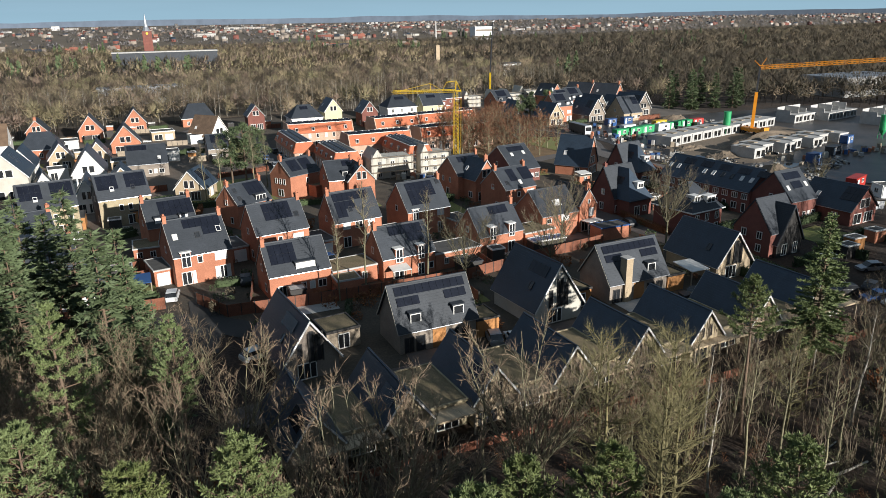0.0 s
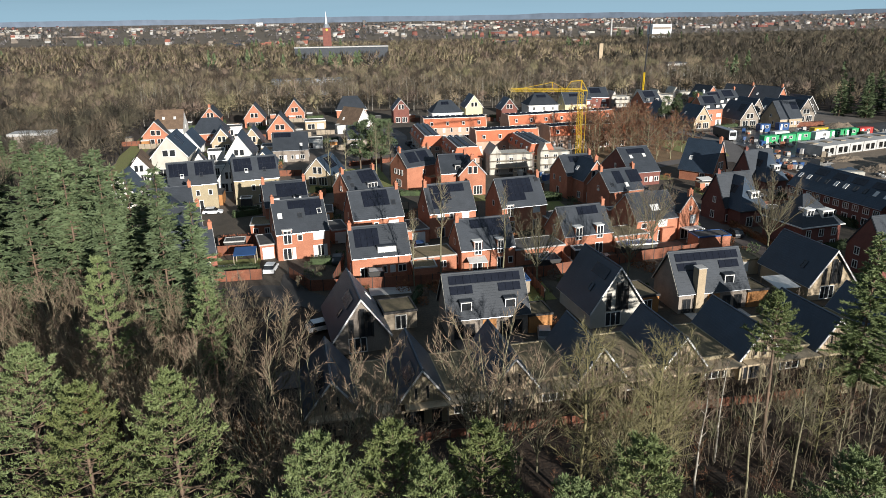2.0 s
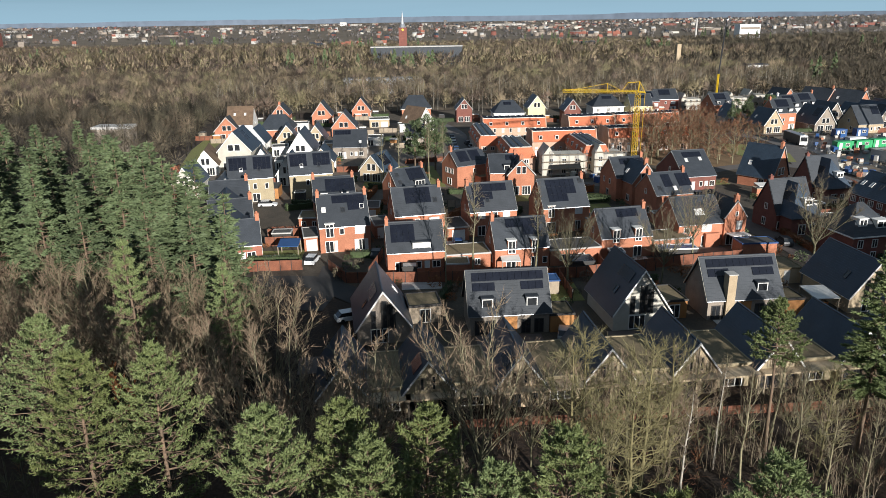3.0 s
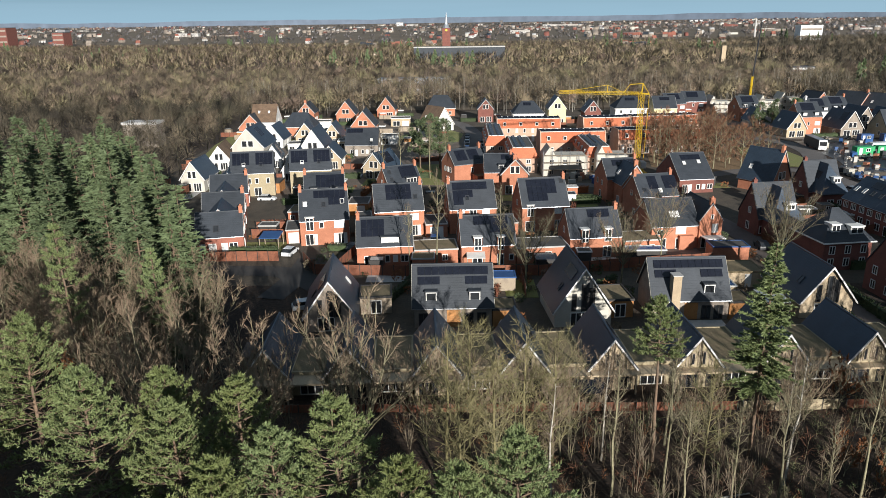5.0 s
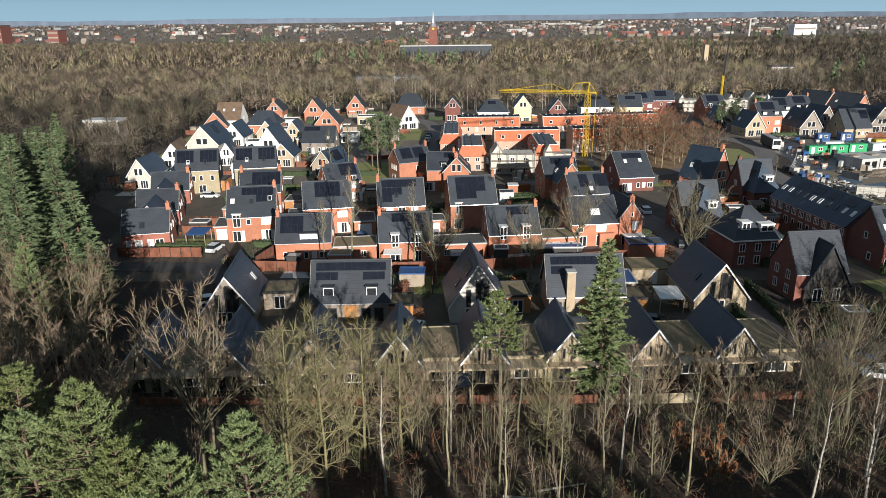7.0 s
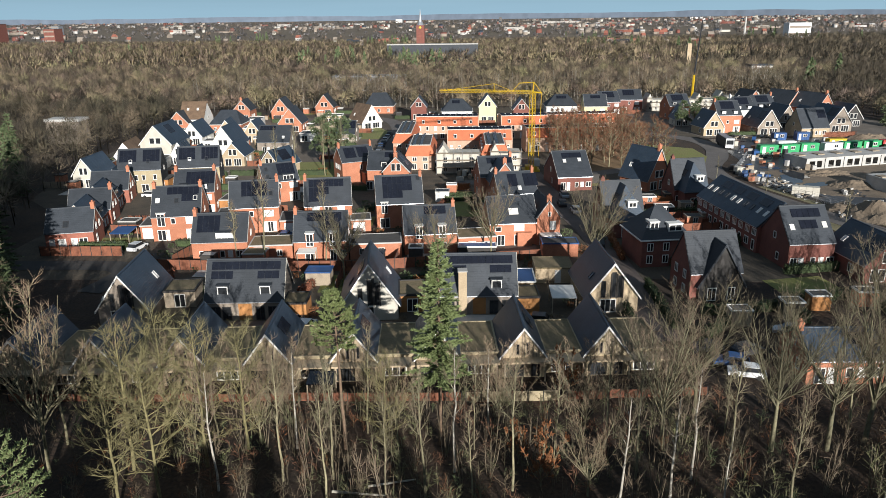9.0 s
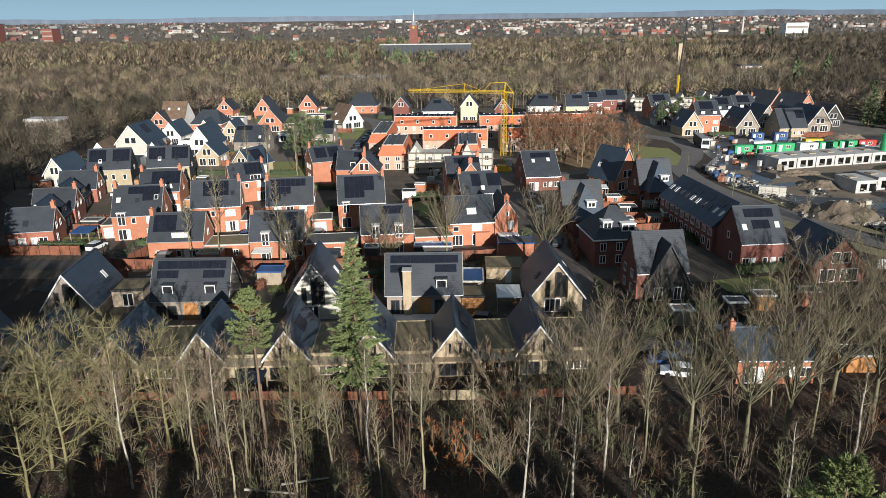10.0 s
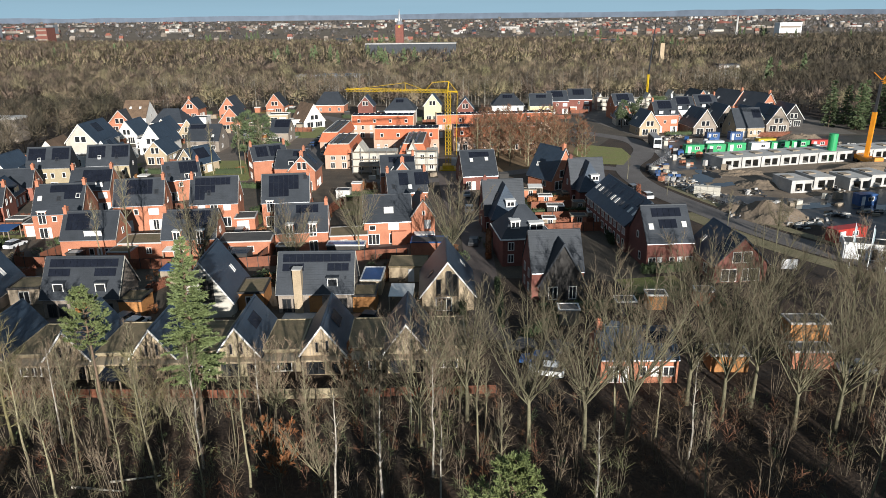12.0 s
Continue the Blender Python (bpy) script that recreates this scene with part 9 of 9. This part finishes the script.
def back_gardens():
    """Small gardens round the houses: a lawn or paving, a shed, a hedge or fence."""
    r = random.Random(33)
    bpy.context.view_layer.update()
    boxes, homes = [], []
    for ob in list(scene.objects):
        if ob.parent is None and ob.children and ob.get("category") in ("house", "terrace", "garage", "shed", "building", "house shell", "container", "pergola", "car"):
            c = [ch.matrix_world @ Vector(q) for ch in ob.children if ch.type == "MESH" for q in ch.bound_box]
            b = (min(p.x for p in c), max(p.x for p in c), min(p.y for p in c), max(p.y for p in c))
            boxes.append(b)
            if ob["category"] in ("house", "terrace") and b[2] > 100 and b[1] - b[0] < 30:
                homes.append(b)
    roads = [(91, 95), (90, 108), (90, 120), (88, 132), (86, 145), (84, 168), (141, 136), (134, 160), (134, 182), (142, 200), (100, 176), (112, 182), (62, 166), (73, 167), (40, 166), (41, 200), (38, 230), (40, 255), (34, 285), (41, 183), (39, 215), (39, 242), (37, 270), (6, 104)]
    n = 0
    for x0, x1, y0, y1 in homes:
        for side in (0, 1, 2, 3):
            w, d = r.uniform(4.5, 8), r.uniform(4.5, 8)
            cx, cy = (x0 + x1) / 2 + r.uniform(-1.5, 1.5), (y0 + y1) / 2 + r.uniform(-1.5, 1.5)
            if side == 0:
                cy = y0 - d / 2 - 0.3
            elif side == 1:
                cy = y1 + d / 2 + 0.3
            elif side == 2:
                cx = x0 - w / 2 - 0.3
            else:
                cx = x1 + w / 2 + 0.3
            b = (cx - w / 2, cx + w / 2, cy - d / 2, cy + d / 2)
            if any(b[0] < q[1] and b[1] > q[0] and b[2] < q[3] and b[3] > q[2] for q in boxes) or any(math.hypot(cx - u, cy - v) < 9 for u, v in roads):
                continue
            if cx > 138 and cy < 236 or r.random() < 0.12 or n > 76:
                continue
            boxes.append(b)
            n += 1
            kind = r.random()
            m, name, label = (LAWN, "lawn", "small winter lawn behind a house") if kind < 0.45 else (CLINKER, "patio", "brown clinker garden terrace") if kind < 0.75 else (CONCRETE, "patio", "pale flagged garden terrace")
            sheet(name, [(b[0], b[2]), (b[1], b[2]), (b[1], b[3]), (b[0], b[3])], 0.075 + 0.002 * (n % 5), m, label, category=name)
            if r.random() < 0.75:
                yy = b[2] if side != 1 else b[3]
                if r.random() < 0.5:
                    fence(b[0], yy, b[1], yy, 1.7, FENCE if r.random() < 0.6 else PALEWOOD, "board fence at the end of a garden")
                else:
                    hedge(b[0], yy, b[1], yy, 1.5, HEDGE_GREEN, "trimmed evergreen hedge round a garden")
            if r.random() < 0.5:
                u, v = b[0] + 1.4, b[3] - 1.3
                outbuilding("garden_shed", "small timber garden shed with flat roof", u - 1.2, u + 1.2, v - 1.1, v + 1.1, 2.3, r.choice((WOOD, PALEWOOD, DARKWOOD, BRICK)), r.choice((FELT, FELT, CONCRETE)), r.choice((WHITE, DARKWOOD)), category="shed")
            if r.random() < 0.5:
                ob = new("shrub", bpy.data.meshes["shrub" if r.random() < 0.5 else "shrub.001"])
                k = r.uniform(0.6, 1.2)
                ob.matrix_world = pose(b[1] - 1.2, b[2] + 1.3, 0, 0, 0, r.uniform(0, 360)) @ Matrix.Diagonal((k, k, k, 1))
                tagged(ob, "leafy shrub at a garden's edge", "shrub", "garden shrubs")
    return n


back_gardens()

for pts in (((114, 85.5), (124, 88), (123, 95), (113, 93)),):
    sheet("lawn", pts, 0.071, LAWN, "small shaded lawn behind a house", category="lawn")
for x, y, m in ((101.5, 75.0, PALEWOOD), (110.0, 78.0, DARKWOOD), (115.0, 80.5, WOOD), (122.5, 82.0, BRICK)):
    outbuilding("garden_shed", "small flat-roofed garden shed under the trees", x, x + 2.8, y, y + 2.2, 2.3, m, FELT, WHITE, category="shed")
